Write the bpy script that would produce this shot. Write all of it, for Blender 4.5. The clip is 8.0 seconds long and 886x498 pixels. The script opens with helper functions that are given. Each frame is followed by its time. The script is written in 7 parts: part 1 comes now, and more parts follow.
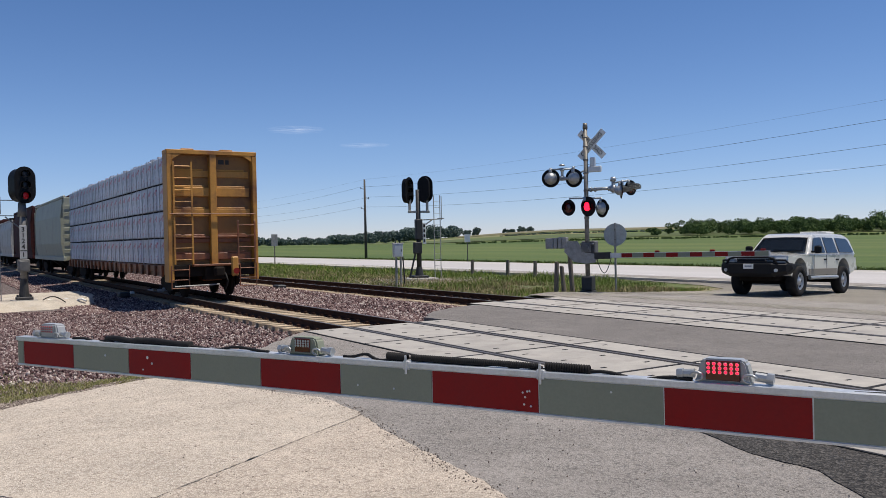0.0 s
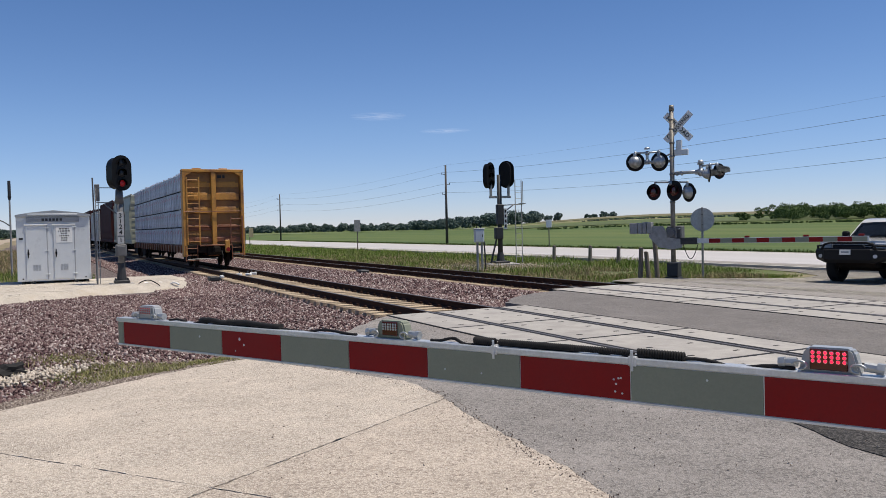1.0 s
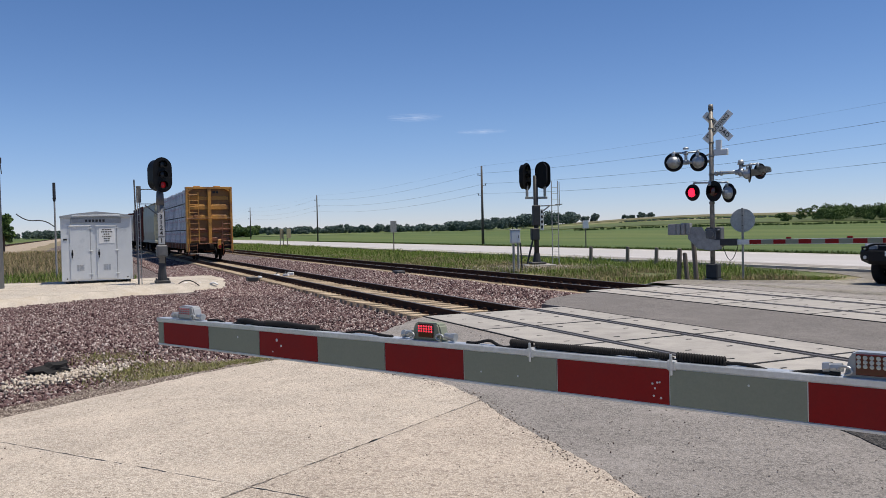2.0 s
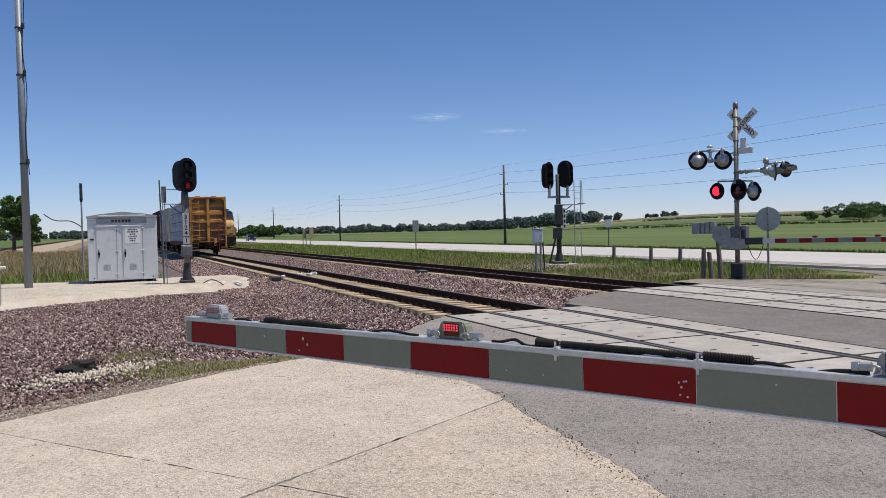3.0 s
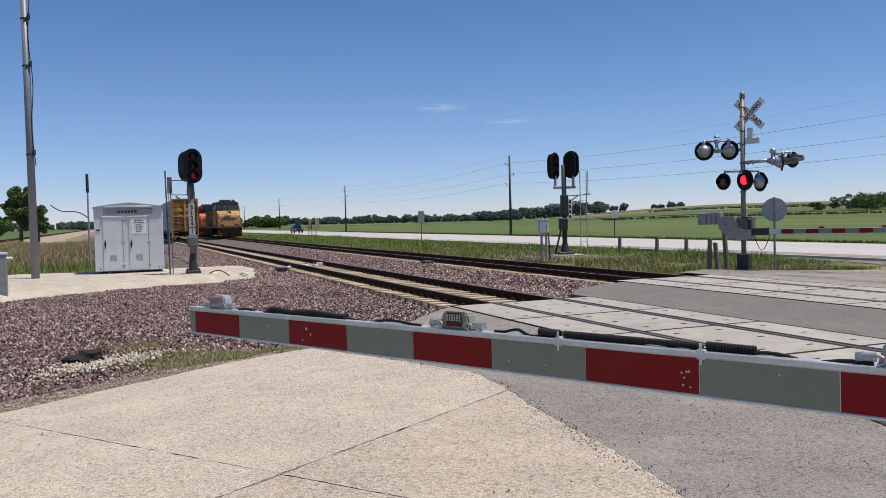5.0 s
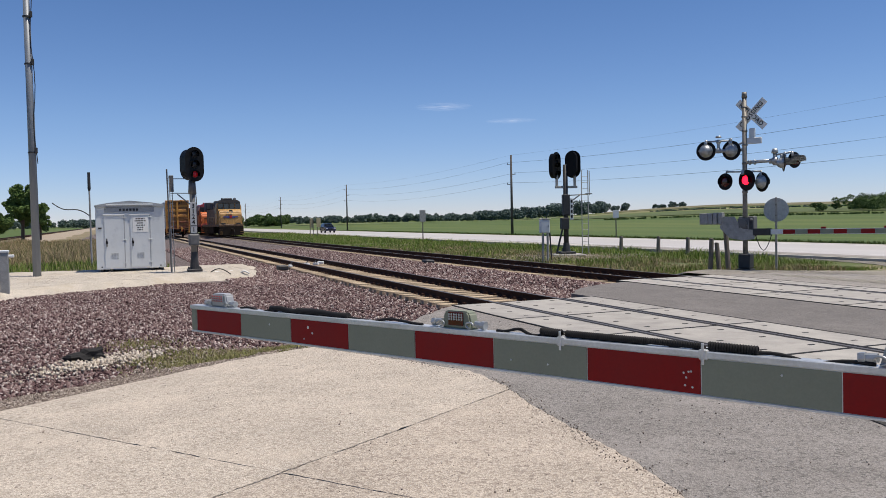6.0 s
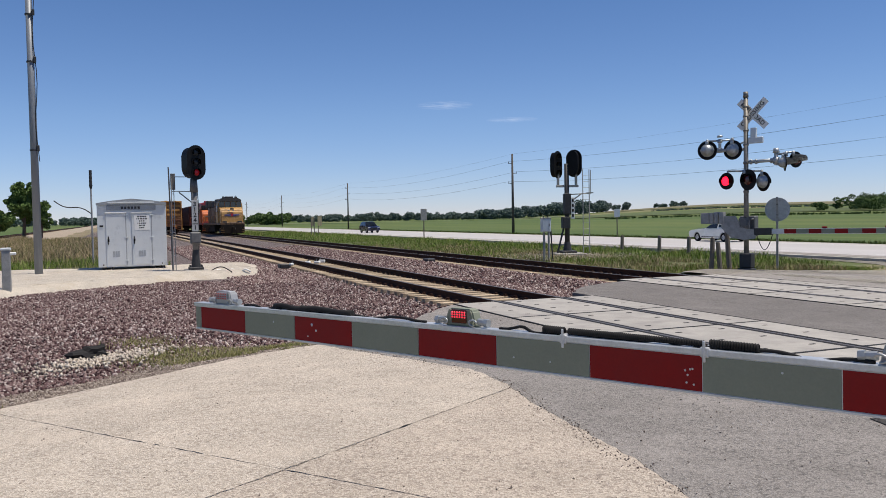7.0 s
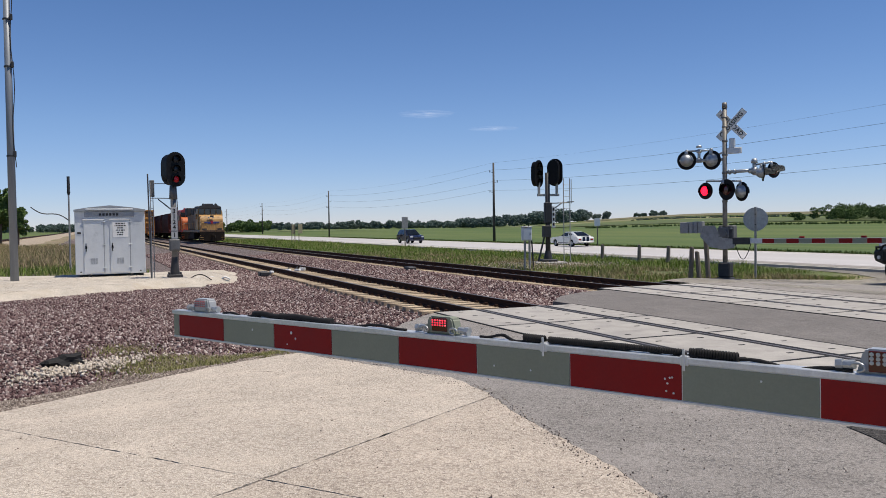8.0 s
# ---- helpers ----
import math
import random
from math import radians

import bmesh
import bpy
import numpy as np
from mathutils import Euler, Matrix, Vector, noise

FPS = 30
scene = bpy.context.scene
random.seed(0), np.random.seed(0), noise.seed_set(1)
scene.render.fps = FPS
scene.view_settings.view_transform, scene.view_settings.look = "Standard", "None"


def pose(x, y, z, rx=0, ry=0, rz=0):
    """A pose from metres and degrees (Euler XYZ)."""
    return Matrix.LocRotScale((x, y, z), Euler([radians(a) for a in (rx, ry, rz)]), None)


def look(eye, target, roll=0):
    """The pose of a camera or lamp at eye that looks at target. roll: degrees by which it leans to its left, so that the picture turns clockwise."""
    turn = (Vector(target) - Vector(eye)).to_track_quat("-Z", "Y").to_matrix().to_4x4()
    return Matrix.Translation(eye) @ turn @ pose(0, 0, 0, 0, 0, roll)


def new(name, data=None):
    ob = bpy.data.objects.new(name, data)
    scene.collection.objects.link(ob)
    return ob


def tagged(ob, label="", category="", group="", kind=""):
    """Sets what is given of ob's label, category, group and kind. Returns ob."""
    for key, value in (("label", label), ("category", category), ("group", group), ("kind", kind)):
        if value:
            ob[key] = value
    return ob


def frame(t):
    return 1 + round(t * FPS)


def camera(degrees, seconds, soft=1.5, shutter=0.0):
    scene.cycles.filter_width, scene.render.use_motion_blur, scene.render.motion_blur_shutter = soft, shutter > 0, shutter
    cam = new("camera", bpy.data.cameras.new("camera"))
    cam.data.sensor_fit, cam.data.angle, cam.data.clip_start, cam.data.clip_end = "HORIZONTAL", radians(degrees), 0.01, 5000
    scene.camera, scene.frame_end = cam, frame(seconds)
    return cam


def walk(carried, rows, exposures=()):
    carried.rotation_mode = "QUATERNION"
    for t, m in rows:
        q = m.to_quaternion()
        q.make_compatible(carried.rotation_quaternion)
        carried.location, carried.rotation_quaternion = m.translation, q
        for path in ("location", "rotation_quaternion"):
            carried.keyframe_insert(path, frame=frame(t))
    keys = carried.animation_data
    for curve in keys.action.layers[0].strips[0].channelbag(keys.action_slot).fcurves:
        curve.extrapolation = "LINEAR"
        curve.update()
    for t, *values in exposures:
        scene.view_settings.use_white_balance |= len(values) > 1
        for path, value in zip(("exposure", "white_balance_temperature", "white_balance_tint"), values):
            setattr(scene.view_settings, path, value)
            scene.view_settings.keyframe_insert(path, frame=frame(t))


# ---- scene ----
# World: +y runs along the railway away from the crossing, +x across the tracks, z = 0 is the top of the rails.
cam = camera(56.61, 8.0, soft=0.8)
PATH = [
    (0.0, 0.015, -0.032, 1.775, -0.679, 1.191, -32.035),
    (0.5, -0.004, -0.009, 1.778, -1.344, 1.201, -28.659),
    (1.0, 0.007, 0.004, 1.769, -1.570, 1.273, -26.419),
    (1.5, 0.017, 0.017, 1.772, -1.535, 1.262, -25.027),
    (3.0, -0.007, 0.004, 1.773, -1.463, 1.387, -22.386),
    (3.5, 0.005, 0.016, 1.768, -1.637, 1.460, -22.057),
    (4.0, 0.004, 0.011, 1.766, -1.819, 1.477, -21.953),
    (4.5, 0.007, 0.007, 1.769, -1.995, 1.445, -21.980),
    (6.0, 0.004, 0.009, 1.769, -2.151, 1.209, -21.892),
    (6.5, -0.010, -0.001, 1.767, -2.186, 1.100, -21.815),
    (7.0, -0.015, -0.011, 1.768, -2.235, 1.064, -21.823),
    (7.5, -0.015, -0.012, 1.769, -1.946, 0.911, -22.446),
    (8.0, -0.010, -0.003, 1.766, -1.676, 0.808, -23.134),
]
walk(cam, [(t, pose(x, y, z, 90 + p, r, w)) for t, x, y, z, p, r, w in PATH])

# ---- light ----
SUN = Vector((0.30, -0.18, 1.0)).normalized()
world = bpy.data.worlds.new("sky")
scene.world = world
world.use_nodes = True
wn = world.node_tree.nodes
sky = wn.new("ShaderNodeTexSky")
sky.sky_type = "NISHITA"
sky.sun_disc = False
sky.sun_elevation = math.asin(SUN.z)
sky.sun_rotation = math.atan2(SUN.x, SUN.y)
sky.altitude = 600
sky.air_density, sky.dust_density, sky.ozone_density = 0.85, 0.0, 5.0
# the air pales towards the horizon and deepens overhead
up = wn.new("ShaderNodeTexCoord")
part_z = wn.new("ShaderNodeSeparateXYZ")
air = wn.new("ShaderNodeValToRGB")
air.color_ramp.elements.new(0.5)
for el, (p, c) in zip(air.color_ramp.elements, ((0.0, (0.79, 0.775, 0.965)), (0.12, (0.79, 0.83, 0.955)), (0.32, (0.62, 0.76, 0.925)))):
    el.position, el.color = p, (*c, 1)
tint = wn.new("ShaderNodeMix")
tint.data_type, tint.blend_type = "RGBA", "MULTIPLY"
tint.inputs[0].default_value = 1.0
world.node_tree.links.new(up.outputs["Generated"], part_z.inputs[0])
world.node_tree.links.new(part_z.outputs[2], air.inputs[0])
world.node_tree.links.new(air.outputs[0], tint.inputs[7])
world.node_tree.links.new(sky.outputs[0], tint.inputs[6])
world.node_tree.links.new(tint.outputs[2], wn["Background"].inputs[0])
wn["Background"].inputs[1].default_value = 0.115
sun_data = bpy.data.lights.new("sun", "SUN")
sun_data.energy, sun_data.angle, sun_data.color = 4.9, radians(0.53), (1.0, 0.92, 0.80)
sun = new("sun", sun_data)
sun.matrix_world = look(SUN * 50, (0, 0, 0))


# ---- materials ----
def node_mat(name):
    m = bpy.data.materials.new(name)
    m.use_nodes = True
    t = m.node_tree
    return m, t, t.nodes["Principled BSDF"]


def mix(t, fac, a, b, mode="MIX"):
    n = t.nodes.new("ShaderNodeMix")
    n.data_type, n.blend_type = "RGBA", mode
    for i, v in ((0, fac), (6, a), (7, b)):
        if hasattr(v, "is_output"):
            t.links.new(v, n.inputs[i])
        else:
            n.inputs[i].default_value = v if i == 0 else (*v[:3], 1)
    return n.outputs[2]


def texture(t, scale, detail=4, kind="noise", stretch=(1, 1, 1), source="Object"):
    c = t.nodes.new("ShaderNodeTexCoord")
    mp = t.nodes.new("ShaderNodeMapping")
    mp.inputs["Scale"].default_value = stretch
    t.links.new(c.outputs[source], mp.inputs[0])
    n = t.nodes.new("ShaderNodeTexVoronoi" if kind == "voronoi" else "ShaderNodeTexNoise")
    n.inputs["Scale"].default_value = scale
    if kind != "voronoi":
        n.inputs["Detail"].default_value = detail
        n.inputs["Roughness"].default_value = 0.65
    t.links.new(mp.outputs[0], n.inputs["Vector"])
    return n.outputs[0]


def ramp(t, fac, *stops):
    n = t.nodes.new("ShaderNodeValToRGB")
    e = n.color_ramp.elements
    while len(e) < len(stops):
        e.new(0.5)
    for el, (p, c) in zip(e, stops):
        el.position = p
        el.color = (*(c if hasattr(c, "__len__") else (c, c, c)), 1)
    t.links.new(fac, n.inputs[0])
    return n.outputs[0]


def bump(t, bsdf, height, strength, distance=0.01):
    b = t.nodes.new("ShaderNodeBump")
    b.inputs["Strength"].default_value, b.inputs["Distance"].default_value = strength, distance
    t.links.new(height, b.inputs["Height"])
    t.links.new(b.outputs[0], bsdf.inputs["Normal"])


def surface(name, color, rough=0.6, metal=0.0, var=0.25, scale=6.0, fine=60.0, grain=0.2, relief=0.002, stain=None, amount=0.5,
            stretch=(1, 1, 1), coat=0.0, per=0.0):
    """Colour with broad and fine variation, optional stains, roughness variation and fine relief."""
    m, t, b = node_mat(name)
    big, small = texture(t, scale, 5, stretch=stretch), texture(t, fine, 3, stretch=stretch)
    c = mix(t, ramp(t, big, (0.3, 0.0), (0.7, 1.0)), [v * (1 - var) for v in color], [min(1, v * (1 + var)) for v in color])
    c = mix(t, ramp(t, small, (0.35, 0.0), (0.65, 1.0)), c, mix(t, 1.0, c, [1 - grain] * 3, "MULTIPLY"))
    if stain:
        s = texture(t, scale * 0.6, 8, stretch=stretch)
        c = mix(t, ramp(t, s, (0.62 - 0.25 * amount, 0.0), (0.75 - 0.2 * amount, 1.0)), c, stain)
    if per:
        o = t.nodes.new("ShaderNodeObjectInfo")
        c = mix(t, 1.0, c, ramp(t, o.outputs["Random"], (0.0, 1 - per), (1.0, 1 + per)), "MULTIPLY")
    t.links.new(c, b.inputs["Base Color"])
    t.links.new(ramp(t, big, (0.2, max(0, rough - 0.1)), (0.8, min(1, rough + 0.1))), b.inputs["Roughness"])
    b.inputs["Metallic"].default_value = metal
    b.inputs["Coat Weight"].default_value = coat
    if relief:
        bump(t, b, small, 0.6, relief)
    return m


def island(name, *colors, rough=0.9):
    """For many small joined pieces: each takes its own colour."""
    m, t, b = node_mat(name)
    g = t.nodes.new("ShaderNodeNewGeometry")
    stops = [(i / max(1, len(colors) - 1), c) for i, c in enumerate(colors)]
    t.links.new(ramp(t, g.outputs["Random Per Island"], *stops), b.inputs["Base Color"])
    b.inputs["Roughness"].default_value = rough
    b.inputs["Specular IOR Level"].default_value = 0.1
    return m


def glow(name, color, strength):
    m, t, b = node_mat(name)
    b.inputs["Base Color"].default_value = (*color, 1)
    b.inputs["Emission Color"].default_value = (*color, 1)
    b.inputs["Emission Strength"].default_value = strength
    b.inputs["Roughness"].default_value = 0.3
    return m


def glass(name, color=(0.02, 0.025, 0.03), rough=0.05):
    m, t, b = node_mat(name)
    b.inputs["Base Color"].default_value = (*color, 1)
    b.inputs["Roughness"].default_value = rough
    b.inputs["Specular IOR Level"].default_value = 0.7
    return m


STEEL_RUST = surface("rail steel, rusted web", (0.058, 0.027, 0.017), 0.85, 0.0, 0.3, 4, 40)
RAIL_TOP = surface("worn rail head", (0.15, 0.135, 0.125), 0.5, 0.5, 0.1, 8, 60, 0.1, 0)
TIE = surface("weathered tie", (0.50, 0.40, 0.28), 0.9, 0, 0.3, 5, 50, 0.35, 0.004, (0.20, 0.14, 0.10), 0.5, per=0.22)
PANEL = surface("pale concrete panel", (0.39, 0.365, 0.33), 0.85, 0, 0.15, 2.5, 90, 0.18, 0.002, (0.28, 0.26, 0.24), 0.45, per=0.06)
RUBBER = surface("black rubber", (0.025, 0.024, 0.024), 0.7, 0, 0.3, 10, 80)
GALV = surface("galvanised steel", (0.42, 0.44, 0.45), 0.45, 0.6, 0.2, 9, 70, 0.15, 0.001)
GALV_DULL = surface("weathered galvanised steel", (0.35, 0.345, 0.33), 0.6, 0.3, 0.25, 5, 50, 0.2, 0.001)
ALU = surface("bare aluminium", (0.62, 0.64, 0.66), 0.4, 0.5, 0.12, 7, 90, 0.12, 0.0005)
BLACK = surface("matt black paint", (0.009, 0.009, 0.010), 0.45, 0, 0.3, 6, 60, 0.2, 0.0005)
DARK_STEEL = surface("dark steel", (0.04, 0.04, 0.042), 0.6, 0.2, 0.3, 6, 60)


def matt(m, level=0.15):
    """Takes most of the sheen off a rough or weathered surface."""
    m.node_tree.nodes["Principled BSDF"].inputs["Specular IOR Level"].default_value = level


for m in (BLACK, RUBBER, STEEL_RUST, TIE):
    matt(m)


# ---- mesh helpers ----
def mesh_of(bm, name, material, smooth=False):
    me = bpy.data.meshes.new(name)
    bm.normal_update()
    bm.to_mesh(me)
    bm.free()
    for m in (material if isinstance(material, (list, tuple)) else [material]):
        me.materials.append(m)
    if smooth:
        me.polygons.foreach_set("use_smooth", [True] * len(me.polygons))
    return me


def part(name, bm, material, parent=None, label="", smooth=False):
    """Links a bmesh as one mesh object, under a thing or a part."""
    ob = new(name, mesh_of(bm, name, material, smooth))
    ob.parent = parent
    return tagged(ob, label)


def thing(name, m, label, category, group="", kind=""):
    ob = new(name)
    ob.empty_display_size = 0.2
    ob.matrix_basis = m
    return tagged(ob, label, category, group, kind)


def box(bm, x0, x1, y0, y1, z0, z1, bevel=0.0, m=None, mi=0):
    before = set(bm.faces)
    vs = [bm.verts.new((x, y, z)) for x in (x0, x1) for y in (y0, y1) for z in (z0, z1)]
    fs = [bm.faces.new([vs[i] for i in q]) for q in ((0, 1, 3, 2), (4, 6, 7, 5), (0, 4, 5, 1), (2, 3, 7, 6), (0, 2, 6, 4), (1, 5, 7, 3))]
    if bevel:
        es = {e for f in fs for e in f.edges}
        bmesh.ops.bevel(bm, geom=list(es), offset=bevel, segments=1, affect="EDGES")
    made = [f for f in bm.faces if f not in before]
    for f in made:
        f.material_index = mi
    if m is not None:
        bmesh.ops.transform(bm, matrix=m, verts=list({v for f in made for v in f.verts}))
    return made


def tube(bm, p0, p1, r0, r1=None, seg=12, mi=0, caps=True):
    """A round bar or cone from p0 to p1."""
    r1 = r0 if r1 is None else r1
    p0, p1 = Vector(p0), Vector(p1)
    q = (p1 - p0).to_track_quat("Z", "Y")
    rings = []
    for p, r in ((p0, r0), (p1, r1)):
        rings.append([bm.verts.new(p + q @ Vector((r * math.cos(a), r * math.sin(a), 0)))
                      for a in (2 * math.pi * i / seg for i in range(seg))])
    fs = [bm.faces.new((rings[0][i], rings[0][(i + 1) % seg], rings[1][(i + 1) % seg], rings[1][i])) for i in range(seg)]
    if caps:
        fs += [bm.faces.new(rings[0][::-1]), bm.faces.new(rings[1])]
    for f in fs:
        f.material_index = mi
    return fs


def lathe(bm, profile, centre, axis, seg=20, mi=0, sweep=1.0, turn=0.0):
    """Turns a profile of (along, radius) about an axis through centre; sweep < 1 makes an open shell."""
    q = Vector(axis).to_track_quat("Z", "Y")
    c = Vector(centre)
    n = seg if sweep >= 1 else seg + 1
    rings = [[bm.verts.new(c + q @ Vector((r * math.cos(a), r * math.sin(a), d)))
              for a in (turn + 2 * math.pi * sweep * i / seg for i in range(n))] for d, r in profile]
    for a, b in zip(rings, rings[1:]):
        for i in range(seg):
            j = (i + 1) % n
            f = bm.faces.new((a[i], a[j], b[j], b[i]))
            f.material_index = mi
            f.smooth = True
    return rings


def chain(bm, pts, r, seg=8, mi=0):
    """A bent tube through points."""
    pts = [Vector(p) for p in pts]
    rings = []
    for i, p in enumerate(pts):
        d = (pts[min(i + 1, len(pts) - 1)] - pts[max(i - 1, 0)]).normalized()
        q = d.to_track_quat("Z", "Y")
        rings.append([bm.verts.new(p + q @ Vector((r * math.cos(a), r * math.sin(a), 0))) for a in (2 * math.pi * k / seg for k in range(seg))])
    for a, b in zip(rings, rings[1:]):
        k0 = min(range(seg), key=lambda k: (b[k].co - a[0].co).length)
        for i in range(seg):
            f = bm.faces.new((a[i], a[(i + 1) % seg], b[(i + 1 + k0) % seg], b[(i + k0) % seg]))
            f.material_index, f.smooth = mi, True
    bm.faces.new(rings[0][::-1])
    bm.faces.new(rings[-1])


def prism(bm, outline, z0, z1, m=None, mi=0, bevel=0.0):
    """An upright prism over an outline of (x, y), counter-clockwise."""
    before = set(bm.faces)
    lo, hi = [bm.verts.new((x, y, z0)) for x, y in outline], [bm.verts.new((x, y, z1)) for x, y in outline]
    n = len(outline)
    top = bm.faces.new(hi)
    bm.faces.new(lo[::-1])
    for i in range(n):
        bm.faces.new((lo[i], lo[(i + 1) % n], hi[(i + 1) % n], hi[i]))
    if bevel:
        bmesh.ops.bevel(bm, geom=list({e for f in set(bm.faces) - before for e in f.edges}), offset=bevel, segments=2, affect="EDGES")
    made = [f for f in bm.faces if f not in before]
    for f in made:
        f.material_index = mi
    if m is not None:
        bmesh.ops.transform(bm, matrix=m, verts=list({v for f in made for v in f.verts}))
    return top


def raw(name, verts, faces, material, smooth=False):
    """A mesh object from arrays of equal-sized faces."""
    verts, faces = np.asarray(verts, np.float32), np.asarray(faces, np.int32)
    me = bpy.data.meshes.new(name)
    k = faces.shape[1]
    me.vertices.add(len(verts))
    me.vertices.foreach_set("co", verts.ravel())
    me.loops.add(faces.size)
    me.loops.foreach_set("vertex_index", faces.ravel())
    me.polygons.add(len(faces))
    me.polygons.foreach_set("loop_start", np.arange(0, faces.size, k, dtype=np.int32))
    me.polygons.foreach_set("loop_total", np.full(len(faces), k, np.int32))
    if smooth:
        me.polygons.foreach_set("use_smooth", np.ones(len(faces), bool))
    me.update(calc_edges=True)
    me.materials.append(material)
    return new(name, me)


def sheet(name, xs, ys, height, material):
    """A grid of ground, its height a function of arrays x and y."""
    X, Y = np.meshgrid(np.asarray(xs, float), np.asarray(ys, float))
    v = np.stack([X, Y, height(X, Y)], -1).reshape(-1, 3)
    nx, ny = len(xs), len(ys)
    i = (np.arange(ny - 1)[:, None] * nx + np.arange(nx - 1)).ravel()
    return raw(name, v, np.stack([i, i + 1, i + nx + 1, i + nx], 1), material, True)


def wobble(x, y, scale, seed=0.0):
    """A cheap smooth noise of arrays, about -1 to 1."""
    a, b = x / scale + seed, y / scale - seed * 0.7
    return (np.sin(a * 1.3 + 1.7 * np.sin(b * 0.9 + seed)) + np.sin(b * 1.7 + 1.3 * np.sin(a * 1.1 - seed)) + np.sin((a + b) * 2.3)) / 3


def stones(name, x, y, z, size, material, rng):
    """Broken stones, one mesh."""
    n = len(x)
    base = np.array([[1, 0, 0], [-1, 0, 0], [0, 1, 0], [0, -1, 0], [0, 0, 1], [0, 0, -1]], float)
    tri = np.array([[0, 2, 4], [2, 1, 4], [1, 3, 4], [3, 0, 4], [2, 0, 5], [1, 2, 5], [3, 1, 5], [0, 3, 5]])
    v = base[None] * (size[:, None, None] * rng.uniform(0.6, 1.25, (n, 6, 1))) + rng.normal(0, 0.16, (n, 6, 3)) * size[:, None, None]
    a, b = rng.uniform(0, 6.28, n), rng.uniform(-0.9, 0.9, n)
    ca, sa, cb, sb = np.cos(a), np.sin(a), np.cos(b), np.sin(b)
    r = np.zeros((n, 3, 3))
    r[:, 0, 0], r[:, 0, 1], r[:, 1, 0], r[:, 1, 1], r[:, 1, 2] = ca, -sa * cb, sa, ca * cb, -sb
    r[:, 0, 2], r[:, 2, 1], r[:, 2, 2] = sa * sb, sb, cb
    v = np.einsum("nij,nkj->nki", r, v) + np.stack([x, y, z], 1)[:, None]
    return raw(name, v.reshape(-1, 3), (tri[None] + 6 * np.arange(n)[:, None, None]).reshape(-1, 3), material)


def blades(name, x, y, z, height, width, material, rng, lean=0.5):
    """Grass: bent blades of three triangles each, one mesh."""
    n = len(x)
    a = rng.uniform(0, 6.283, n)
    side = np.stack([np.cos(a), np.sin(a), 0 * a], 1) * width[:, None] * 0.5
    b = rng.uniform(0, 6.283, n)
    tip = np.stack([np.cos(b), np.sin(b), 0 * b], 1) * (height * rng.uniform(0.1, lean, n))[:, None]
    p = np.stack([x, y, z], 1)
    up = np.array([0, 0, 1.0]) * height[:, None]
    v = np.stack([p - side, p + side, p + up * 0.6 + tip * 0.35 - side * 0.7, p + up * 0.6 + tip * 0.35 + side * 0.7, p + up * 0.95 + tip], 1)
    tri = np.array([[0, 1, 3], [0, 3, 2], [2, 3, 4]])
    return raw(name, v.reshape(-1, 3), (tri[None] + 5 * np.arange(n)[:, None, None]).reshape(-1, 3), material)


def structure(ob, label, category):
    return tagged(ob, label, category, kind="structure")


# ---- ground ----
def field_material():
    m, t, b = node_mat("green crop field")
    big = texture(t, 0.012, 5, stretch=(1.0, 0.25, 1))
    mid = texture(t, 0.25, 4, stretch=(1.0, 0.3, 1))
    c = mix(t, ramp(t, big, (0.38, 0.0), (0.62, 1.0)), (0.058, 0.100, 0.012), (0.098, 0.132, 0.020))
    c = mix(t, ramp(t, mid, (0.4, 0.0), (0.7, 0.75)), c, (0.048, 0.084, 0.014))
    rows = texture(t, 0.045, 6, stretch=(1.0, 0.12, 1))
    c = mix(t, ramp(t, rows, (0.46, 0.0), (0.60, 0.7)), c, (0.125, 0.150, 0.034))
    tuft = texture(t, 1.6, 5)
    c = mix(t, ramp(t, tuft, (0.5, 0.0), (0.72, 0.7)), c, (0.028, 0.052, 0.010))
    far = texture(t, 0.004, 3, stretch=(1.0, 0.5, 1))
    c = mix(t, ramp(t, far, (0.56, 0.0), (0.60, 0.75)), c, (0.25, 0.22, 0.11))
    t.links.new(c, b.inputs["Base Color"])
    b.inputs["Roughness"].default_value = 0.95
    bump(t, b, mid, 0.7, 0.15)
    return m


FIELD = field_material()


def ground_height(x, y):
    r = np.hypot(x, y)
    az = np.degrees(np.arctan2(x, y))
    rise = np.clip((az - 24) / 18, 0, 1)
    rise = rise * rise * (3 - 2 * rise)
    far = np.clip((r - 160) / 560, 0, 1)
    far = far * far * (3 - 2 * far)
    return -0.62 + rise * far * 8.6 + wobble(x, y, 90.0) * 0.25 * np.clip((r - 120) / 200, 0, 1)


def build_ground():
    radii = np.concatenate([[0.0], np.geomspace(4, 4500, 90)])
    az = np.radians(np.arange(0, 360, 2.0))
    R, A = np.meshgrid(radii, az, indexing="ij")
    X, Y = R * np.sin(A), R * np.cos(A)
    v = np.stack([X, Y, ground_height(X, Y)], -1).reshape(-1, 3)
    n = len(az)
    i = (np.arange(len(radii) - 1)[:, None] * n + np.arange(n)).ravel()
    j = (np.arange(len(radii) - 1)[:, None] * n + (np.arange(n) + 1) % n).ravel()
    structure(raw("ground", v, np.stack([i, i + n, j + n, j], 1), FIELD, True), "wide flat green crop fields with dry patches", "ground")


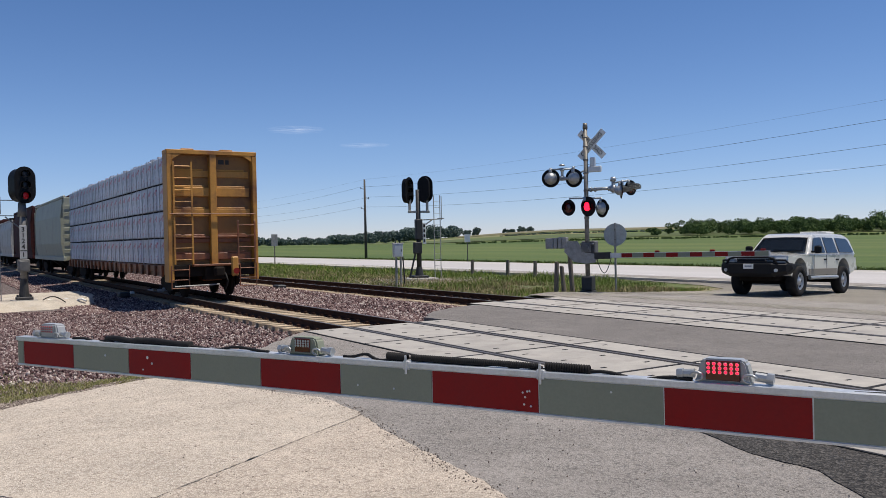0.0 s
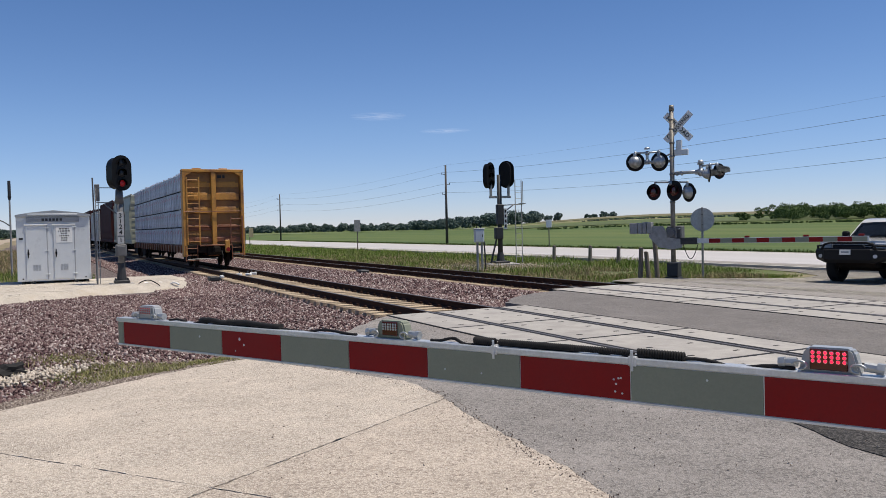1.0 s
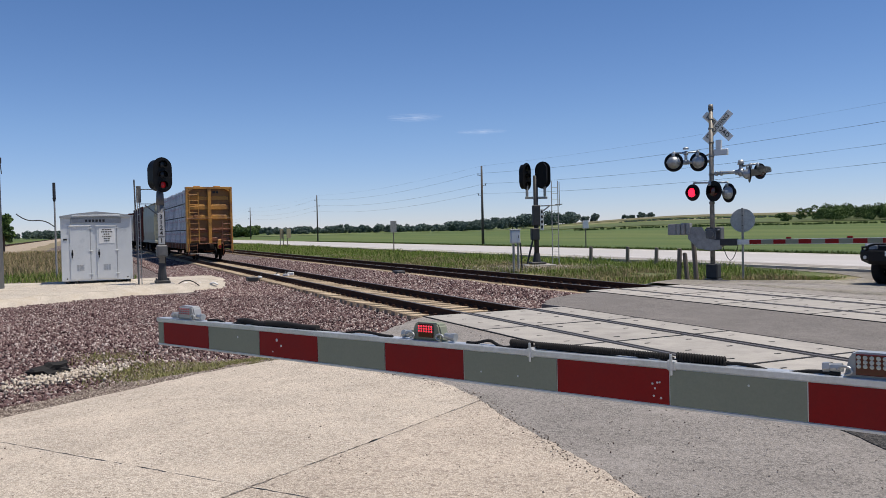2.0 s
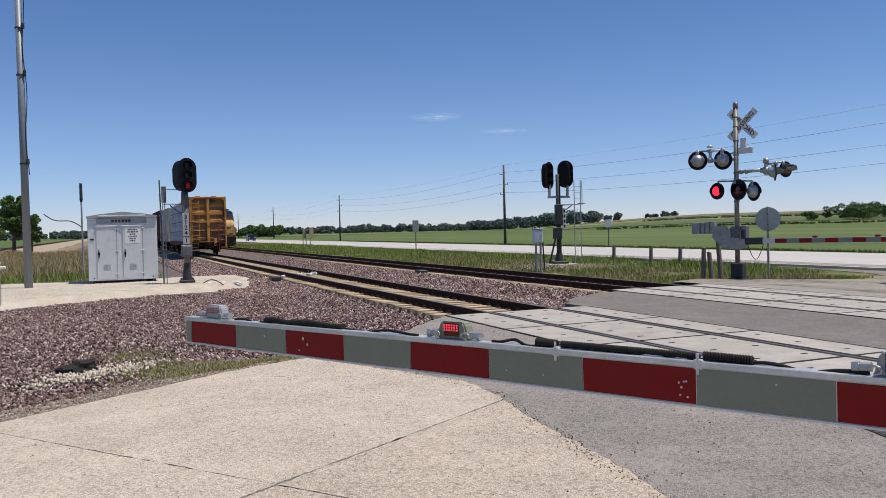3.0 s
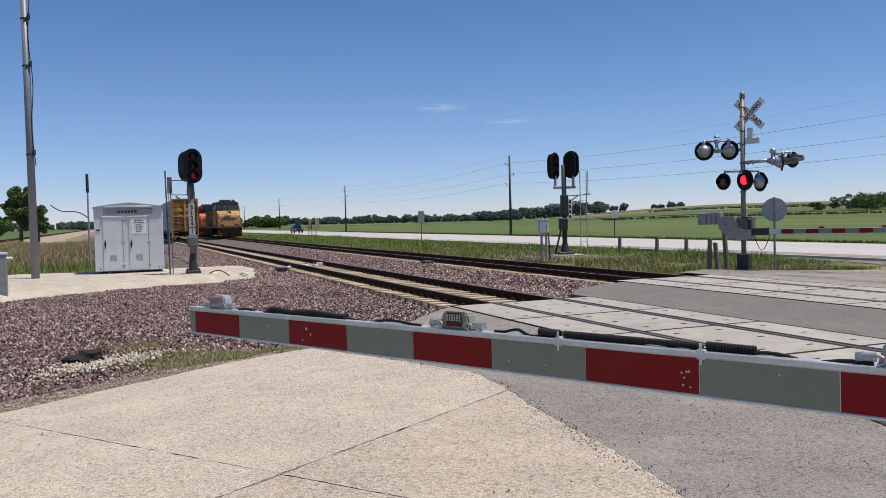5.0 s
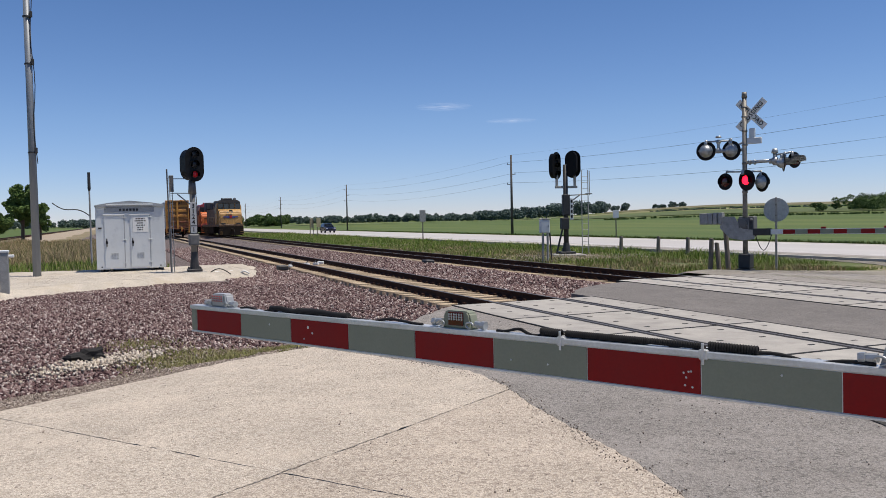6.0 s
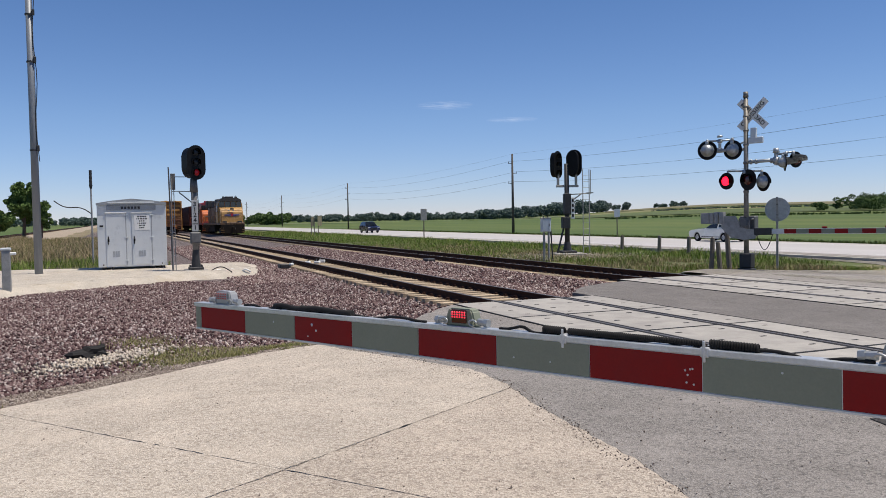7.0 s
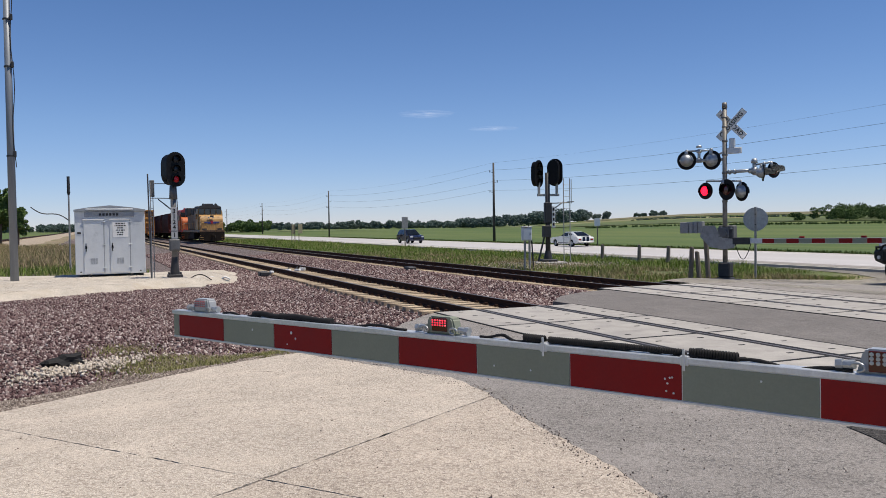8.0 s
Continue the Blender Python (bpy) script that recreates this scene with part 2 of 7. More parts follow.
def strip(name, az0, az1, r0, r1, material, label):
    """A field strip that follows the rise of the ground far off."""
    az, r = np.radians(np.arange(az0, az1 + 0.1, 1.0)), np.linspace(r0, r1, 10)
    R, A = np.meshgrid(r, az, indexing="ij")
    X, Y = R * np.sin(A), R * np.cos(A)
    v = np.stack([X, Y, ground_height(X, Y) + 0.25], -1).reshape(-1, 3)
    n = len(az)
    i = (np.arange(len(r) - 1)[:, None] * n + np.arange(n - 1)).ravel()
    structure(raw(name, v, np.stack([i, i + n, i + n + 1, i + 1], 1), material, True), label, "field")


BED_X = [-6.0, -3.2, 0.0, 3.6, 5.2, 6.5, 6.9, 9.3, 9.7, 11.2, 12.6, 16.0, 17.6, 19.6]
BED_Z = [-0.62, -0.42, -0.40, -0.44, -0.42, -0.33, -0.285, -0.285, -0.30, -0.33, -0.21, -0.21, -0.45, -0.62]


def bed_height(x, y):
    return np.interp(x, BED_X, BED_Z) + wobble(x, y, 0.9) * 0.025 + wobble(x, y, 3.1, 2.0) * 0.03 * (np.abs(x - 11) > 5)


def ballast_material():
    m, t, b = node_mat("crushed stone ballast")
    cell = texture(t, 17, kind="voronoi")
    c = t.nodes.new("ShaderNodeTexVoronoi")
    co = t.nodes.new("ShaderNodeTexCoord")
    c.inputs["Scale"].default_value = 17
    t.links.new(co.outputs["Object"], c.inputs["Vector"])
    sep = t.nodes.new("ShaderNodeSeparateColor")
    t.links.new(c.outputs["Color"], sep.inputs[0])
    col = ramp(t, sep.outputs[0], (0.0, (0.03, 0.02, 0.02)), (0.4, (0.10, 0.073, 0.07)), (0.75, (0.18, 0.138, 0.13)), (1.0, (0.30, 0.26, 0.24)))
    col = mix(t, ramp(t, texture(t, 0.5, 4), (0.35, 0.0), (0.7, 0.4)), col, (0.15, 0.12, 0.105))
    t.links.new(col, b.inputs["Base Color"])
    b.inputs["Roughness"].default_value = 0.95
    bump(t, b, cell, 1.0, 0.05)
    return m


BALLAST = ballast_material()
STONE = island("ballast stones", (0.028, 0.014, 0.016), (0.080, 0.046, 0.048), (0.135, 0.086, 0.086), (0.19, 0.128, 0.122), (0.25, 0.19, 0.18), (0.50, 0.44, 0.41))
LIME = surface("crushed limestone", (0.56, 0.50, 0.42), 0.95, 0, 0.15, 1.5, 40, 0.35, 0.02, (0.42, 0.36, 0.28), 0.4)


def aggregate(name, color, stone, dark, amount=0.5, scale=75.0):
    """Worn paving: matrix with exposed stones of several sizes, pits and broad stains."""
    m, t, b = node_mat(name)
    co = t.nodes.new("ShaderNodeTexCoord")
    cells = []
    for sc in (scale, scale * 0.42):
        v = t.nodes.new("ShaderNodeTexVoronoi")
        v.inputs["Scale"].default_value = sc
        t.links.new(co.outputs["Object"], v.inputs["Vector"])
        sep = t.nodes.new("ShaderNodeSeparateColor")
        t.links.new(v.outputs["Color"], sep.inputs[0])
        cells.append((v.outputs["Distance"], sep.outputs[0], sep.outputs[1]))
    broad, mid = texture(t, 0.55, 6), texture(t, 4.5, 6)
    c = mix(t, ramp(t, broad, (0.32, 0.0), (0.7, 1.0)), [v * 0.86 for v in color], [v * 1.10 for v in color])
    c = mix(t, ramp(t, mid, (0.42, 0.0), (0.62, 0.45)), c, [v * 0.72 for v in color])
    c = mix(t, ramp(t, cells[0][1], (0.55, 0.0), (0.60, amount)), c, stone)
    c = mix(t, ramp(t, cells[0][2], (0.76, 0.0), (0.80, amount)), c, dark)
    c = mix(t, ramp(t, cells[1][1], (0.90, 0.0), (0.92, amount)), c, dark)
    c = mix(t, ramp(t, texture(t, 1.6, 9), (0.60, 0.0), (0.74, 0.5)), c, [v * 0.62 for v in color])
    c = mix(t, ramp(t, texture(t, 0.9, 8), (0.54, 0.0), (0.66, 0.45)), c, [v * 1.25 for v in color])
    c = mix(t, ramp(t, texture(t, 7.0, 8), (0.62, 0.0), (0.72, 0.5)), c, stone)
    c = mix(t, 1.0, c, ramp(t, texture(t, 26, 8), (0.30, 0.76), (0.50, 0.98), (0.68, 1.0)), "MULTIPLY")
    c = mix(t, 1.0, c, ramp(t, texture(t, 1.1, 5), (0.35, 0.90), (0.65, 1.0)), "MULTIPLY")
    c = mix(t, ramp(t, texture(t, 42, 6), (0.58, 0.0), (0.70, 0.7)), c, stone)
    t.links.new(c, b.inputs["Base Color"])
    b.inputs["Roughness"].default_value = 0.9
    b.inputs["Specular IOR Level"].default_value = 0.25
    mx = mix(t, 0.5, cells[0][0], texture(t, 130, 3))
    bump(t, b, mx, 1.0, 0.012)
    return m


SLAB = aggregate("worn aggregate concrete", (0.53, 0.455, 0.375), (0.74, 0.665, 0.57), (0.29, 0.24, 0.195), 0.6, 95)
SLAB_B = aggregate("worn aggregate concrete, browner", (0.49, 0.415, 0.34), (0.68, 0.60, 0.505), (0.25, 0.20, 0.165), 0.6, 85)
ASPHALT = aggregate("weathered asphalt", (0.285, 0.26, 0.24), (0.40, 0.372, 0.345), (0.10, 0.093, 0.088), 0.55, 95)
ASPHALT_B = aggregate("grey asphalt", (0.205, 0.188, 0.176), (0.28, 0.258, 0.24), (0.09, 0.085, 0.08), 0.5, 95)
TAR = aggregate("fresh dark asphalt", (0.05, 0.046, 0.043), (0.13, 0.12, 0.11), (0.018, 0.017, 0.016), 0.8, 70)
ROAD_WORN = aggregate("worn pale asphalt", (0.31, 0.285, 0.26), (0.42, 0.39, 0.35), (0.16, 0.15, 0.14), 0.5, 60)
HIGHWAY = surface("pale concrete highway", (0.46, 0.44, 0.43), 0.85, 0, 0.1, 0.15, 30, 0.15, 0.003, (0.42, 0.40, 0.37), 0.4, stretch=(1, 0.15, 1))
SHOULDER = surface("pale gravel shoulder", (0.49, 0.455, 0.40), 0.95, 0, 0.15, 0.4, 30, 0.3, 0.01, (0.36, 0.33, 0.27), 0.4)
VERGE = surface("rough grass soil", (0.12, 0.15, 0.042), 0.95, 0, 0.3, 0.5, 20, 0.35, 0.05, (0.27, 0.22, 0.13), 0.55)
DRY = surface("dry weeds soil", (0.27, 0.21, 0.13), 0.95, 0, 0.3, 0.3, 15, 0.35, 0.05, (0.12, 0.14, 0.04), 0.5)
build_ground()
strip("field_1", 33, 62, 500, 640, surface("dry tan field", (0.16, 0.145, 0.065), 0.95, 0, 0.2, 0.02, 2, 0.2, 0), "dry tan field strip on the rise")
strip("field_2", 30, 62, 330, 400, surface("pale green field", (0.085, 0.112, 0.030), 0.95, 0, 0.2, 0.03, 2, 0.2, 0), "pale green field strip")
strip("field_3", 8, 30, 430, 470, surface("pale far field", (0.20, 0.22, 0.12), 0.95, 0, 0.15, 0.03, 2, 0.2, 0), "pale far field strip")
structure(sheet("ballast_bed", np.concatenate([np.arange(-6, 19.7, 0.35)]), np.concatenate([np.arange(-30, 60, 0.5), np.geomspace(60, 900, 60)]), bed_height, BALLAST),
          "purple-grey crushed stone railway ballast", "ballast")
ROAD_X, ROAD_Y = [15.86, 17.5, 20, 22.8, 25, 27, 29.6], [20.3, 21.2, 19.9, 19.2, 20.3, 23.0, 31.0]


def verge_height(x, y):
    """The verge rises to meet the edge of the side road."""
    low = -0.48 + 0.12 * np.exp(-((x - 21) / 3) ** 2) + wobble(x, y, 2.3) * 0.05
    edge = -0.03 - np.maximum(0, x - 16.5) * 0.031
    f = np.clip((y - np.interp(x, ROAD_X, ROAD_Y) - 0.1) / 2.2, 0, 1)
    return np.maximum(edge, low) * (1 - f) + low * f


structure(sheet("grass_verge", np.arange(17.4, 30.0, 0.3), np.concatenate([np.arange(18.8, 34, 0.4), np.arange(34, 120, 1.5), np.geomspace(120, 900, 30)]),
                verge_height, VERGE), "rough green roadside grass verge", "grass")
structure(sheet("weedy_verge", np.arange(-13, -2.0, 0.6), np.concatenate([np.arange(26, 120, 1.5), np.geomspace(120, 900, 30)]),
                lambda x, y: -0.5 + wobble(x, y, 3.3) * 0.08, DRY), "dry tan weeds and grass beside the tracks", "grass")


def flat(name, outline, z, thick, material, label, category):
    bm = bmesh.new()
    prism(bm, outline, z - thick, z)
    bmesh.ops.triangulate(bm, faces=[f for f in bm.faces if len(f.verts) > 4])
    return structure(part(name, bm, material), label, category)


def jag(points, step, amount, rng):
    """A line broken into short uneven steps, as a worn edge has."""
    out = []
    for (x0, y0), (x1, y1) in zip(points, points[1:]):
        n = max(1, int(math.hypot(x1 - x0, y1 - y0) / step))
        for i in range(n):
            f = i / n
            j = 0 if i == 0 else amount
            out.append((x0 + (x1 - x0) * f + rng.uniform(-j, j), y0 + (y1 - y0) * f + rng.uniform(-j, j)))
    return out + [points[-1]]


erng = random.Random(4)
SLAB_EDGE = [(3.10, 1.0), (3.20, 3.2), (3.27, 4.2), (3.42, 4.87), (3.49, 5.49), (3.54, 6.1), (3.63, 6.98), (3.79, 7.74), (3.79, 8.7), (3.29, 9.85), (2.80, 10.9), (2.64, 11.4)]
EDGE_LINE = jag(SLAB_EDGE, 0.12, 0.02, erng)
TOP_EDGE = jag([(2.64, 11.4), (2.3, 11.3), (1.32, 10.76), (-0.03, 9.72), (-1.04, 8.94), (-6.0, 5.1)], 0.25, 0.025, erng)


def half(poly, p, q, gap):
    """The part of an outline left of the line p to q, cut back by gap, its new edge slightly ragged."""
    (px, py), (qx, qy) = p, q
    l = math.hypot(qx - px, qy - py)
    nx, ny = -(qy - py) / l, (qx - px) / l
    d = [(x - px) * nx + (y - py) * ny - gap for x, y in poly]
    out, cut = [], []
    for i in range(len(poly)):
        j = (i + 1) % len(poly)
        if d[i] >= 0:
            out.append(poly[i])
        if (d[i] < 0) != (d[j] < 0):
            f = d[i] / (d[i] - d[j])
            out.append((poly[i][0] + (poly[j][0] - poly[i][0]) * f, poly[i][1] + (poly[j][1] - poly[i][1]) * f))
            cut.append(len(out) - 1)
    if len(cut) == 2:
        a, b = cut
        if b == a + 1:
            out[a:b + 1] = jag([out[a], out[b]], 0.07, 0.008, erng)
        elif a == 0 and b == len(out) - 1:
            out = out[1:-1] + jag([out[b], out[0]], 0.07, 0.008, erng)
    return out


# the concrete apron in four cast bays over a dark bed
APRON = [(-6.0, -6.0), (3.0, -6.0), (3.10, 1.0)] + EDGE_LINE[1:] + TOP_EDGE[1:]
apron = flat("pavement_1", [(x * 0.995, y * 0.995) for x, y in APRON], -0.03, 0.3, TAR, "worn beige aggregate concrete apron with cracked joints", "pavement")
J1, J2 = ((0.73, 5.57), (3.66, 7.52)), ((-1.0, 8.55), (1.74, 4.87))
for a, b, m in ((J1, J2, SLAB), (J1, J2[::-1], SLAB), (J1[::-1], J2, SLAB_B), (J1[::-1], J2[::-1], SLAB_B)):
    bay = half(half(APRON, *a, 0.006), *b, 0.005)
    bm = bmesh.new()
    prism(bm, bay, -0.2, -0.004 - 0.003 * (m is SLAB_B))
    bmesh.ops.triangulate(bm, faces=[f for f in bm.faces if len(f.verts) > 4])
    part("slab", bm, m, apron)
CRACK = [[(1.75, 10.2), (1.95, 10.08), (2.15, 10.1)]]
for line in CRACK:
    pts = jag(line, 0.07, 0.02, erng)
    bm = bmesh.new()
    up = [bm.verts.new((x, y, -0.0005)) for x, y in pts]
    dn = [bm.verts.new((x + 0.006, y - 0.012 * math.sin(math.pi * i / (len(pts) - 1)) - 0.001, -0.0005)) for i, (x, y) in enumerate(pts)]
    for i in range(len(pts) - 1):
        bm.faces.new((dn[i], dn[i + 1], up[i + 1], up[i]))
    part("crack", bm, TAR, apron, "dark hairline crack")
flat("road_7", jag([(6.34, 4.6), (6.2, 5.0), (5.89, 5.08), (5.62, 4.29), (5.61, 3.69), (5.39, 3.33), (5.15, 3.0), (5.05, 1.0), (5.0, -6.0)], 0.14, 0.02, random.Random(9)) + [(6.34, -6.0)], -0.006, 0.1, TAR,
     "broken patch of fresh dark asphalt", "road")
ASPHALT_OUT = jag([(6.34, 15.35), (6.16, 15.2), (5.09, 13.9), (4.0, 12.6), (2.64, 11.4)], 0.3, 0.05, erng)
flat("road_1", [(3.0, -14), (6.34, -14)] + ASPHALT_OUT + [(x + 0.012, y) for x, y in EDGE_LINE[::-1]][1:], -0.014, 0.3, ASPHALT, "weathered grey asphalt road before the tracks", "road")
flat("road_2", [(9.66, -14), (12.74, -14)] + jag([(12.74, 18.4), (12.37, 18.33), (11.58, 18.06), (10.58, 17.4), (9.66, 16.3)], 0.3, 0.06, erng), -0.012, 0.3, ASPHALT_B,
     "grey asphalt between the two tracks", "road")


def far_road():
    """Road beyond the tracks, falling towards the highway."""
    xs, left = ROAD_X, ROAD_Y
    bm = bmesh.new()
    lo = [bm.verts.new((x, -14, -0.012 - max(0, x - 16.5) * 0.031)) for x in xs]
    mid = [bm.verts.new((x, 8, -0.012 - max(0, x - 16.5) * 0.031)) for x in xs]
    hi = [bm.verts.new((x, y, -0.012 - max(0, x - 16.5) * 0.031)) for x, y in zip(xs, left)]
    for a, b in ((lo, mid), (mid, hi)):
        for i in range(len(xs) - 1):
            bm.faces.new((a[i], a[i + 1], b[i + 1], b[i]))
    bmesh.ops.solidify(bm, geom=list(bm.faces), thickness=0.3)
    structure(part("road_3", bm, SHOULDER), "pale worn side road falling to the highway", "road")
    bm = bmesh.new()
    pts = [(15.86, -14), (20.4, -14), (20.9, 8), (20.2, 17.4), (18.4, 18.8), (15.86, 18.6)]
    vs = [bm.verts.new((x, y, -0.006 - max(0, x - 16.5) * 0.031 + 0.004)) for x, y in pts]
    bm.faces.new(vs)
    bmesh.ops.triangulate(bm, faces=list(bm.faces))
    structure(part("road_4", bm, ROAD_WORN), "worn pale grey asphalt beyond the far track", "road")


far_road()
bm = bmesh.new()
box(bm, 29.5, 41.8, -200, 1500, -0.60, -0.31)
structure(part("road_5", bm, SHOULDER), "pale gravel highway shoulders", "road")
bm = bmesh.new()
box(bm, 31.2, 40.4, -200, 1500, -0.60, -0.30)
structure(part("road_6", bm, HIGHWAY), "pale concrete two-lane highway", "road")
bm = bmesh.new()
box(bm, 29.9, 31.2, -200, 48, -0.60, -0.302)
structure(part("road_8", bm, ROAD_WORN), "grey asphalt turning lane beside the highway", "road")
EDGE_PAINT = surface("worn white road paint", (0.72, 0.71, 0.68), 0.8, 0, 0.1, 0.6, 30, 0.2, 0, (0.5, 0.48, 0.45), 0.4)
for x0, x1 in ((32.0, 32.15), (39.4, 39.55)):
    bm = bmesh.new()
    box(bm, x0, x1, -200, 900, -0.40, -0.296)
    structure(part("road_marking", bm, EDGE_PAINT), "worn white edge line along the highway", "road marking")


# ---- tracks ----
RAIL_PROFILE = [(-0.075, -0.18), (0.075, -0.18), (0.075, -0.165), (0.012, -0.15), (0.009, -0.05), (0.036, -0.035), (0.036, -0.004), (0.028, 0.0),
                (-0.028, 0.0), (-0.036, -0.004), (-0.036, -0.035), (-0.009, -0.05), (-0.012, -0.15), (-0.075, -0.165)]


def rail(x, y0, y1, parent, drop=0.0):
    bm = bmesh.new()
    a, b = [[bm.verts.new((x + u, y, v + drop)) for u, v in RAIL_PROFILE] for y in (y0, y1)]
    n = len(a)
    for i in range(n):
        f = bm.faces.new((a[i], a[(i + 1) % n], b[(i + 1) % n], b[i]))
        f.material_index = 1 if RAIL_PROFILE[i][1] > -0.01 and RAIL_PROFILE[(i + 1) % n][1] > -0.01 else 0
    return part("rail", bm, [STEEL_RUST, RAIL_TOP], parent)


def tie_mesh():
    bm = bmesh.new()
    box(bm, -1.3, 1.3, -0.115, 0.115, -0.36, -0.172, 0.012)
    return mesh_of(bm, "tie", TIE)


def plate_mesh():
    bm = bmesh.new()
    for s in (-1, 1):
        box(bm, s * 0.7525 - 0.17, s * 0.7525 + 0.17, -0.09, 0.09, -0.176, -0.160)
        for u in (-0.11, 0.11):
            box(bm, s * 0.7525 + u - 0.025, s * 0.7525 + u + 0.025, -0.06, 0.06, -0.162, -0.125)
    return mesh_of(bm, "tie_plate", STEEL_RUST)


TIE_MESH, PLATE_MESH = tie_mesh(), plate_mesh()


def track(name, xc, y0, y1, near, label, drop=0.0):
    t = thing(name, pose(0, 0, 0), label, "railway track", kind="structure")
    for s in (-0.7525, 0.7525):
        rail(xc + s, -40, y1, t, drop)
    r = random.Random(name)
    y = y0
    while y < near:
        ob = new("tie", TIE_MESH)
        ob.parent, ob.matrix_basis = t, pose(xc + r.uniform(-0.03, 0.03), y, drop + r.uniform(-0.012, 0.004), 0, 0, r.uniform(-0.8, 0.8))
        ob = new("tie_plate", PLATE_MESH)
        ob.parent, ob.matrix_basis = t, pose(xc, y, drop)
        y += 0.53
    bm = bmesh.new()
    while y < 260:
        box(bm, xc - 1.3 + r.uniform(-0.03, 0.03), xc + 1.3, y - 0.115, y + 0.115, -0.36 + drop, -0.172 + drop)
        y += 0.53
    tagged(part("ties", bm, TIE, t), kind="stuff")
    return t


track("track_1", 8.09, 15.75, 900, 62, "double rails on pale weathered ties in ballast")
track("track_2", 14.29, 19.1, 900, 52, "double rails on ties in ballast beyond the first track")
track("track_3", -13.6, 60, 900, 62, "branch line on a low sandy bank", 0.30)
structure(sheet("branch_bank", [-19, -16.2, -15.2, -12.0, -10.6, -7.8], np.geomspace(20, 900, 50), lambda x, y: np.interp(x, [-19, -16, -15.2, -12, -10.6, -7.8], [-0.62, 0.05, 0.1, 0.1, -0.2, -0.6]),
                surface("sandy gravel", (0.38, 0.31, 0.23), 0.95, 0, 0.15, 0.6, 30, 0.3, 0.02)), "pale sandy gravel bank under the branch line", "bank")


def crossing(name, xc, y_end, joints, label):
    """Concrete crossing panels between and beside the rails, with rubber flangeways."""
    t = thing(name, pose(0, 0, 0), label, "level crossing", kind="structure")
    strips = [(xc - 1.72, xc - 0.85), (xc - 0.64, xc + 0.64), (xc + 0.85, xc + 1.55)]
    ends = [y_end] + joints
    # added black base, stands in for the shade down in the panel gaps
    bm = bmesh.new()
    box(bm, xc - 1.70, xc + 1.53, ends[-1], y_end - 0.03, -0.30, -0.10)
    part("bedding", bm, RUBBER, t, "dark base added to blacken the panel gaps")
    for x0, x1 in strips:
        for a, b in zip(ends, ends[1:]):
            bm = bmesh.new()
            box(bm, x0, x1, b + 0.028, a - 0.028, -0.28, 0.0 if x0 > xc or x1 < xc else -0.002, 0.012)
            p = part("panel", bm, PANEL, t)
            n = max(1, round((a - b) / 0.75))
            for i in range(n):
                for u in ((0.2, 0.8) if x1 - x0 > 1 else (0.5,)):
                    hole = bmesh.new()
                    x, y = x0 + (x1 - x0) * u + random.uniform(-0.03, 0.03), b + (a - b) * (i + 0.5) / n
                    box(hole, x - 0.05, x + 0.05, y - 0.022, y + 0.022, -0.02, 0.003, 0.004)
                    part("lifting_pocket", hole, RUBBER, p)
    for s in (-0.7525, 0.7525):
        for side in (-1, 1):
            bm = bmesh.new()
            x = xc + s + side * 0.076
            box(bm, x - 0.036, x + 0.036, ends[-1], y_end, -0.2, 0.003 if side * s > 0 else -0.004, 0.004)
            part("rubber_strip", bm, RUBBER, t)
    for x in (xc - 1.735, xc + 1.57):
        bm = bmesh.new()
        box(bm, x - 0.018, x + 0.018, ends[-1], y_end, -0.2, 0.002)
        part("edge_seal", bm, RUBBER, t)
    for y in joints[:-1]:
        for x0, x1 in strips:
            bm = bmesh.new()
            box(bm, x0, x1, y - 0.03, y + 0.03, -0.2, 0.001)
            part("joint_seal", bm, RUBBER, t)
    return t


crossing("crossing_1", 8.09, 15.4, [12.75, 10.35, 7.8, 5.3, 2.8, 0.3, -2.2, -4.7, -7.2, -9.7, -12.2], "pale concrete crossing panels with black rubber flangeways")
crossing("crossing_2", 14.29, 18.8, [16.35, 13.9, 11.4, 8.9, 6.4, 3.9, 1.4, -1.1, -3.6, -6.1, -8.6, -11.1], "pale concrete panels of the far track crossing")


# ---- crossing gates, signals, huts ----
RED_FILM = surface("dark red reflective sheeting", (0.215, 0.003, 0.002), 0.85, 0, 0.12, 3, 120, 0.1, 0.0003)
GREY_FILM = surface("grey-green reflective sheeting", (0.22, 0.24, 0.18), 0.68, 0, 0.08, 2, 120, 0.08, 0.0003)
WHITE_PAINT = surface("white paint", (0.78, 0.78, 0.76), 0.5, 0, 0.05, 4, 80, 0.08, 0.0005)
HUT_GREY = surface("pale grey painted aluminium", (0.61, 0.64, 0.655), 0.45, 0.1, 0.05, 2, 60, 0.05, 0.0005, (0.42, 0.45, 0.47), 0.15)
HUT_ROOF = surface("weathered grey roof metal", (0.36, 0.38, 0.40), 0.5, 0.2, 0.15, 2, 40)
LENS_DARK = glass("dark red lens", (0.07, 0.006, 0.006), 0.15)
LENS_CLEAR = glass("smoked clear plastic", (0.33, 0.34, 0.35), 0.3)
LED_RED = glow("glowing red lamp", (1.0, 0.008, 0.03), 3.5)
LED_SOFT = glow("softer red diode", (1.0, 0.02, 0.05), 0.9)
LED_DIM = glow("dim red lamp", (0.4, 0.010, 0.016), 0.12)
TIP_RED = surface("sun-bleached red plastic", (0.42, 0.10, 0.10), 0.4, 0, 0.1, 5, 50, 0.1, 0)
INK = surface("black lettering", (0.015, 0.015, 0.015), 0.6, 0, 0.1, 5, 50, 0.1, 0)
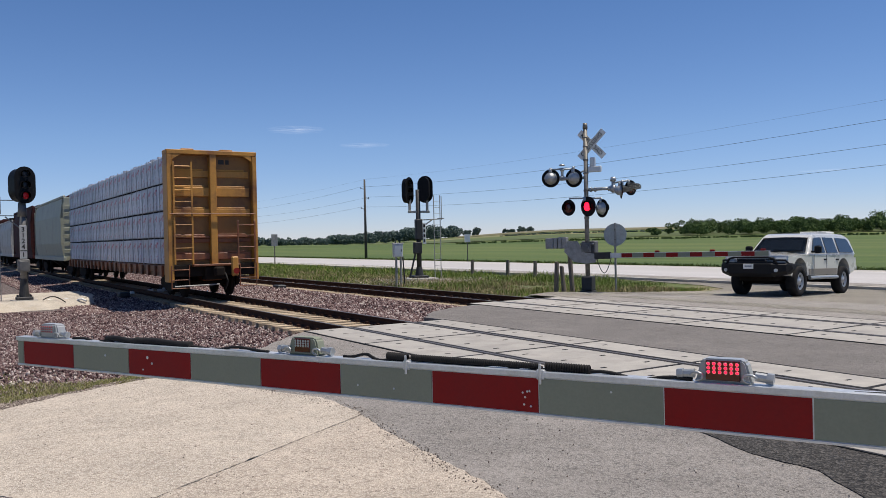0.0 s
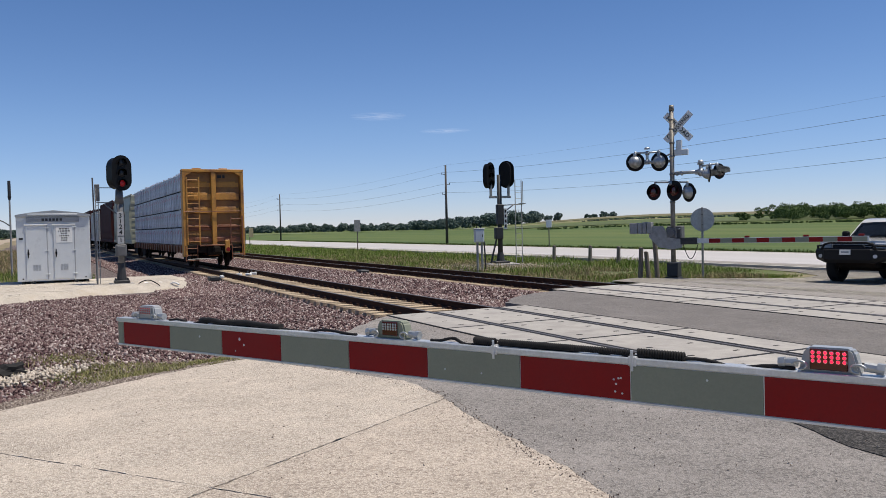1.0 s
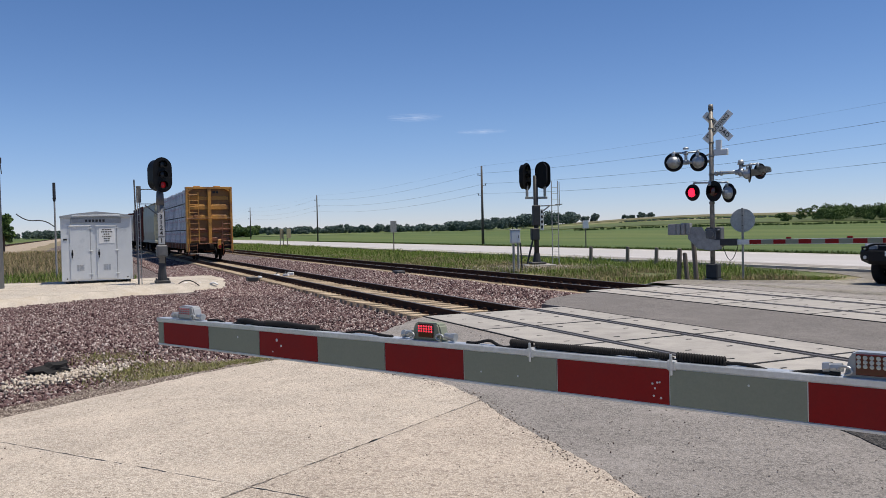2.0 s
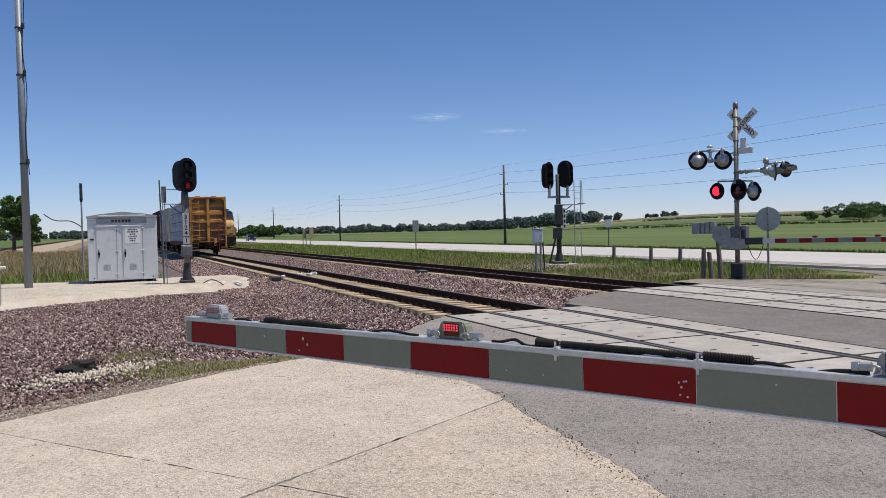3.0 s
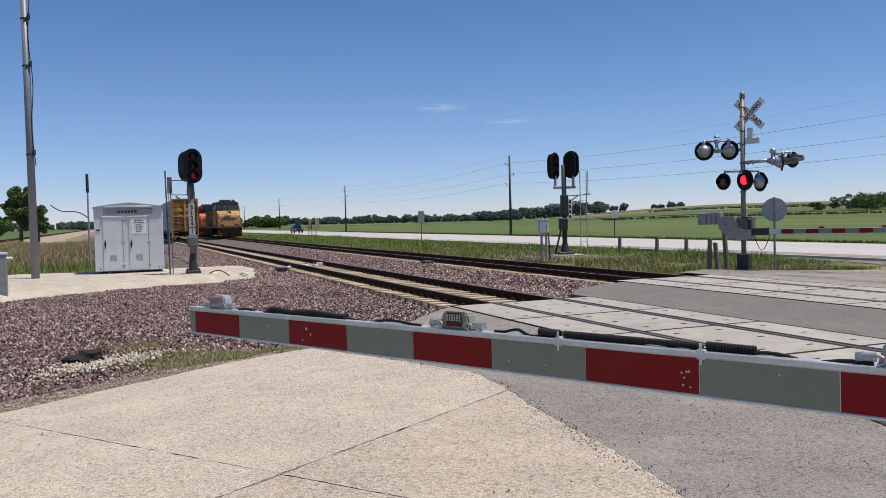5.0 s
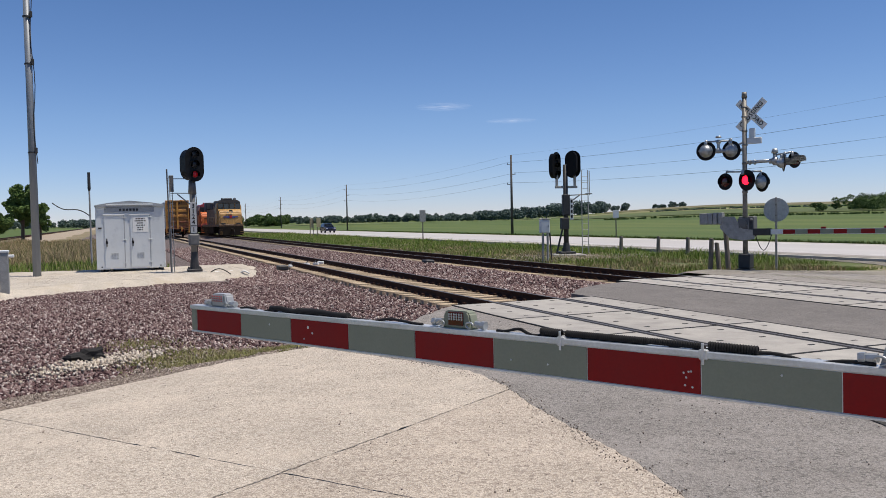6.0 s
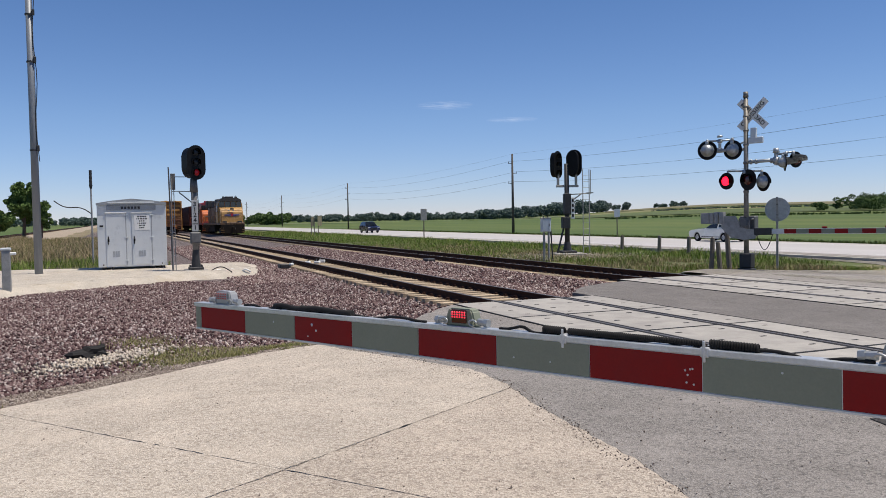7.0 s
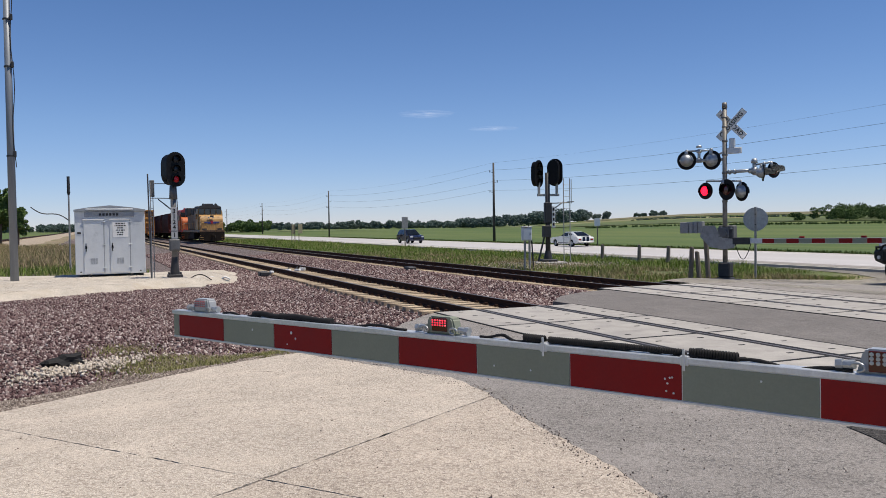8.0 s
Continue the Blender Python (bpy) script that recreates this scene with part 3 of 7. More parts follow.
POLE_GREY = surface("grey tapered steel pole", (0.20, 0.22, 0.25), 0.5, 0.2, 0.10, 1.5, 40, 0.1, 0.001, (0.25, 0.265, 0.285), 0.3, stretch=(4, 4, 0.4))
WOOD_GREY = surface("weathered grey timber", (0.21, 0.18, 0.15), 0.9, 0, 0.25, 8, 40, 0.35, 0.004, stretch=(4, 4, 0.5))


def letters(text, size, depth=0.004):
    c = bpy.data.curves.new("letters", "FONT")
    c.offset, c.space_character = 0.02 * size, 1.12
    c.body, c.size, c.extrude, c.align_x, c.align_y = text, size, depth / 2, "CENTER", "CENTER"
    ob = bpy.data.objects.new("letters", c)
    scene.collection.objects.link(ob)
    me = bpy.data.meshes.new_from_object(ob.evaluated_get(bpy.context.evaluated_depsgraph_get()))
    bpy.data.objects.remove(ob)
    me.materials.clear()
    me.materials.append(INK)
    return me


def lettering(text, size, m, parent):
    ob = new("lettering", letters(text, size))
    ob.parent, ob.matrix_basis = parent, m
    return ob


FLASHERS = []
MAST_GREY = surface("dull mast grey", (0.15, 0.15, 0.15), 0.6, 0.2, 0.25, 4, 50)
MAST_WORN = surface("worn galvanised mast", (0.25, 0.235, 0.21), 0.55, 0.35, 0.3, 6, 50, 0.25, 0.002, (0.13, 0.12, 0.11), 0.5)
# white plate turned from the sun; its shade is put into the grey
PLATE_GREY = surface("white plate, shade in the grey", (0.50, 0.50, 0.49), 0.6, 0, 0.1, 4, 60)


def arm_lamp(parent, x, colour, led, k=1.0):
    """A lamp on top of the gate arm: clear housing, a grid of diodes, cable glands."""
    z0 = 0.026
    bm = bmesh.new()
    prism(bm, [(x - 0.080, z0), (x + 0.080, z0), (x + 0.064, z0 + 0.060), (x + 0.054, z0 + 0.069), (x - 0.054, z0 + 0.069), (x - 0.064, z0 + 0.060)], 0.0, 0.05, pose(0, 0.055, 0, 90), bevel=0.006)
    lamp = part("lamp", bm, colour, parent, "lamp housing on the gate arm")
    bm = bmesh.new()
    box(bm, x - 0.048 * k, x + 0.048 * k, -0.001, 0.004, z0 + 0.018 / k - 0.010, z0 + 0.065, 0.002)
    part("lens", bm, LENS_CLEAR if led is not None else LENS_DARK, lamp, "diode window")
    bm = bmesh.new()
    for i in range(6):
        for j in range(3):
            lathe(bm, [(0.0, 0.0042 * k), (0.003, 0.0034 * k), (0.0042, 0.0)], (x + (i - 2.5) * 0.016 * k, -0.002, z0 + 0.0556 + (j - 2) * 0.0118 * k), (0, -1, 0), 8)
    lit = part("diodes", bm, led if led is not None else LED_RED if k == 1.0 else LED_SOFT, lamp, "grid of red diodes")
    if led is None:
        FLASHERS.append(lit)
        bm = bmesh.new()
        for i in range(6):
            for j in range(3):
                lathe(bm, [(0.0, 0.006 * k), (0.001, 0.0)], (x + (i - 2.5) * 0.016 * k, -0.0015, z0 + 0.0556 + (j - 2) * 0.0118 * k), (0, -1, 0), 8)
        part("reflector", bm, GALV, lamp, "unlit diode cups")
    for s in (-1, 1):
        bm = bmesh.new()
        chain(bm, [(x + s * (0.074 + 0.018 * math.cos(a)), -0.004, z0 + 0.018 + 0.011 * math.sin(a)) for a in (0.3 * k for k in range(0, 17))], 0.004, 6)
        tube(bm, (x + s * 0.085, 0.02, z0 + 0.022), (x + s * 0.116, 0.02, z0 + 0.019), 0.013, 0.013, 8)
        tube(bm, (x + s * 0.116, 0.02, z0 + 0.019), (x + s * 0.134, 0.02, z0 + 0.017), 0.017, 0.017, 6)
        part("cable_gland", bm, GALV, lamp, "silver cable gland and loop")
    return lamp


def coil(bm, p0, p1, r, turns, wire):
    p0, p1 = Vector(p0), Vector(p1)
    n = int(turns * 9)
    pts = []
    for i in range(n + 1):
        f, a = i / n, 2 * math.pi * i / 9
        p = p0.lerp(p1, f)
        pts.append((p.x, p.y + r * math.cos(a), p.z + r * math.sin(a)))
    chain(bm, pts, wire, 5)


def near_gate():
    g = thing("crossing_gate", pose(0.412, 4.597, 1.303, 0, -0.31, -63.78), "lowered red and grey striped crossing gate arm with lamps", "gate")
    S, n = 0.406, 20
    bm = bmesh.new()
    box(bm, -0.055, n * S, 0.0, 0.045, -0.118, 0.026, 0.003)
    arm = part("arm", bm, ALU, g, "bare aluminium gate arm")
    bm = bmesh.new()
    box(bm, -0.062, n * S, -0.006, 0.0, 0.006, 0.026, 0.002)
    box(bm, -0.055, n * S, -0.004, 0.0, -0.118, -0.110, 0.001)
    part("edge_trim", bm, ALU, arm)
    for k in range(n):
        bm = bmesh.new()
        box(bm, k * S + 0.002, (k + 1) * S - 0.002, -0.0025, 0.001, -0.108, 0.003)
        part("stripe", bm, RED_FILM if k % 2 == 0 else GREY_FILM, arm, "dark red stripe" if k % 2 == 0 else "grey-green stripe")
    bm = bmesh.new()
    box(bm, -0.05, -0.004, -0.0025, 0.001, -0.108, 0.003)
    part("stripe", bm, GREY_FILM, arm, "grey-green stripe")
    for x in (5.74, 7.02):
        bm = bmesh.new()
        box(bm, x * S - 0.014, x * S + 0.014, -0.0075, 0.05, 0.0, 0.032, 0.003)
        box(bm, x * S - 0.005, x * S + 0.005, -0.010, -0.006, -0.015, 0.052, 0.002)
        part("clamp", bm, ALU, arm)
    r = random.Random(3)
    for x, z, s in [(0.24 + S, -0.035, 0.006), (0.94, -0.03, 0.008), (0.97, -0.055, 0.006), (0.91, -0.085, 0.004)] + [(x * S, r.uniform(-0.09, -0.01), 0.004) for x in (5.6, 6.86, 6.88, 6.9, 6.92, 6.87, 6.93, 7.6, 5.2)]:
        bm = bmesh.new()
        tube(bm, (x, -0.0025, z), (x, -0.0045, z), s, s * 0.7, 6)
        part("rivet", bm, ALU, arm, "worn rivet")
    arm_lamp(g, 0.49 * S, LENS_CLEAR, TIP_RED)
    arm_lamp(g, 4.54 * S, GREY_FILM, None, 0.8)
    arm_lamp(g, 8.42 * S, LENS_CLEAR, None)
    # cables along the top
    cz = 0.034
    for a, b in ((0.92, 1.7), (2.85, 4.08), (5.0, 5.55), (6.45, 7.1), (7.35, 8.2)):
        x0, x1 = a * S, b * S
        bm = bmesh.new()
        chain(bm, [(x0 + (x1 - x0) * f, 0.02 + 0.008 * math.sin(f * 5), cz - 0.004 + 0.014 * math.sin(f * 7 + a) * (1 - abs(2 * f - 1))) for f in (i / 12 for i in range(13))], 0.006, 6)
        part("cable", bm, RUBBER, g, "loose black cable")
    for a in (8.85, 8.9):
        bm = bmesh.new()
        chain(bm, [(a * S + 0.5 * f * 2.2, 0.015 + 0.02 * f, cz + 0.012 * math.sin(f * 4 + a * 9) * (1 - f) - 0.004) for f in (i / 16 for i in range(17))], 0.006, 6)
        part("cable", bm, RUBBER, g, "loose black cable")
    for a, b in ((1.55, 2.1), (2.1, 2.95)):
        bm = bmesh.new()
        chain(bm, [((a + (b - a) * f) * S, 0.022, cz + 0.004 + 0.004 * math.sin(f * 6)) for f in (i / 8 for i in range(9))], 0.014, 8)
        part("sleeve", bm, RUBBER, g, "black cable sleeve")
    for a, b, r, turns in ((2.05, 2.45, 0.011, 22), (5.5, 5.72, 0.013, 11), (5.76, 6.5, 0.0095, 40), (6.5, 7.0, 0.0075, 24), (7.04, 7.42, 0.0115, 18)):
        bm = bmesh.new()
        coil(bm, (a * S, 0.022, cz + 0.006), (b * S, 0.022, cz + 0.004), r, turns, 0.0042)
        part("coil", bm, RUBBER, g, "coiled black cable")
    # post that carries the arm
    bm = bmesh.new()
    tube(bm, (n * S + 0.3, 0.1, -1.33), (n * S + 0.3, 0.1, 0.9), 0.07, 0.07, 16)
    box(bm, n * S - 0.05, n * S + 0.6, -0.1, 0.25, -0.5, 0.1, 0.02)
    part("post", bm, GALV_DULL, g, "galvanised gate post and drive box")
    return g


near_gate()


def flasher(g, at, yaw, radius, front, tag, visor=None):
    """A round crossing lamp: black background disc, silver housing, hood and lens. Faces local -y turned by yaw."""
    e = new("lamp")
    e.parent, e.matrix_basis = g, pose(*at, 0, 0, yaw)
    tagged(e, tag)
    bm = bmesh.new()
    lathe(bm, [(-0.004, radius), (0.010, radius), (0.016, radius * 0.95), (0.016, 0.0)], (0, 0.02, 0), (0, 1, 0), 28)
    lathe(bm, [(0.0, 0.0), (0.0, radius)], (0, 0.016, 0), (0, -1, 0), 28)
    part("backplate", bm, BLACK, e, "round black backplate", True)
    bm = bmesh.new()
    lathe(bm, [(0.0, radius * 0.70), (0.02, radius * 0.68), (0.03, radius * 0.62), (0.09, radius * 0.58), (0.15, radius * 0.46), (0.20, radius * 0.26), (0.215, 0.0)], (0, 0.03, 0), (0, 1, 0), 28)
    box(bm, -radius * 0.72, radius * 0.72, 0.05, 0.10, -0.03, 0.03, 0.008)
    box(bm, -0.05, 0.05, 0.06, 0.12, radius * 0.5, radius * 0.95, 0.01)
    part("housing", bm, GALV, e, "silver domed lamp housing", True)
    bm = bmesh.new()
    lathe(bm, [(0.0, 0.178), (0.13 if visor is None else 0.34, 0.185 if visor is None else 0.12)], (0, 0.0, 0), (0, -1, 0), 24, 0, 0.62, math.radians(-22))
    bmesh.ops.solidify(bm, geom=list(bm.faces), thickness=0.006)
    part("hood", bm, visor or BLACK, e, "lamp visor", True)
    bm = bmesh.new()
    lathe(bm, [(0.0, 0.168), (0.02, 0.155), (0.032, 0.09), (0.036, 0.0)], (0, 0.0, 0), (0, -1, 0), 24)
    part("lens", bm, LENS_DARK, e, "dark red lens", True)
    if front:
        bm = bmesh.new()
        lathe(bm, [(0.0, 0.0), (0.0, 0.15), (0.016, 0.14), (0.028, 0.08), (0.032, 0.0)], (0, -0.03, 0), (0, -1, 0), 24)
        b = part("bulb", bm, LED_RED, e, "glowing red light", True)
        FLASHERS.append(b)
    return e


def far_gate():
    g = thing("crossing_signal", pose(18.87, 20.93, -0.10, 0, 0, -63.4), "galvanised crossing mast with flashing lamps, crossbuck and striped arm", "crossing signal")
    bm = bmesh.new()
    tube(bm, (0, 0, 0), (0, 0, 5.5), 0.078, 0.07, 16)
    tube(bm, (0, 0, 5.5), (0, 0, 5.68), 0.085, 0.075, 16)
    for z in (5.2, 4.9, 4.45, 4.0, 3.42, 2.86, 2.5):
        tube(bm, (0, 0, z - 0.03), (0, 0, z + 0.03), 0.09, 0.09, 16)
    part("mast", bm, MAST_WORN, g, "weathered galvanised mast", True)
    bm = bmesh.new()
    box(bm, -0.17, 0.21, -0.18, 0.18, 0.05, 0.52, 0.03)
    box(bm, -0.22, 0.24, -0.22, 0.22, -0.15, 0.04, 0.02)
    part("junction_box", bm, DARK_STEEL, g, "dark steel junction base")
    for rot, word in ((45, "RAILROAD"), (-45, "CROSSING")):
        bm = bmesh.new()
        m = pose(0.18, 0.10 + (0.006 if rot > 0 else 0.0), 4.97, 0, rot, 0)
        box(bm, -0.61, 0.61, -0.003, 0.003, -0.115, 0.115, 0.0, m)
        blade = part("crossbuck_blade", bm, WHITE_PAINT, g, "white crossbuck blade with black lettering")
        lettering(word, 0.19, m @ pose(0, -0.006, 0, 90, 0, 0), blade)
    bm = bmesh.new()
    box(bm, 0.09, 0.55, -0.06, 0.05, 4.02, 4.22, 0.02)
    box(bm, 0.16, 0.34, -0.06, 0.05, 4.2, 4.52, 0.02)
    part("bell_box", bm, HUT_GREY, g, "pale grey junction box")
    bm = bmesh.new()
    tube(bm, (-0.05, 0.1, 4.12), (-0.35, 0.12, 4.0), 0.03, 0.03, 8)
    tube(bm, (0.0, 0.05, 3.86), (-0.9, -0.06, 3.86), 0.05, 0.05, 12)
    tube(bm, (-0.86, 0, 3.80), (-0.86, 0, 4.24), 0.05, 0.05, 10)
    tube(bm, (-0.86, 0, 3.80), (-0.86, 0, 3.95), 0.10, 0.09, 12)
    tube(bm, (-0.86, 0, 4.12), (-0.86, 0, 4.20), 0.08, 0.08, 12)
    tube(bm, (-0.86, 0, 4.30), (-0.86, 0, 4.36), 0.10, 0.08, 12)
    tube(bm, (-1.24, 0.0, 4.20), (-0.48, 0.0, 4.18), 0.03, 0.03, 8)
    for x in (-1.29, -0.43):
        tube(bm, (x, 0, 4.06), (x * 0.97 - 0.03, 0, 4.22), 0.045, 0.035, 8)
        tube(bm, (x * 0.97 - 0.03, 0, 4.15), (x * 0.97 - 0.03, 0, 4.25), 0.05, 0.05, 8)
    tube(bm, (0.05, 0, 3.44), (0.98, 0, 3.46), 0.055, 0.055, 12)
    for x in (0.14, 0.30, 0.78):
        tube(bm, (x, 0, 3.44), (x + 0.05, 0, 3.44), 0.08, 0.08, 12)
    tube(bm, (0.95, 0, 3.30), (0.95, 0, 3.72), 0.06, 0.06, 10)
    tube(bm, (0.95, 0, 3.34), (0.95, 0, 3.54), 0.10, 0.10, 12)
    tube(bm, (0.95, 0, 3.68), (0.95, 0, 3.82), 0.11, 0.08, 10)
    tube(bm, (0.95, 0, 3.62), (1.48, 0, 3.68), 0.03, 0.03, 8)
    for x in (1.26, 1.48):
        tube(bm, (x, 0, 3.55), (x, 0, 3.70), 0.045, 0.04, 8)
    tube(bm, (-0.62, 0.02, 3.18), (0.50, 0.02, 3.14), 0.03, 0.03, 8)
    for x in (-0.62, 0.08, 0.5):
        tube(bm, (x, 0.06, 2.95), (x, 0.04, 3.18), 0.03, 0.03, 6)
    tube(bm, (0, 0, 3.02), (0, 0, 3.2), 0.11, 0.11, 12)
    part("bracket", bm, GALV, g, "silver tube brackets", True)
    flasher(g, (-1.29, 0.02, 3.90), 192, 0.315, False, "crossing lamp showing its silver domed back")
    flasher(g, (-0.43, 0.02, 3.86), 176, 0.315, False, "crossing lamp showing its silver domed back")
    flasher(g, (-0.65, -0.02, 2.86), -14, 0.275, True, "round red crossing lamp with black visor")
    flasher(g, (0.11, -0.16, 2.87), -22, 0.335, True, "round red crossing lamp with black visor")
    flasher(g, (0.55, 0.05, 2.80), 150, 0.31, False, "crossing lamp showing its silver domed back")
    flasher(g, (1.26, -0.05, 3.36), 118, 0.27, False, "sideways silver crossing lamp with visor", GALV)
    flasher(g, (1.52, 0.12, 3.44), 62, 0.25, False, "sideways silver crossing lamp with visor", GALV)
    # gate drive, counterweights and arm
    bm = bmesh.new()
    box(bm, -0.26, 0.24, 0.10, 0.42, 1.06, 1.72, 0.03)
    box(bm, -0.18, 0.16, -0.15, -0.09, 1.32, 1.66, 0.02)
    tube(bm, (0.02, -0.16, 1.48), (0.02, -0.22, 1.48), 0.10, 0.10, 12)
    for u in (-0.16, 0.2):
        tube(bm, (u, 0.05, 1.62), (u, -0.16, 1.62), 0.03, 0.03, 8)
    part("gate_drive", bm, MAST_GREY, g, "grey gate drive box")
    bm = bmesh.new()
    prism(bm, [(-0.75, 1.72), (-0.78, 1.35), (-0.45, 1.02), (0.0, 0.95), (0.35, 1.0), (0.35, 1.28), (-0.05, 1.32), (-0.3, 1.72)][::-1], 0, 0.05, pose(0, -0.10, 0, 90), bevel=0.01)
    part("arm_bracket", bm, GALV_DULL, g, "curved grey arm bracket")
    for x0, x1 in ((-1.46, -1.18), (-1.16, -1.02), (-1.0, -0.86), (-0.84, -0.68)):
        bm = bmesh.new()
        box(bm, x0, x1, -0.18, 0.02, 1.47, 1.86 - (x0 < -1.1) * 0.02, 0.015)
        part("counterweight", bm, GALV_DULL, g)
    d = -14.0  # the arm swings a little away from square
    base = pose(0.30, -0.12, 1.14, 0, -0.6, d)
    S = 0.406
    arm = new("gate_arm")
    arm.parent, arm.matrix_basis = g, base
    tagged(arm, "red and grey striped gate arm")
    bm = bmesh.new()
    box(bm, 0.0, 5.95, 0.0, 0.045, 0.0, 0.16, 0.004)
    part("beam", bm, ALU, arm)
    bm = bmesh.new()
    box(bm, 0.0, 0.62, -0.03, 0.075, -0.03, 0.19, 0.01)
    part("sleeve", bm, DARK_STEEL, arm, "dark arm sleeve")
    for k in range(12):
        bm = bmesh.new()
        x = 1.05 + k * S
        box(bm, x, x + S - 0.004, -0.004, 0.0, 0.012, 0.148)
        part("stripe", bm, RED_FILM if k % 2 == 0 else GREY_FILM, arm, "dark red stripe" if k % 2 == 0 else "grey stripe")
    for x in (2.35, 4.2, 5.75):
        bm = bmesh.new()
        box(bm, x - 0.08, x + 0.08, 0.0, 0.05, 0.16, 0.22, 0.015)
        part("arm_light", bm, RED_FILM, arm, "small dark red arm lamp")
    bm = bmesh.new()
    chain(bm, [(0.35 + 0.5 * f, -0.05, 1.12 - 0.48 * math.sin(math.pi * f)) for f in (i / 14 for i in range(15))], 0.012, 6)
    part("cable", bm, RUBBER, g, "hanging loop of cable")


far_gate()


def signal_head(parent, at, yaw, lamps, h=1.36, w=0.8, lit=None, depth=0.52, fill=0.88):
    """A colour-light head: rounded backplate, housing, hooded lamps facing local -y."""
    e = new("signal_head")
    e.parent, e.matrix_basis = parent, pose(*at, 0, 0, yaw)
    tagged(e, "black colour-light head with hooded lamps")
    r = w / 2
    out = [(r * math.cos(a), h / 2 - r + r * math.sin(a)) for a in (math.pi * i / 14 for i in range(15))]
    out += [(r * math.cos(a), -h / 2 + r + r * math.sin(a)) for a in (math.pi + math.pi * i / 14 for i in range(15))]
    bm = bmesh.new()
    prism(bm, out, -0.01, 0.01, pose(0, 0, 0, 90))
    part("backplate", bm, BLACK, e, "rounded black backplate")
    bm = bmesh.new()
    prism(bm, [(x * fill, y * 0.90) for x, y in out], -depth, -0.01, pose(0, 0, 0, 90), bevel=0.02)
    part("housing", bm, BLACK, e)
    for i in range(lamps):
        z = (i - (lamps - 1) / 2) * (h - w * 0.62) / max(1, lamps - 1) * 0.92 if lamps > 1 else 0
        bm = bmesh.new()
        lathe(bm, [(0.0, 0.15), (0.12, 0.155)], (0, -0.01, z), (0, -1, 0), 20, 0, 0.66, math.radians(-29))
        bmesh.ops.solidify(bm, geom=list(bm.faces), thickness=0.008)
        part("hood", bm, BLACK, e, "black lamp hood", True)
        bm = bmesh.new()
        lathe(bm, [(0.0, 0.125), (0.02, 0.09), (0.03, 0.0)], (0, -0.01, z), (0, -1, 0), 18)
        part("lens", bm, LED_DIM if i == lit else glass_dark, e, "red lamp lens" if i == lit else "dark lamp lens", True)
        bm = bmesh.new()
        lathe(bm, [(0.0, 0.145), (0.015, 0.15), (0.02, 0.128)], (0, -0.01, z), (0, -1, 0), 18)
        part("lens_ring", bm, DARK_STEEL, e, "", True)
    return e


glass_dark = glass("dark signal lens", (0.008, 0.008, 0.009), 0.5)


def ladder(parent, x, y, z0, z1, width, yaw=0.0, name="ladder"):
    bm = bmesh.new()
    m = pose(x, y, 0, 0, 0, yaw)
    for s in (-1, 1):
        box(bm, s * width / 2 - 0.022, s * width / 2 + 0.022, -0.012, 0.012, z0, z1, 0.003, m)
    z = z0 + 0.3
    while z < z1 - 0.05:
        tube(bm, m @ Vector((-width / 2, 0, z)), m @ Vector((width / 2, 0, z)), 0.011, 0.011, 6)
        z += 0.305
    return part(name, bm, GALV_DULL, parent, "galvanised ladder")


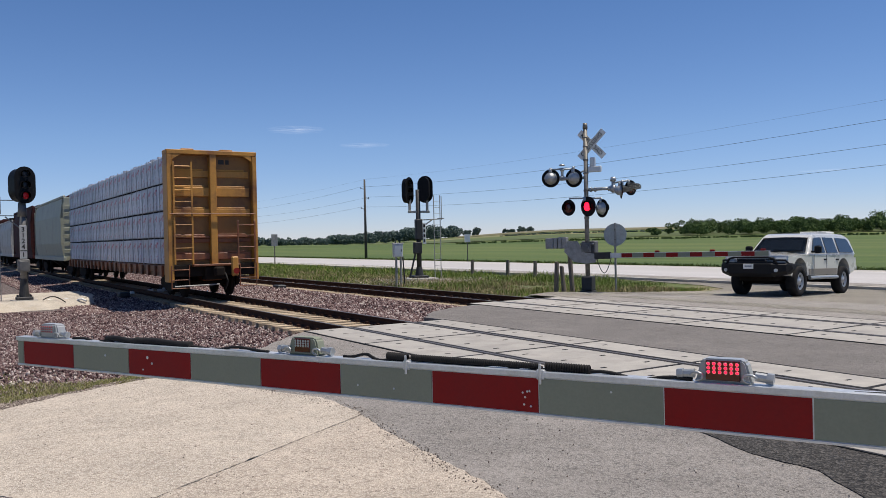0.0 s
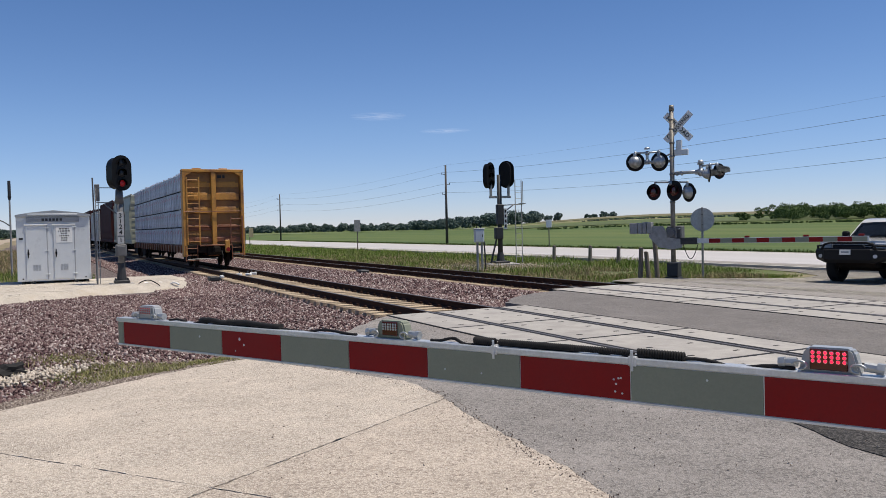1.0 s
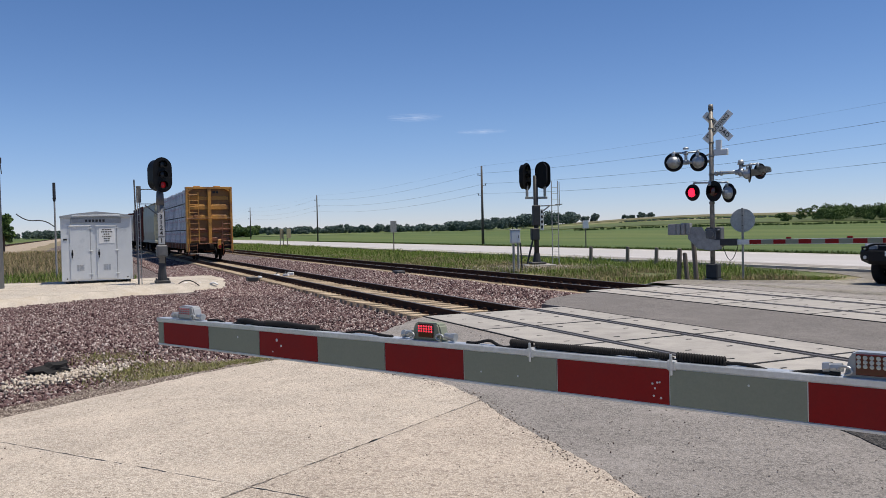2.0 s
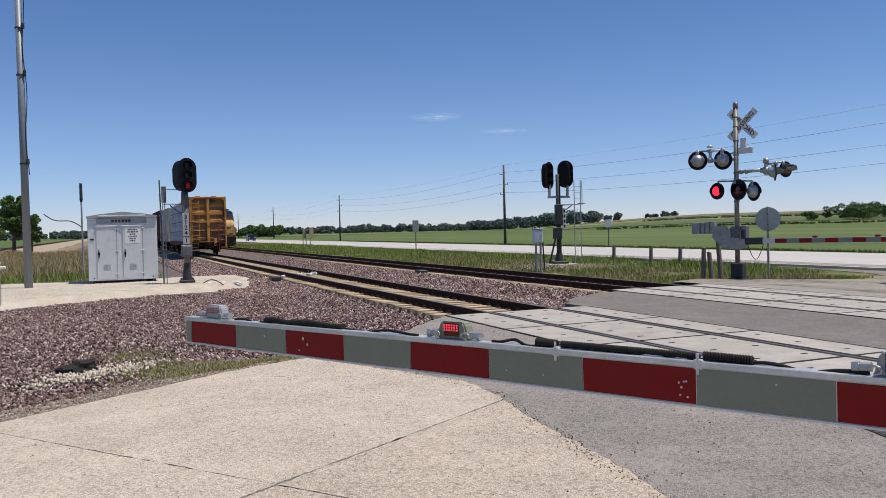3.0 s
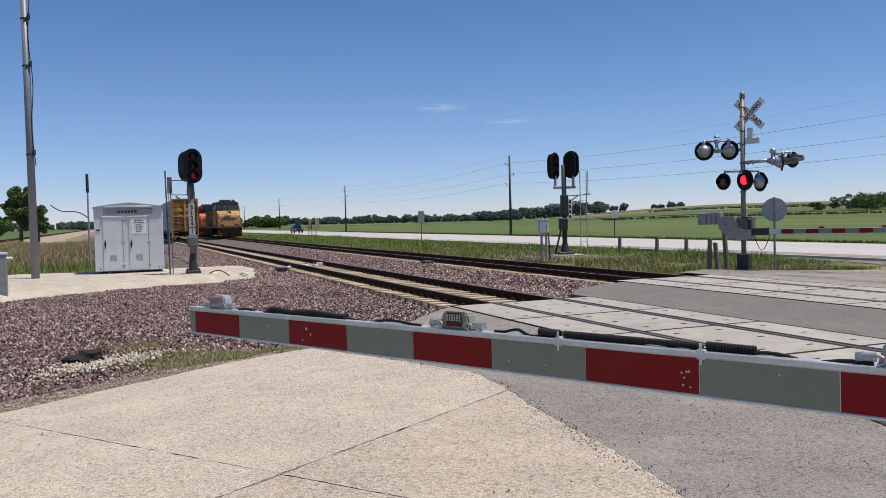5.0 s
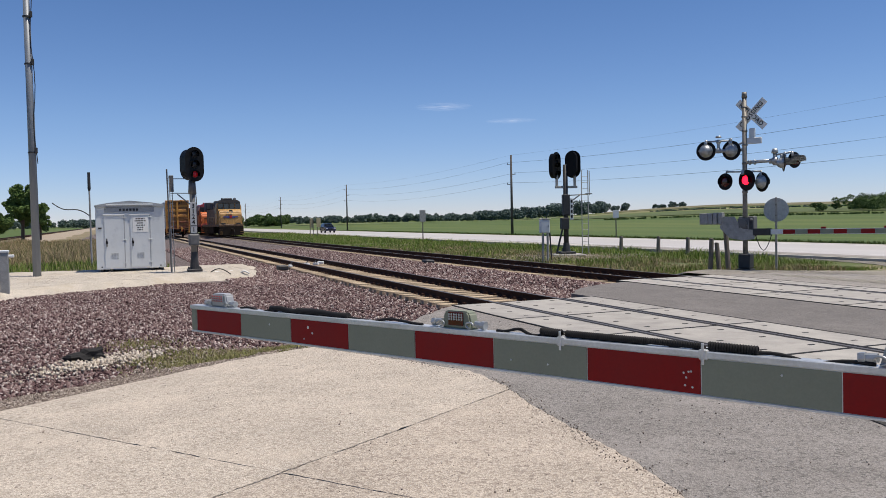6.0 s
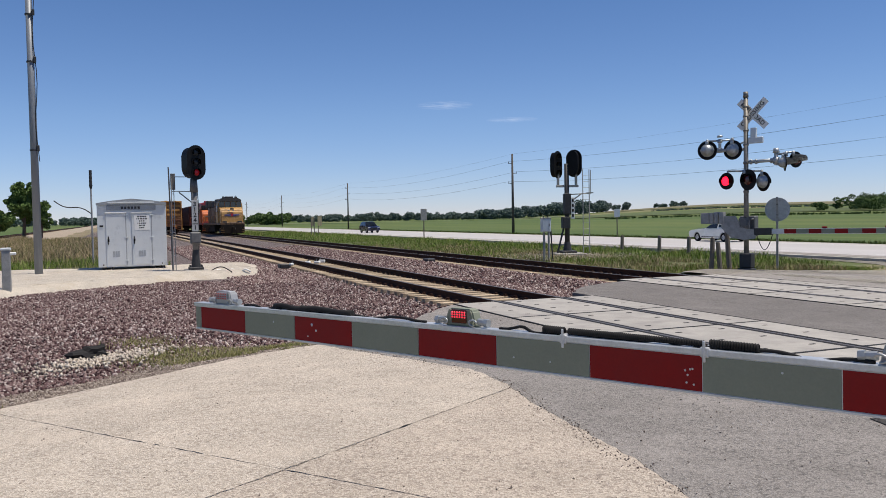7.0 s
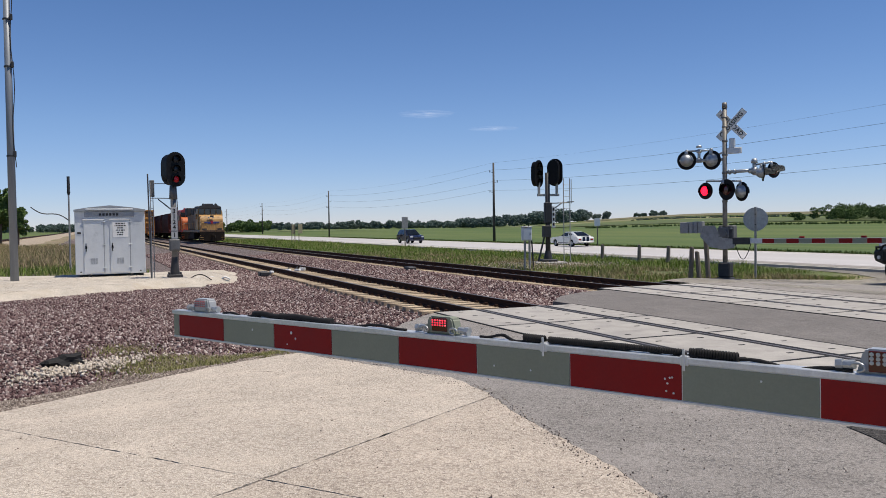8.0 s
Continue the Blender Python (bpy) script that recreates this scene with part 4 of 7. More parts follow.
def mast_signal():
    g = thing("railway_signal", pose(2.98, 33.96, -0.17), "grey railway mast signal with black head showing red", "signal")
    bm = bmesh.new()
    tube(bm, (0, 0, 0.55), (0, 0, 3.72), 0.115, 0.11, 16)
    tube(bm, (0, 0, 3.1), (0, 0, 3.62), 0.16, 0.13, 16)
    part("mast", bm, MAST_GREY, g, "dark grey steel mast", True)
    bm = bmesh.new()
    tube(bm, (0, 0, 0.12), (0, 0, 0.95), 0.19, 0.10, 16)
    box(bm, -0.28, 0.28, -0.28, 0.28, 0.02, 0.14, 0.02)
    for k in range(4):
        a = math.pi * (0.25 + 0.5 * k)
        tube(bm, (0.30 * math.cos(a), 0.30 * math.sin(a), 0.1), (0.30 * math.cos(a), 0.30 * math.sin(a), 0.22), 0.03, 0.03, 6)
    part("base", bm, DARK_STEEL, g, "flared dark cast base")
    bm = bmesh.new()
    box(bm, -0.45, 0.45, -0.45, 0.45, -0.25, 0.03, 0.03)
    part("footing", bm, PANEL, g, "concrete footing")
    bm = bmesh.new()
    box(bm, -0.20, 0.20, -0.24, 0.1, 1.06, 1.52, 0.03)
    case = part("case", bm, MAST_GREY, g, "grey junction case")
    bm = bmesh.new()
    box(bm, -0.15, 0.15, -0.262, -0.24, 1.12, 1.46, 0.01)
    part("cover", bm, MAST_GREY, case)
    bm = bmesh.new()
    box(bm, -0.12, 0.12, -0.15, -0.125, 1.55, 2.78, 0.005)
    plate = part("number_plate", bm, PLATE_GREY, g, "white plate greyed for shade, with black numbers")
    for i, ch in enumerate("3124"):
        lettering(ch, 0.24, pose(0.0, -0.153, 2.62 - i * 0.212, 90), plate)
    lettering("1", 0.24, pose(0.0, -0.153, 1.69, 90), plate)
    bm = bmesh.new()
    box(bm, -0.11, 0.11, -0.156, -0.15, 1.83, 1.86)
    part("divider", bm, INK, plate)
    bm = bmesh.new()
    chain(bm, [(0.13, 0.02, 3.2), (0.16, 0.02, 2.6), (0.14, 0.02, 1.9), (0.15, 0.02, 1.3), (0.12, 0.05, 0.5)], 0.018, 6)
    part("conduit", bm, DARK_STEEL, g)
    signal_head(g, (0.10, -0.22, 4.26), 24, 3, lit=0)
    # ladder stands beside, tied to the mast
    ladder(g, -0.78, 0.35, 0.0, 3.75, 0.36, 72)
    bm = bmesh.new()
    for z in (3.15, 3.72):
        tube(bm, (-0.8, 0.3, z), (0, 0, z - 0.02), 0.018, 0.018, 6)
    tube(bm, (-0.55, 0.2, 3.1), (-0.1, 0.0, 2.7), 0.025, 0.025, 6)
    tube(bm, (-0.86, 0.3, 0.0), (-0.92, 0.3, 4.1), 0.032, 0.032, 6)
    box(bm, -0.86, -0.68, 0.25, 0.31, 3.2, 3.85, 0.01)
    part("ladder_stay", bm, MAST_GREY, g, "ladder stays and post")


mast_signal()


def double_signal():
    g = thing("railway_signal", pose(21.84, 37.25, -0.20, 0, 0, -14), "dark railway signal with two black heads and a ladder", "signal")
    bm = bmesh.new()
    tube(bm, (0, 0, 0.1), (0, 0, 4.6), 0.13, 0.12, 16)
    part("mast", bm, DARK_STEEL, g, "dark steel mast", True)
    bm = bmesh.new()
    tube(bm, (0, 0, 0.02), (0, 0, 0.55), 0.24, 0.15, 16)
    box(bm, -0.4, 0.4, -0.4, 0.4, -0.05, 0.1, 0.02)
    tube(bm, (-0.55, -0.1, 0.0), (-0.16, -0.1, 1.5), 0.05, 0.05, 8)
    part("base", bm, DARK_STEEL, g, "dark base with cable conduit")
    bm = bmesh.new()
    box(bm, -0.8, 0.8, -0.9, 0.9, -0.35, -0.02, 0.03)
    part("footing", bm, PANEL, g, "concrete footing")
    bm = bmesh.new()
    box(bm, -0.19, 0.16, -0.24, 0.1, 2.0, 3.05, 0.02)
    box(bm, -0.30, 0.10, -0.28, 0.1, 1.25, 1.85, 0.02)
    part("case", bm, DARK_STEEL, g, "dark relay cases")
    bm = bmesh.new()
    box(bm, 0.17, 0.34, -0.2, -0.18, 1.75, 2.85, 0.004)
    plate = part("number_plate", bm, WHITE_PAINT, g, "white plate with dark number marks")
    for i in range(4):
        bm = bmesh.new()
        box(bm, 0.205, 0.305, -0.206, -0.2, 2.62 - i * 0.26, 2.78 - i * 0.26)
        part("mark", bm, INK, plate)
    bm = bmesh.new()
    box(bm, -0.55, 0.62, -0.07, 0.07, 3.38, 3.5, 0.01)
    for x in (-0.46, 0.5):
        box(bm, x - 0.06, x + 0.06, -0.06, 0.06, 3.4, 4.1, 0.01)
    part("crossarm", bm, GALV_DULL, g, "grey crossarm")
    signal_head(g, (-0.46, -0.02, 4.55), 42, 3, 1.42, 0.80, None, 0.30, 0.7)
    signal_head(g, (0.42, 0.05, 4.62), 145, 3, 1.42, 0.84, None, 0.30, 0.7)
    ladder(g, 1.0, -0.1, 0.0, 4.3, 0.4, 18)
    bm = bmesh.new()
    tube(bm, (0.0, 0, 3.0), (1.15, -0.1, 3.05), 0.03, 0.03, 6)
    tube(bm, (0.1, 0, 2.55), (0.75, 0, 3.02), 0.035, 0.035, 6)
    tube(bm, (-0.15, 0, 3.02), (0.4, 0, 3.02), 0.03, 0.03, 6)
    box(bm, 1.05, 1.35, -0.25, 0.05, 3.05, 3.1)
    tube(bm, (1.25, -0.1, 4.25), (1.25, -0.1, 3.0), 0.02, 0.02, 6)
    part("platform", bm, GALV_DULL, g, "small platform and stays")


double_signal()


def cabinet():
    g = thing("signal_cabinet", pose(18.72, 33.90, -0.22, 0, 0, -20), "small pale grey equipment cabinet on steel posts", "cabinet")
    bm = bmesh.new()
    box(bm, -0.22, 0.22, -0.2, 0.2, 1.2, 1.82, 0.02)
    body = part("body", bm, HUT_GREY, g, "pale grey metal cabinet")
    bm = bmesh.new()
    box(bm, -0.18, 0.19, -0.222, -0.2, 1.24, 1.77, 0.008)
    door = part("door", bm, HUT_GREY, body)
    bm = bmesh.new()
    box(bm, 0.12, 0.15, -0.24, -0.222, 1.45, 1.58, 0.005)
    part("handle", bm, DARK_STEEL, door)
    bm = bmesh.new()
    box(bm, -0.25, 0.25, -0.23, 0.23, 1.82, 1.86, 0.01)
    part("roof", bm, HUT_ROOF, body)
    bm = bmesh.new()
    for x in (-0.1, 0.1):
        tube(bm, (x, 0, 1.86), (x, 0, 1.95), 0.03, 0.03, 8)
    part("roof_vent", bm, DARK_STEEL, body)
    for x in (-0.08, 0.14):
        bm = bmesh.new()
        tube(bm, (x, 0, -0.2), (x, 0, 1.2), 0.055, 0.055, 10)
        part("post", bm, GALV_DULL, g)
    bm = bmesh.new()
    tube(bm, (0.33, 0.05, -0.2), (0.24, 0.0, 1.25), 0.035, 0.035, 8)
    part("conduit", bm, DARK_STEEL, g, "dark cable conduit")


cabinet()


def hut():
    W, D, H, z0 = 2.68, 1.9, 2.58, 0.12
    g = thing("equipment_hut", pose(0.70, 36.5, -0.17, 0, 0, -1), "pale grey metal railway equipment hut with two doors", "hut")
    bm = bmesh.new()
    box(bm, -W / 2, W / 2, 0, D, z0, z0 + H, 0.015)
    body = part("body", bm, HUT_GREY, g, "pale grey ribless metal walls")
    bm = bmesh.new()
    e = 0.025
    pts = [(-W / 2 - e, z0 + H - 0.02), (W / 2 + e, z0 + H - 0.02), (W / 2 + e, z0 + H + 0.06), (W / 2 * 0.62, z0 + H + 0.15), (0, z0 + H + 0.235), (-W / 2 * 0.62, z0 + H + 0.15), (-W / 2 - e, z0 + H + 0.06)]
    prism(bm, pts, -D - 0.08, 0.08, pose(0, 0, 0, 90), bevel=0.01)
    part("roof", bm, HUT_ROOF, g, "shallow grey gabled roof")
    bm = bmesh.new()
    box(bm, -W / 2 + 0.42, W / 2 - 0.45, -0.115, -0.08, z0 + H + 0.04, z0 + H + 0.10, 0.008)
    part("rain_hood", bm, HUT_GREY, g, "pale rain hood")
    bm = bmesh.new()
    box(bm, -W / 2 + 0.36, W / 2 - 0.4, -0.03, 0.0, z0 + H - 0.24, z0 + H - 0.03, 0.008)
    band = part("name_band", bm, HUT_ROOF, g, "grey band with unreadable lettering")
    for i in range(6):
        bm = bmesh.new()
        box(bm, -0.42 + i * 0.13, -0.33 + i * 0.13, -0.034, -0.03, z0 + H - 0.19, z0 + H - 0.09)
        part("mark", bm, DARK_STEEL, band)
    for x0 in (-1.01, -0.01):
        x1 = x0 + 0.76
        bm = bmesh.new()
        box(bm, x0, x1, -0.03, 0.0, z0 + 0.06, z0 + H - 0.36, 0.006)
        door = part("door", bm, HUT_GREY, g, "pale grey steel door")
        bm = bmesh.new()
        box(bm, x0 - 0.035, x1 + 0.03, -0.06, 0.0, z0 + H - 0.36, z0 + H - 0.32, 0.006)
        part("drip_rail", bm, WHITE_PAINT, door)
        bm = bmesh.new()
        box(bm, x0 + 0.065, x0 + 0.10, -0.07, -0.03, z0 + 0.93, z0 + 1.27, 0.01)
        box(bm, x0 + 0.05, x0 + 0.12, -0.05, -0.03, z0 + 1.04, z0 + 1.16, 0.006)
        part("handle", bm, BLACK, door, "black door handle")
        for zz in (0.25, 1.2, 2.12):
            bm = bmesh.new()
            box(bm, x1 - 0.06, x1 + 0.08, -0.05, 0.0, z0 + zz, z0 + zz + 0.035, 0.005)
            part("hinge", bm, HUT_GREY, door)
        # no real gap: a grey strip gives the shade along the door edge
        bm = bmesh.new()
        box(bm, x1 - 0.012, x1 + 0.022, -0.032, -0.001, z0 + 0.06, z0 + H - 0.36)
        part("gap", bm, HUT_ROOF, door, "grey strip for the shade of the door gap")
        for j in range(3):
            bm = bmesh.new()
            for i in range(7):
                box(bm, x0 + 0.24 + j * 0.095, x0 + 0.32 + j * 0.095, -0.036, -0.028, z0 + 0.42 + i * 0.035, z0 + 0.44 + i * 0.035)
            part("vent", bm, HUT_ROOF, door)
    bm = bmesh.new()
    box(bm, 0.08, 0.68, -0.04, -0.03, z0 + 1.51, z0 + 2.13, 0.003)
    sign = part("sign", bm, WHITE_PAINT, g, "white notice with unreadable dark lines")
    r = random.Random(5)
    for i in range(6):
        w = r.uniform(0.1, 0.22)
        x = 0.38 - w
        while x < 0.38 + w:
            dx = r.uniform(0.03, 0.09)
            bm = bmesh.new()
            box(bm, x, min(x + dx, 0.38 + w), -0.044, -0.04, z0 + 2.045 - i * 0.092, z0 + 2.09 - i * 0.092)
            part("text_bar", bm, INK, sign)
            x += dx + 0.025
    bm = bmesh.new()
    box(bm, -W / 2 + 0.09, -W / 2 + 0.23, -0.02, 0.0, z0 + 1.66, z0 + 1.73, 0.003)
    part("label_plate", bm, INK, g)
    for x in (-W / 2 + 0.2, -W / 2 + 0.55, W / 2 - 0.55, W / 2 - 0.15):
        bm = bmesh.new()
        box(bm, x - 0.06, x + 0.06, 0.05, D - 0.05, -0.05, z0 + 0.01, 0.01)
        part("skid", bm, DARK_STEEL, g)
    for x in (-W / 2 + 0.2, W / 2 - 0.2):
        bm = bmesh.new()
        tube(bm, (x, -0.02, z0 + 0.1), (x, -0.06, z0 + 0.1), 0.03, 0.03, 8)
        part("bolt", bm, INK, g)


hut()


def pad_inside(x, y):
    """How far inside the limestone pad a place lies, negative outside."""
    front = np.interp(x, [-6.5, -2.65, 0.6, 2.7, 5.0, 6.2], [26.6, 28.2, 30.6, 32.3, 33.0, 37.0])
    return np.minimum(np.minimum(y - front, (39.6 - y) * 0.8), (5.9 - x) * 0.8) + wobble(x, y, 1.4) * 0.45 + wobble(x, y, 0.45, 3.0) * 0.15


def pad_height(x, y):
    return -0.62 + 0.46 * np.clip((pad_inside(x, y) + 0.75) / 1.1, 0, 1) + wobble(x, y, 0.8) * 0.012


structure(sheet("gravel_pad", np.arange(-6.5, 7.0, 0.3), np.arange(26.0, 46, 0.3), pad_height, LIME), "pale crushed limestone pad around the hut", "gravel")


def tall_pole():
    g = thing("antenna_pole", pose(-2.77, 35.5, -0.3, 0, -0.05, 0), "tall grey tapered steel antenna pole", "pole")
    bm = bmesh.new()
    tube(bm, (0, 0, 0), (0, 0, 12.6), 0.15, 0.115, 20)
    tube(bm, (0, 0, 0), (0, 0, 0.12), 0.22, 0.22, 12)
    part("shaft", bm, POLE_GREY, g, "grey tapered shaft", True)
    bm = bmesh.new()
    chain(bm, [(0.15 + 0.05 * math.sin(k * 0.9), -0.1, 12 - k * 0.5) for k in range(16)], 0.018, 6)
    part("cable", bm, DARK_STEEL, g, "dark cable down the pole")
    for z in (4.9, 8.3, 10.1):
        bm = bmesh.new()
        tube(bm, (0, 0, z), (0, 0, z + 0.06), 0.155, 0.155, 16)
        box(bm, 0.1, 0.20, -0.15, -0.05, z, z + 0.22, 0.01)
        part("clamp", bm, DARK_STEEL, g)
    bm = bmesh.new()
    tube(bm, (0.1, 0, 11.6), (1.1, 0, 11.7), 0.02, 0.02, 6)
    tube(bm, (1.0, 0, 11.5), (1.0, 0, 12.4), 0.015, 0.015, 6)
    part("antenna", bm, GALV, g)


tall_pole()


def bollard():
    g = thing("marker_post", pose(-3.07, 28.0, -0.42), "short grey steel pedestal beside the pad", "post")
    bm = bmesh.new()
    box(bm, -0.12, 0.12, -0.1, 0.1, 0, 1.45, 0.02)
    part("body", bm, GALV_DULL, g)
    bm = bmesh.new()
    box(bm, -0.14, 0.14, -0.12, 0.12, 1.42, 1.5, 0.02)
    part("cap", bm, HUT_GREY, g)
    bm = bmesh.new()
    box(bm, 0.1, 0.28, -0.06, 0.06, 1.27, 1.36, 0.02)
    part("bracket", bm, WHITE_PAINT, g, "white side bracket")


bollard()


def slim_mast():
    g = thing("antenna_mast", pose(-1.04, 46.0, -0.3), "slim mast with dark antenna behind the hut", "mast")
    bm = bmesh.new()
    tube(bm, (0, 0, 0), (0, 0, 4.0), 0.05, 0.04, 8)
    part("shaft", bm, GALV_DULL, g)
    bm = bmesh.new()
    tube(bm, (0, 0, 4.0), (0, 0, 4.8), 0.075, 0.07, 10)
    tube(bm, (0, 0, 3.85), (0, 0, 4.02), 0.05, 0.09, 10)
    part("antenna", bm, DARK_STEEL, g, "dark whip antenna")
    bm = bmesh.new()
    chain(bm, [(-1.75 * f, 0, 2.55 + 0.70 * f + 0.12 * math.sin(f * 6.28)) for f in (i / 12 for i in range(13))], 0.03, 6)
    part("cable", bm, DARK_STEEL, g, "curved cable")


slim_mast()


def round_sign():
    g = thing("road_sign", pose(20.6, 21.4, -0.32, 0, 0, -52), "round sign with plain grey metal back on a post", "sign")
    bm = bmesh.new()
    tube(bm, (0, 0, 2.13 - 0.006), (0, 0, 2.13 + 0.006), 0.40, 0.40, 32)
    bmesh.ops.transform(bm, matrix=pose(0, 0.05, 2.13) @ pose(0, 0, 0, 90) @ pose(0, 0, -2.13), verts=list(bm.verts))
    part("disc", bm, GALV, g, "plain grey metal disc")
    bm = bmesh.new()
    box(bm, -0.035, 0.035, -0.02, 0.04, -0.1, 2.55, 0.006)
    part("post", bm, GALV_DULL, g, "steel post")
    bm = bmesh.new()
    for z in (1.95, 2.3):
        tube(bm, (0, -0.02, z), (0, -0.035, z), 0.02, 0.02, 6)
    part("bolt", bm, DARK_STEEL, g)


round_sign()


def stake(x, y, h, lean, r, label="weathered grey wooden fence post"):
    g = thing("fence_post", pose(x, y, -0.5, lean, lean * 0.6, 20), label, "post", "fence posts")
    bm = bmesh.new()
    tube(bm, (0, 0, 0), (0, 0, h), r, r * 0.92, 9)
    tube(bm, (0, 0, h), (0.01, 0, h + 0.03), r * 0.92, r * 0.5, 9)
    part("shaft", bm, WOOD_GREY, g)


for x, y, h in ((27.85, 41.2, 0.95), (28.2, 38.1, 0.98), (28.3, 35.7, 0.95)):
    stake(x, y, h, 1.5, 0.11)
for x, y, h, l in ((19.1, 22.9, 1.35, 2), (19.35, 22.7, 1.2, -4), (19.05, 21.9, 1.85, -3)):
    stake(x, y, h, l, 0.085, "leaning weathered post near the crossing mast")


def board_sign(name, x, y, z, w, h, z0, posts, mat, label, yaw):
    g = thing(name, pose(x, y, z, 0, 0, yaw), label, "sign")
    bm = bmesh.new()
    box(bm, -w / 2, w / 2, -0.01, 0.01, z0, z0 + h, 0.004)
    part("board", bm, mat, g)
    for u in posts:
        bm = bmesh.new()
        box(bm, u - 0.05, u + 0.05, 0.012, 0.08, -0.1, z0 + h * 0.98, 0.005)
        part("post", bm, WOOD_GREY, g)


TAN = surface("tan sign board", (0.48, 0.40, 0.24), 0.7, 0, 0.1, 4, 40)
board_sign("road_sign", 24.9, 109.5, -0.5, 0.5, 1.25, 1.35, (-0.2, 0.2), TAN, "narrow tan board sign on wooden posts beside the highway", 170)
board_sign("road_sign", 25.75, 109.0, -0.5, 0.55, 1.25, 1.4, (-0.2,), TAN, "narrow tan board sign on wooden posts beside the highway", -10)
board_sign("road_sign", 28.6, 76.6, -0.5, 0.60, 1.15, 1.95, (0.0,), GALV_DULL, "highway sign with plain grey back on a post", -15)
board_sign("road_sign", 44.5, 66.6, -0.55, 0.55, 0.75, 2.0, (0.0,), WHITE_PAINT, "small white sign with a dark mark on a post", -35)


# ---- power line ----
def utility_pole(x, y, h):
    g = thing("utility_pole", pose(x, y, -0.6), "brown wooden utility pole with wires", "utility pole", "power line poles")
    bm = bmesh.new()
    tube(bm, (0, 0, 0), (0, 0, h), 0.19, 0.12, 10)
    part("shaft", bm, POLE_WOOD, g, "dark wooden pole", True)
    for i, (z, s) in enumerate(((h - 1.3, -1), (h - 2.6, 1), (h - 3.9, -1))):
        bm = bmesh.new()
        tube(bm, (0, 0, z), (s * 0.55, 0, z + 0.12), 0.045, 0.03, 6)
        tube(bm, (s * 0.55, 0, z + 0.02), (s * 0.55, 0, z + 0.3), 0.05, 0.05, 6)
        part("insulator", bm, DARK_STEEL, g)
    return g


POLE_WOOD = surface("dark creosoted pole", (0.085, 0.075, 0.07), 0.9, 0, 0.2, 3, 30, 0.2, 0.003, stretch=(4, 4, 0.3))
LINE = [(46.0, -92, 10.6), (47.0, 3.5, 10.6), (48.5, 96.5, 10.4), (51.4, 188.5, 10.7), (53.4, 281, 10.7), (55.4, 374, 10.7), (57.4, 467, 10.7)]
for x, y, h in LINE:
    utility_pole(x, y, h)
WIRE = surface("bare wire", (0.10, 0.11, 0.13), 0.5, 0.5, 0.1, 3, 30, 0.1, 0)
for dz, dx in ((0.0, 0.0), (-1.0, -0.55), (-2.3, 0.55), (-3.6, -0.55)):
    for (x0, y0, h0), (x1, y1, h1) in zip(LINE, LINE[1:]):
        bm = bmesh.new()
        sag = 1.1 if dz else 0.8
        chain(bm, [(x0 + (x1 - x0) * f + dx, y0 + (y1 - y0) * f, (h0 + (h1 - h0) * f) - 0.6 + dz - sag * 4 * f * (1 - f)) for f in (i / 16 for i in range(17))], 0.011 if dz else 0.006, 4)
        tagged(part("power_line", bm, WIRE), "thin sagging overhead power wire between poles", "cable", "power wires")


# ---- railway vehicles ----
def paint(name, color, dirt=(0.10, 0.075, 0.055), amount=0.35, rough=0.55, scale=1.2):
    return surface(name, color, rough, 0, 0.15, scale, 40, 0.12, 0.001, dirt, amount)


YELLOW = paint("weathered yellow paint", (0.54, 0.255, 0.045), (0.22, 0.09, 0.028), 0.55)
PLATE_BROWN = paint("brown stained plate", (0.28, 0.130, 0.030), (0.12, 0.05, 0.02), 0.5)
RUST_BROWN = paint("rusty brown paint", (0.23, 0.080, 0.032), (0.08, 0.034, 0.02), 0.5)
UNDER = surface("grimy underframe", (0.020, 0.015, 0.012), 0.85, 0.0, 0.35, 3, 40)
matt(UNDER)
HOPPER_GREY = paint("pale green-grey paint", (0.36, 0.37, 0.29), (0.27, 0.25, 0.2), 0.35)
CAR_BROWN = paint("dark red-brown paint", (0.060, 0.018, 0.018), (0.03, 0.016, 0.014), 0.4, 0.8)
matt(CAR_BROWN)
CAR_GREY = paint("light grey paint", (0.45, 0.45, 0.44), (0.25, 0.23, 0.2), 0.4)
LOCO_YELLOW = paint("locomotive yellow", (0.50, 0.285, 0.095), (0.18, 0.10, 0.05), 0.6)
# the yellow of the hood darkened for its shaded side, plus grime
LOCO_SIDE = paint("grimy locomotive side, shade in the colour", (0.16, 0.085, 0.04), (0.06, 0.04, 0.03), 0.55)
LOCO_GREY = paint("locomotive grey", (0.045, 0.045, 0.048), (0.03, 0.028, 0.026), 0.4, 0.8)
LOCO_ORANGE = paint("locomotive orange", (0.58, 0.14, 0.035), (0.25, 0.08, 0.04), 0.35)
LOCO_RED = paint("locomotive dark red", (0.30, 0.04, 0.05), (0.1, 0.03, 0.03), 0.3)
BLUE_MARK = surface("blue emblem", (0.03, 0.05, 0.22), 0.5, 0, 0.1, 5, 40, 0.1, 0)
RED_MARK = surface("red emblem", (0.4, 0.02, 0.03), 0.5, 0, 0.1, 5, 40, 0.1, 0)
WINDOW = glass("dark window glass")


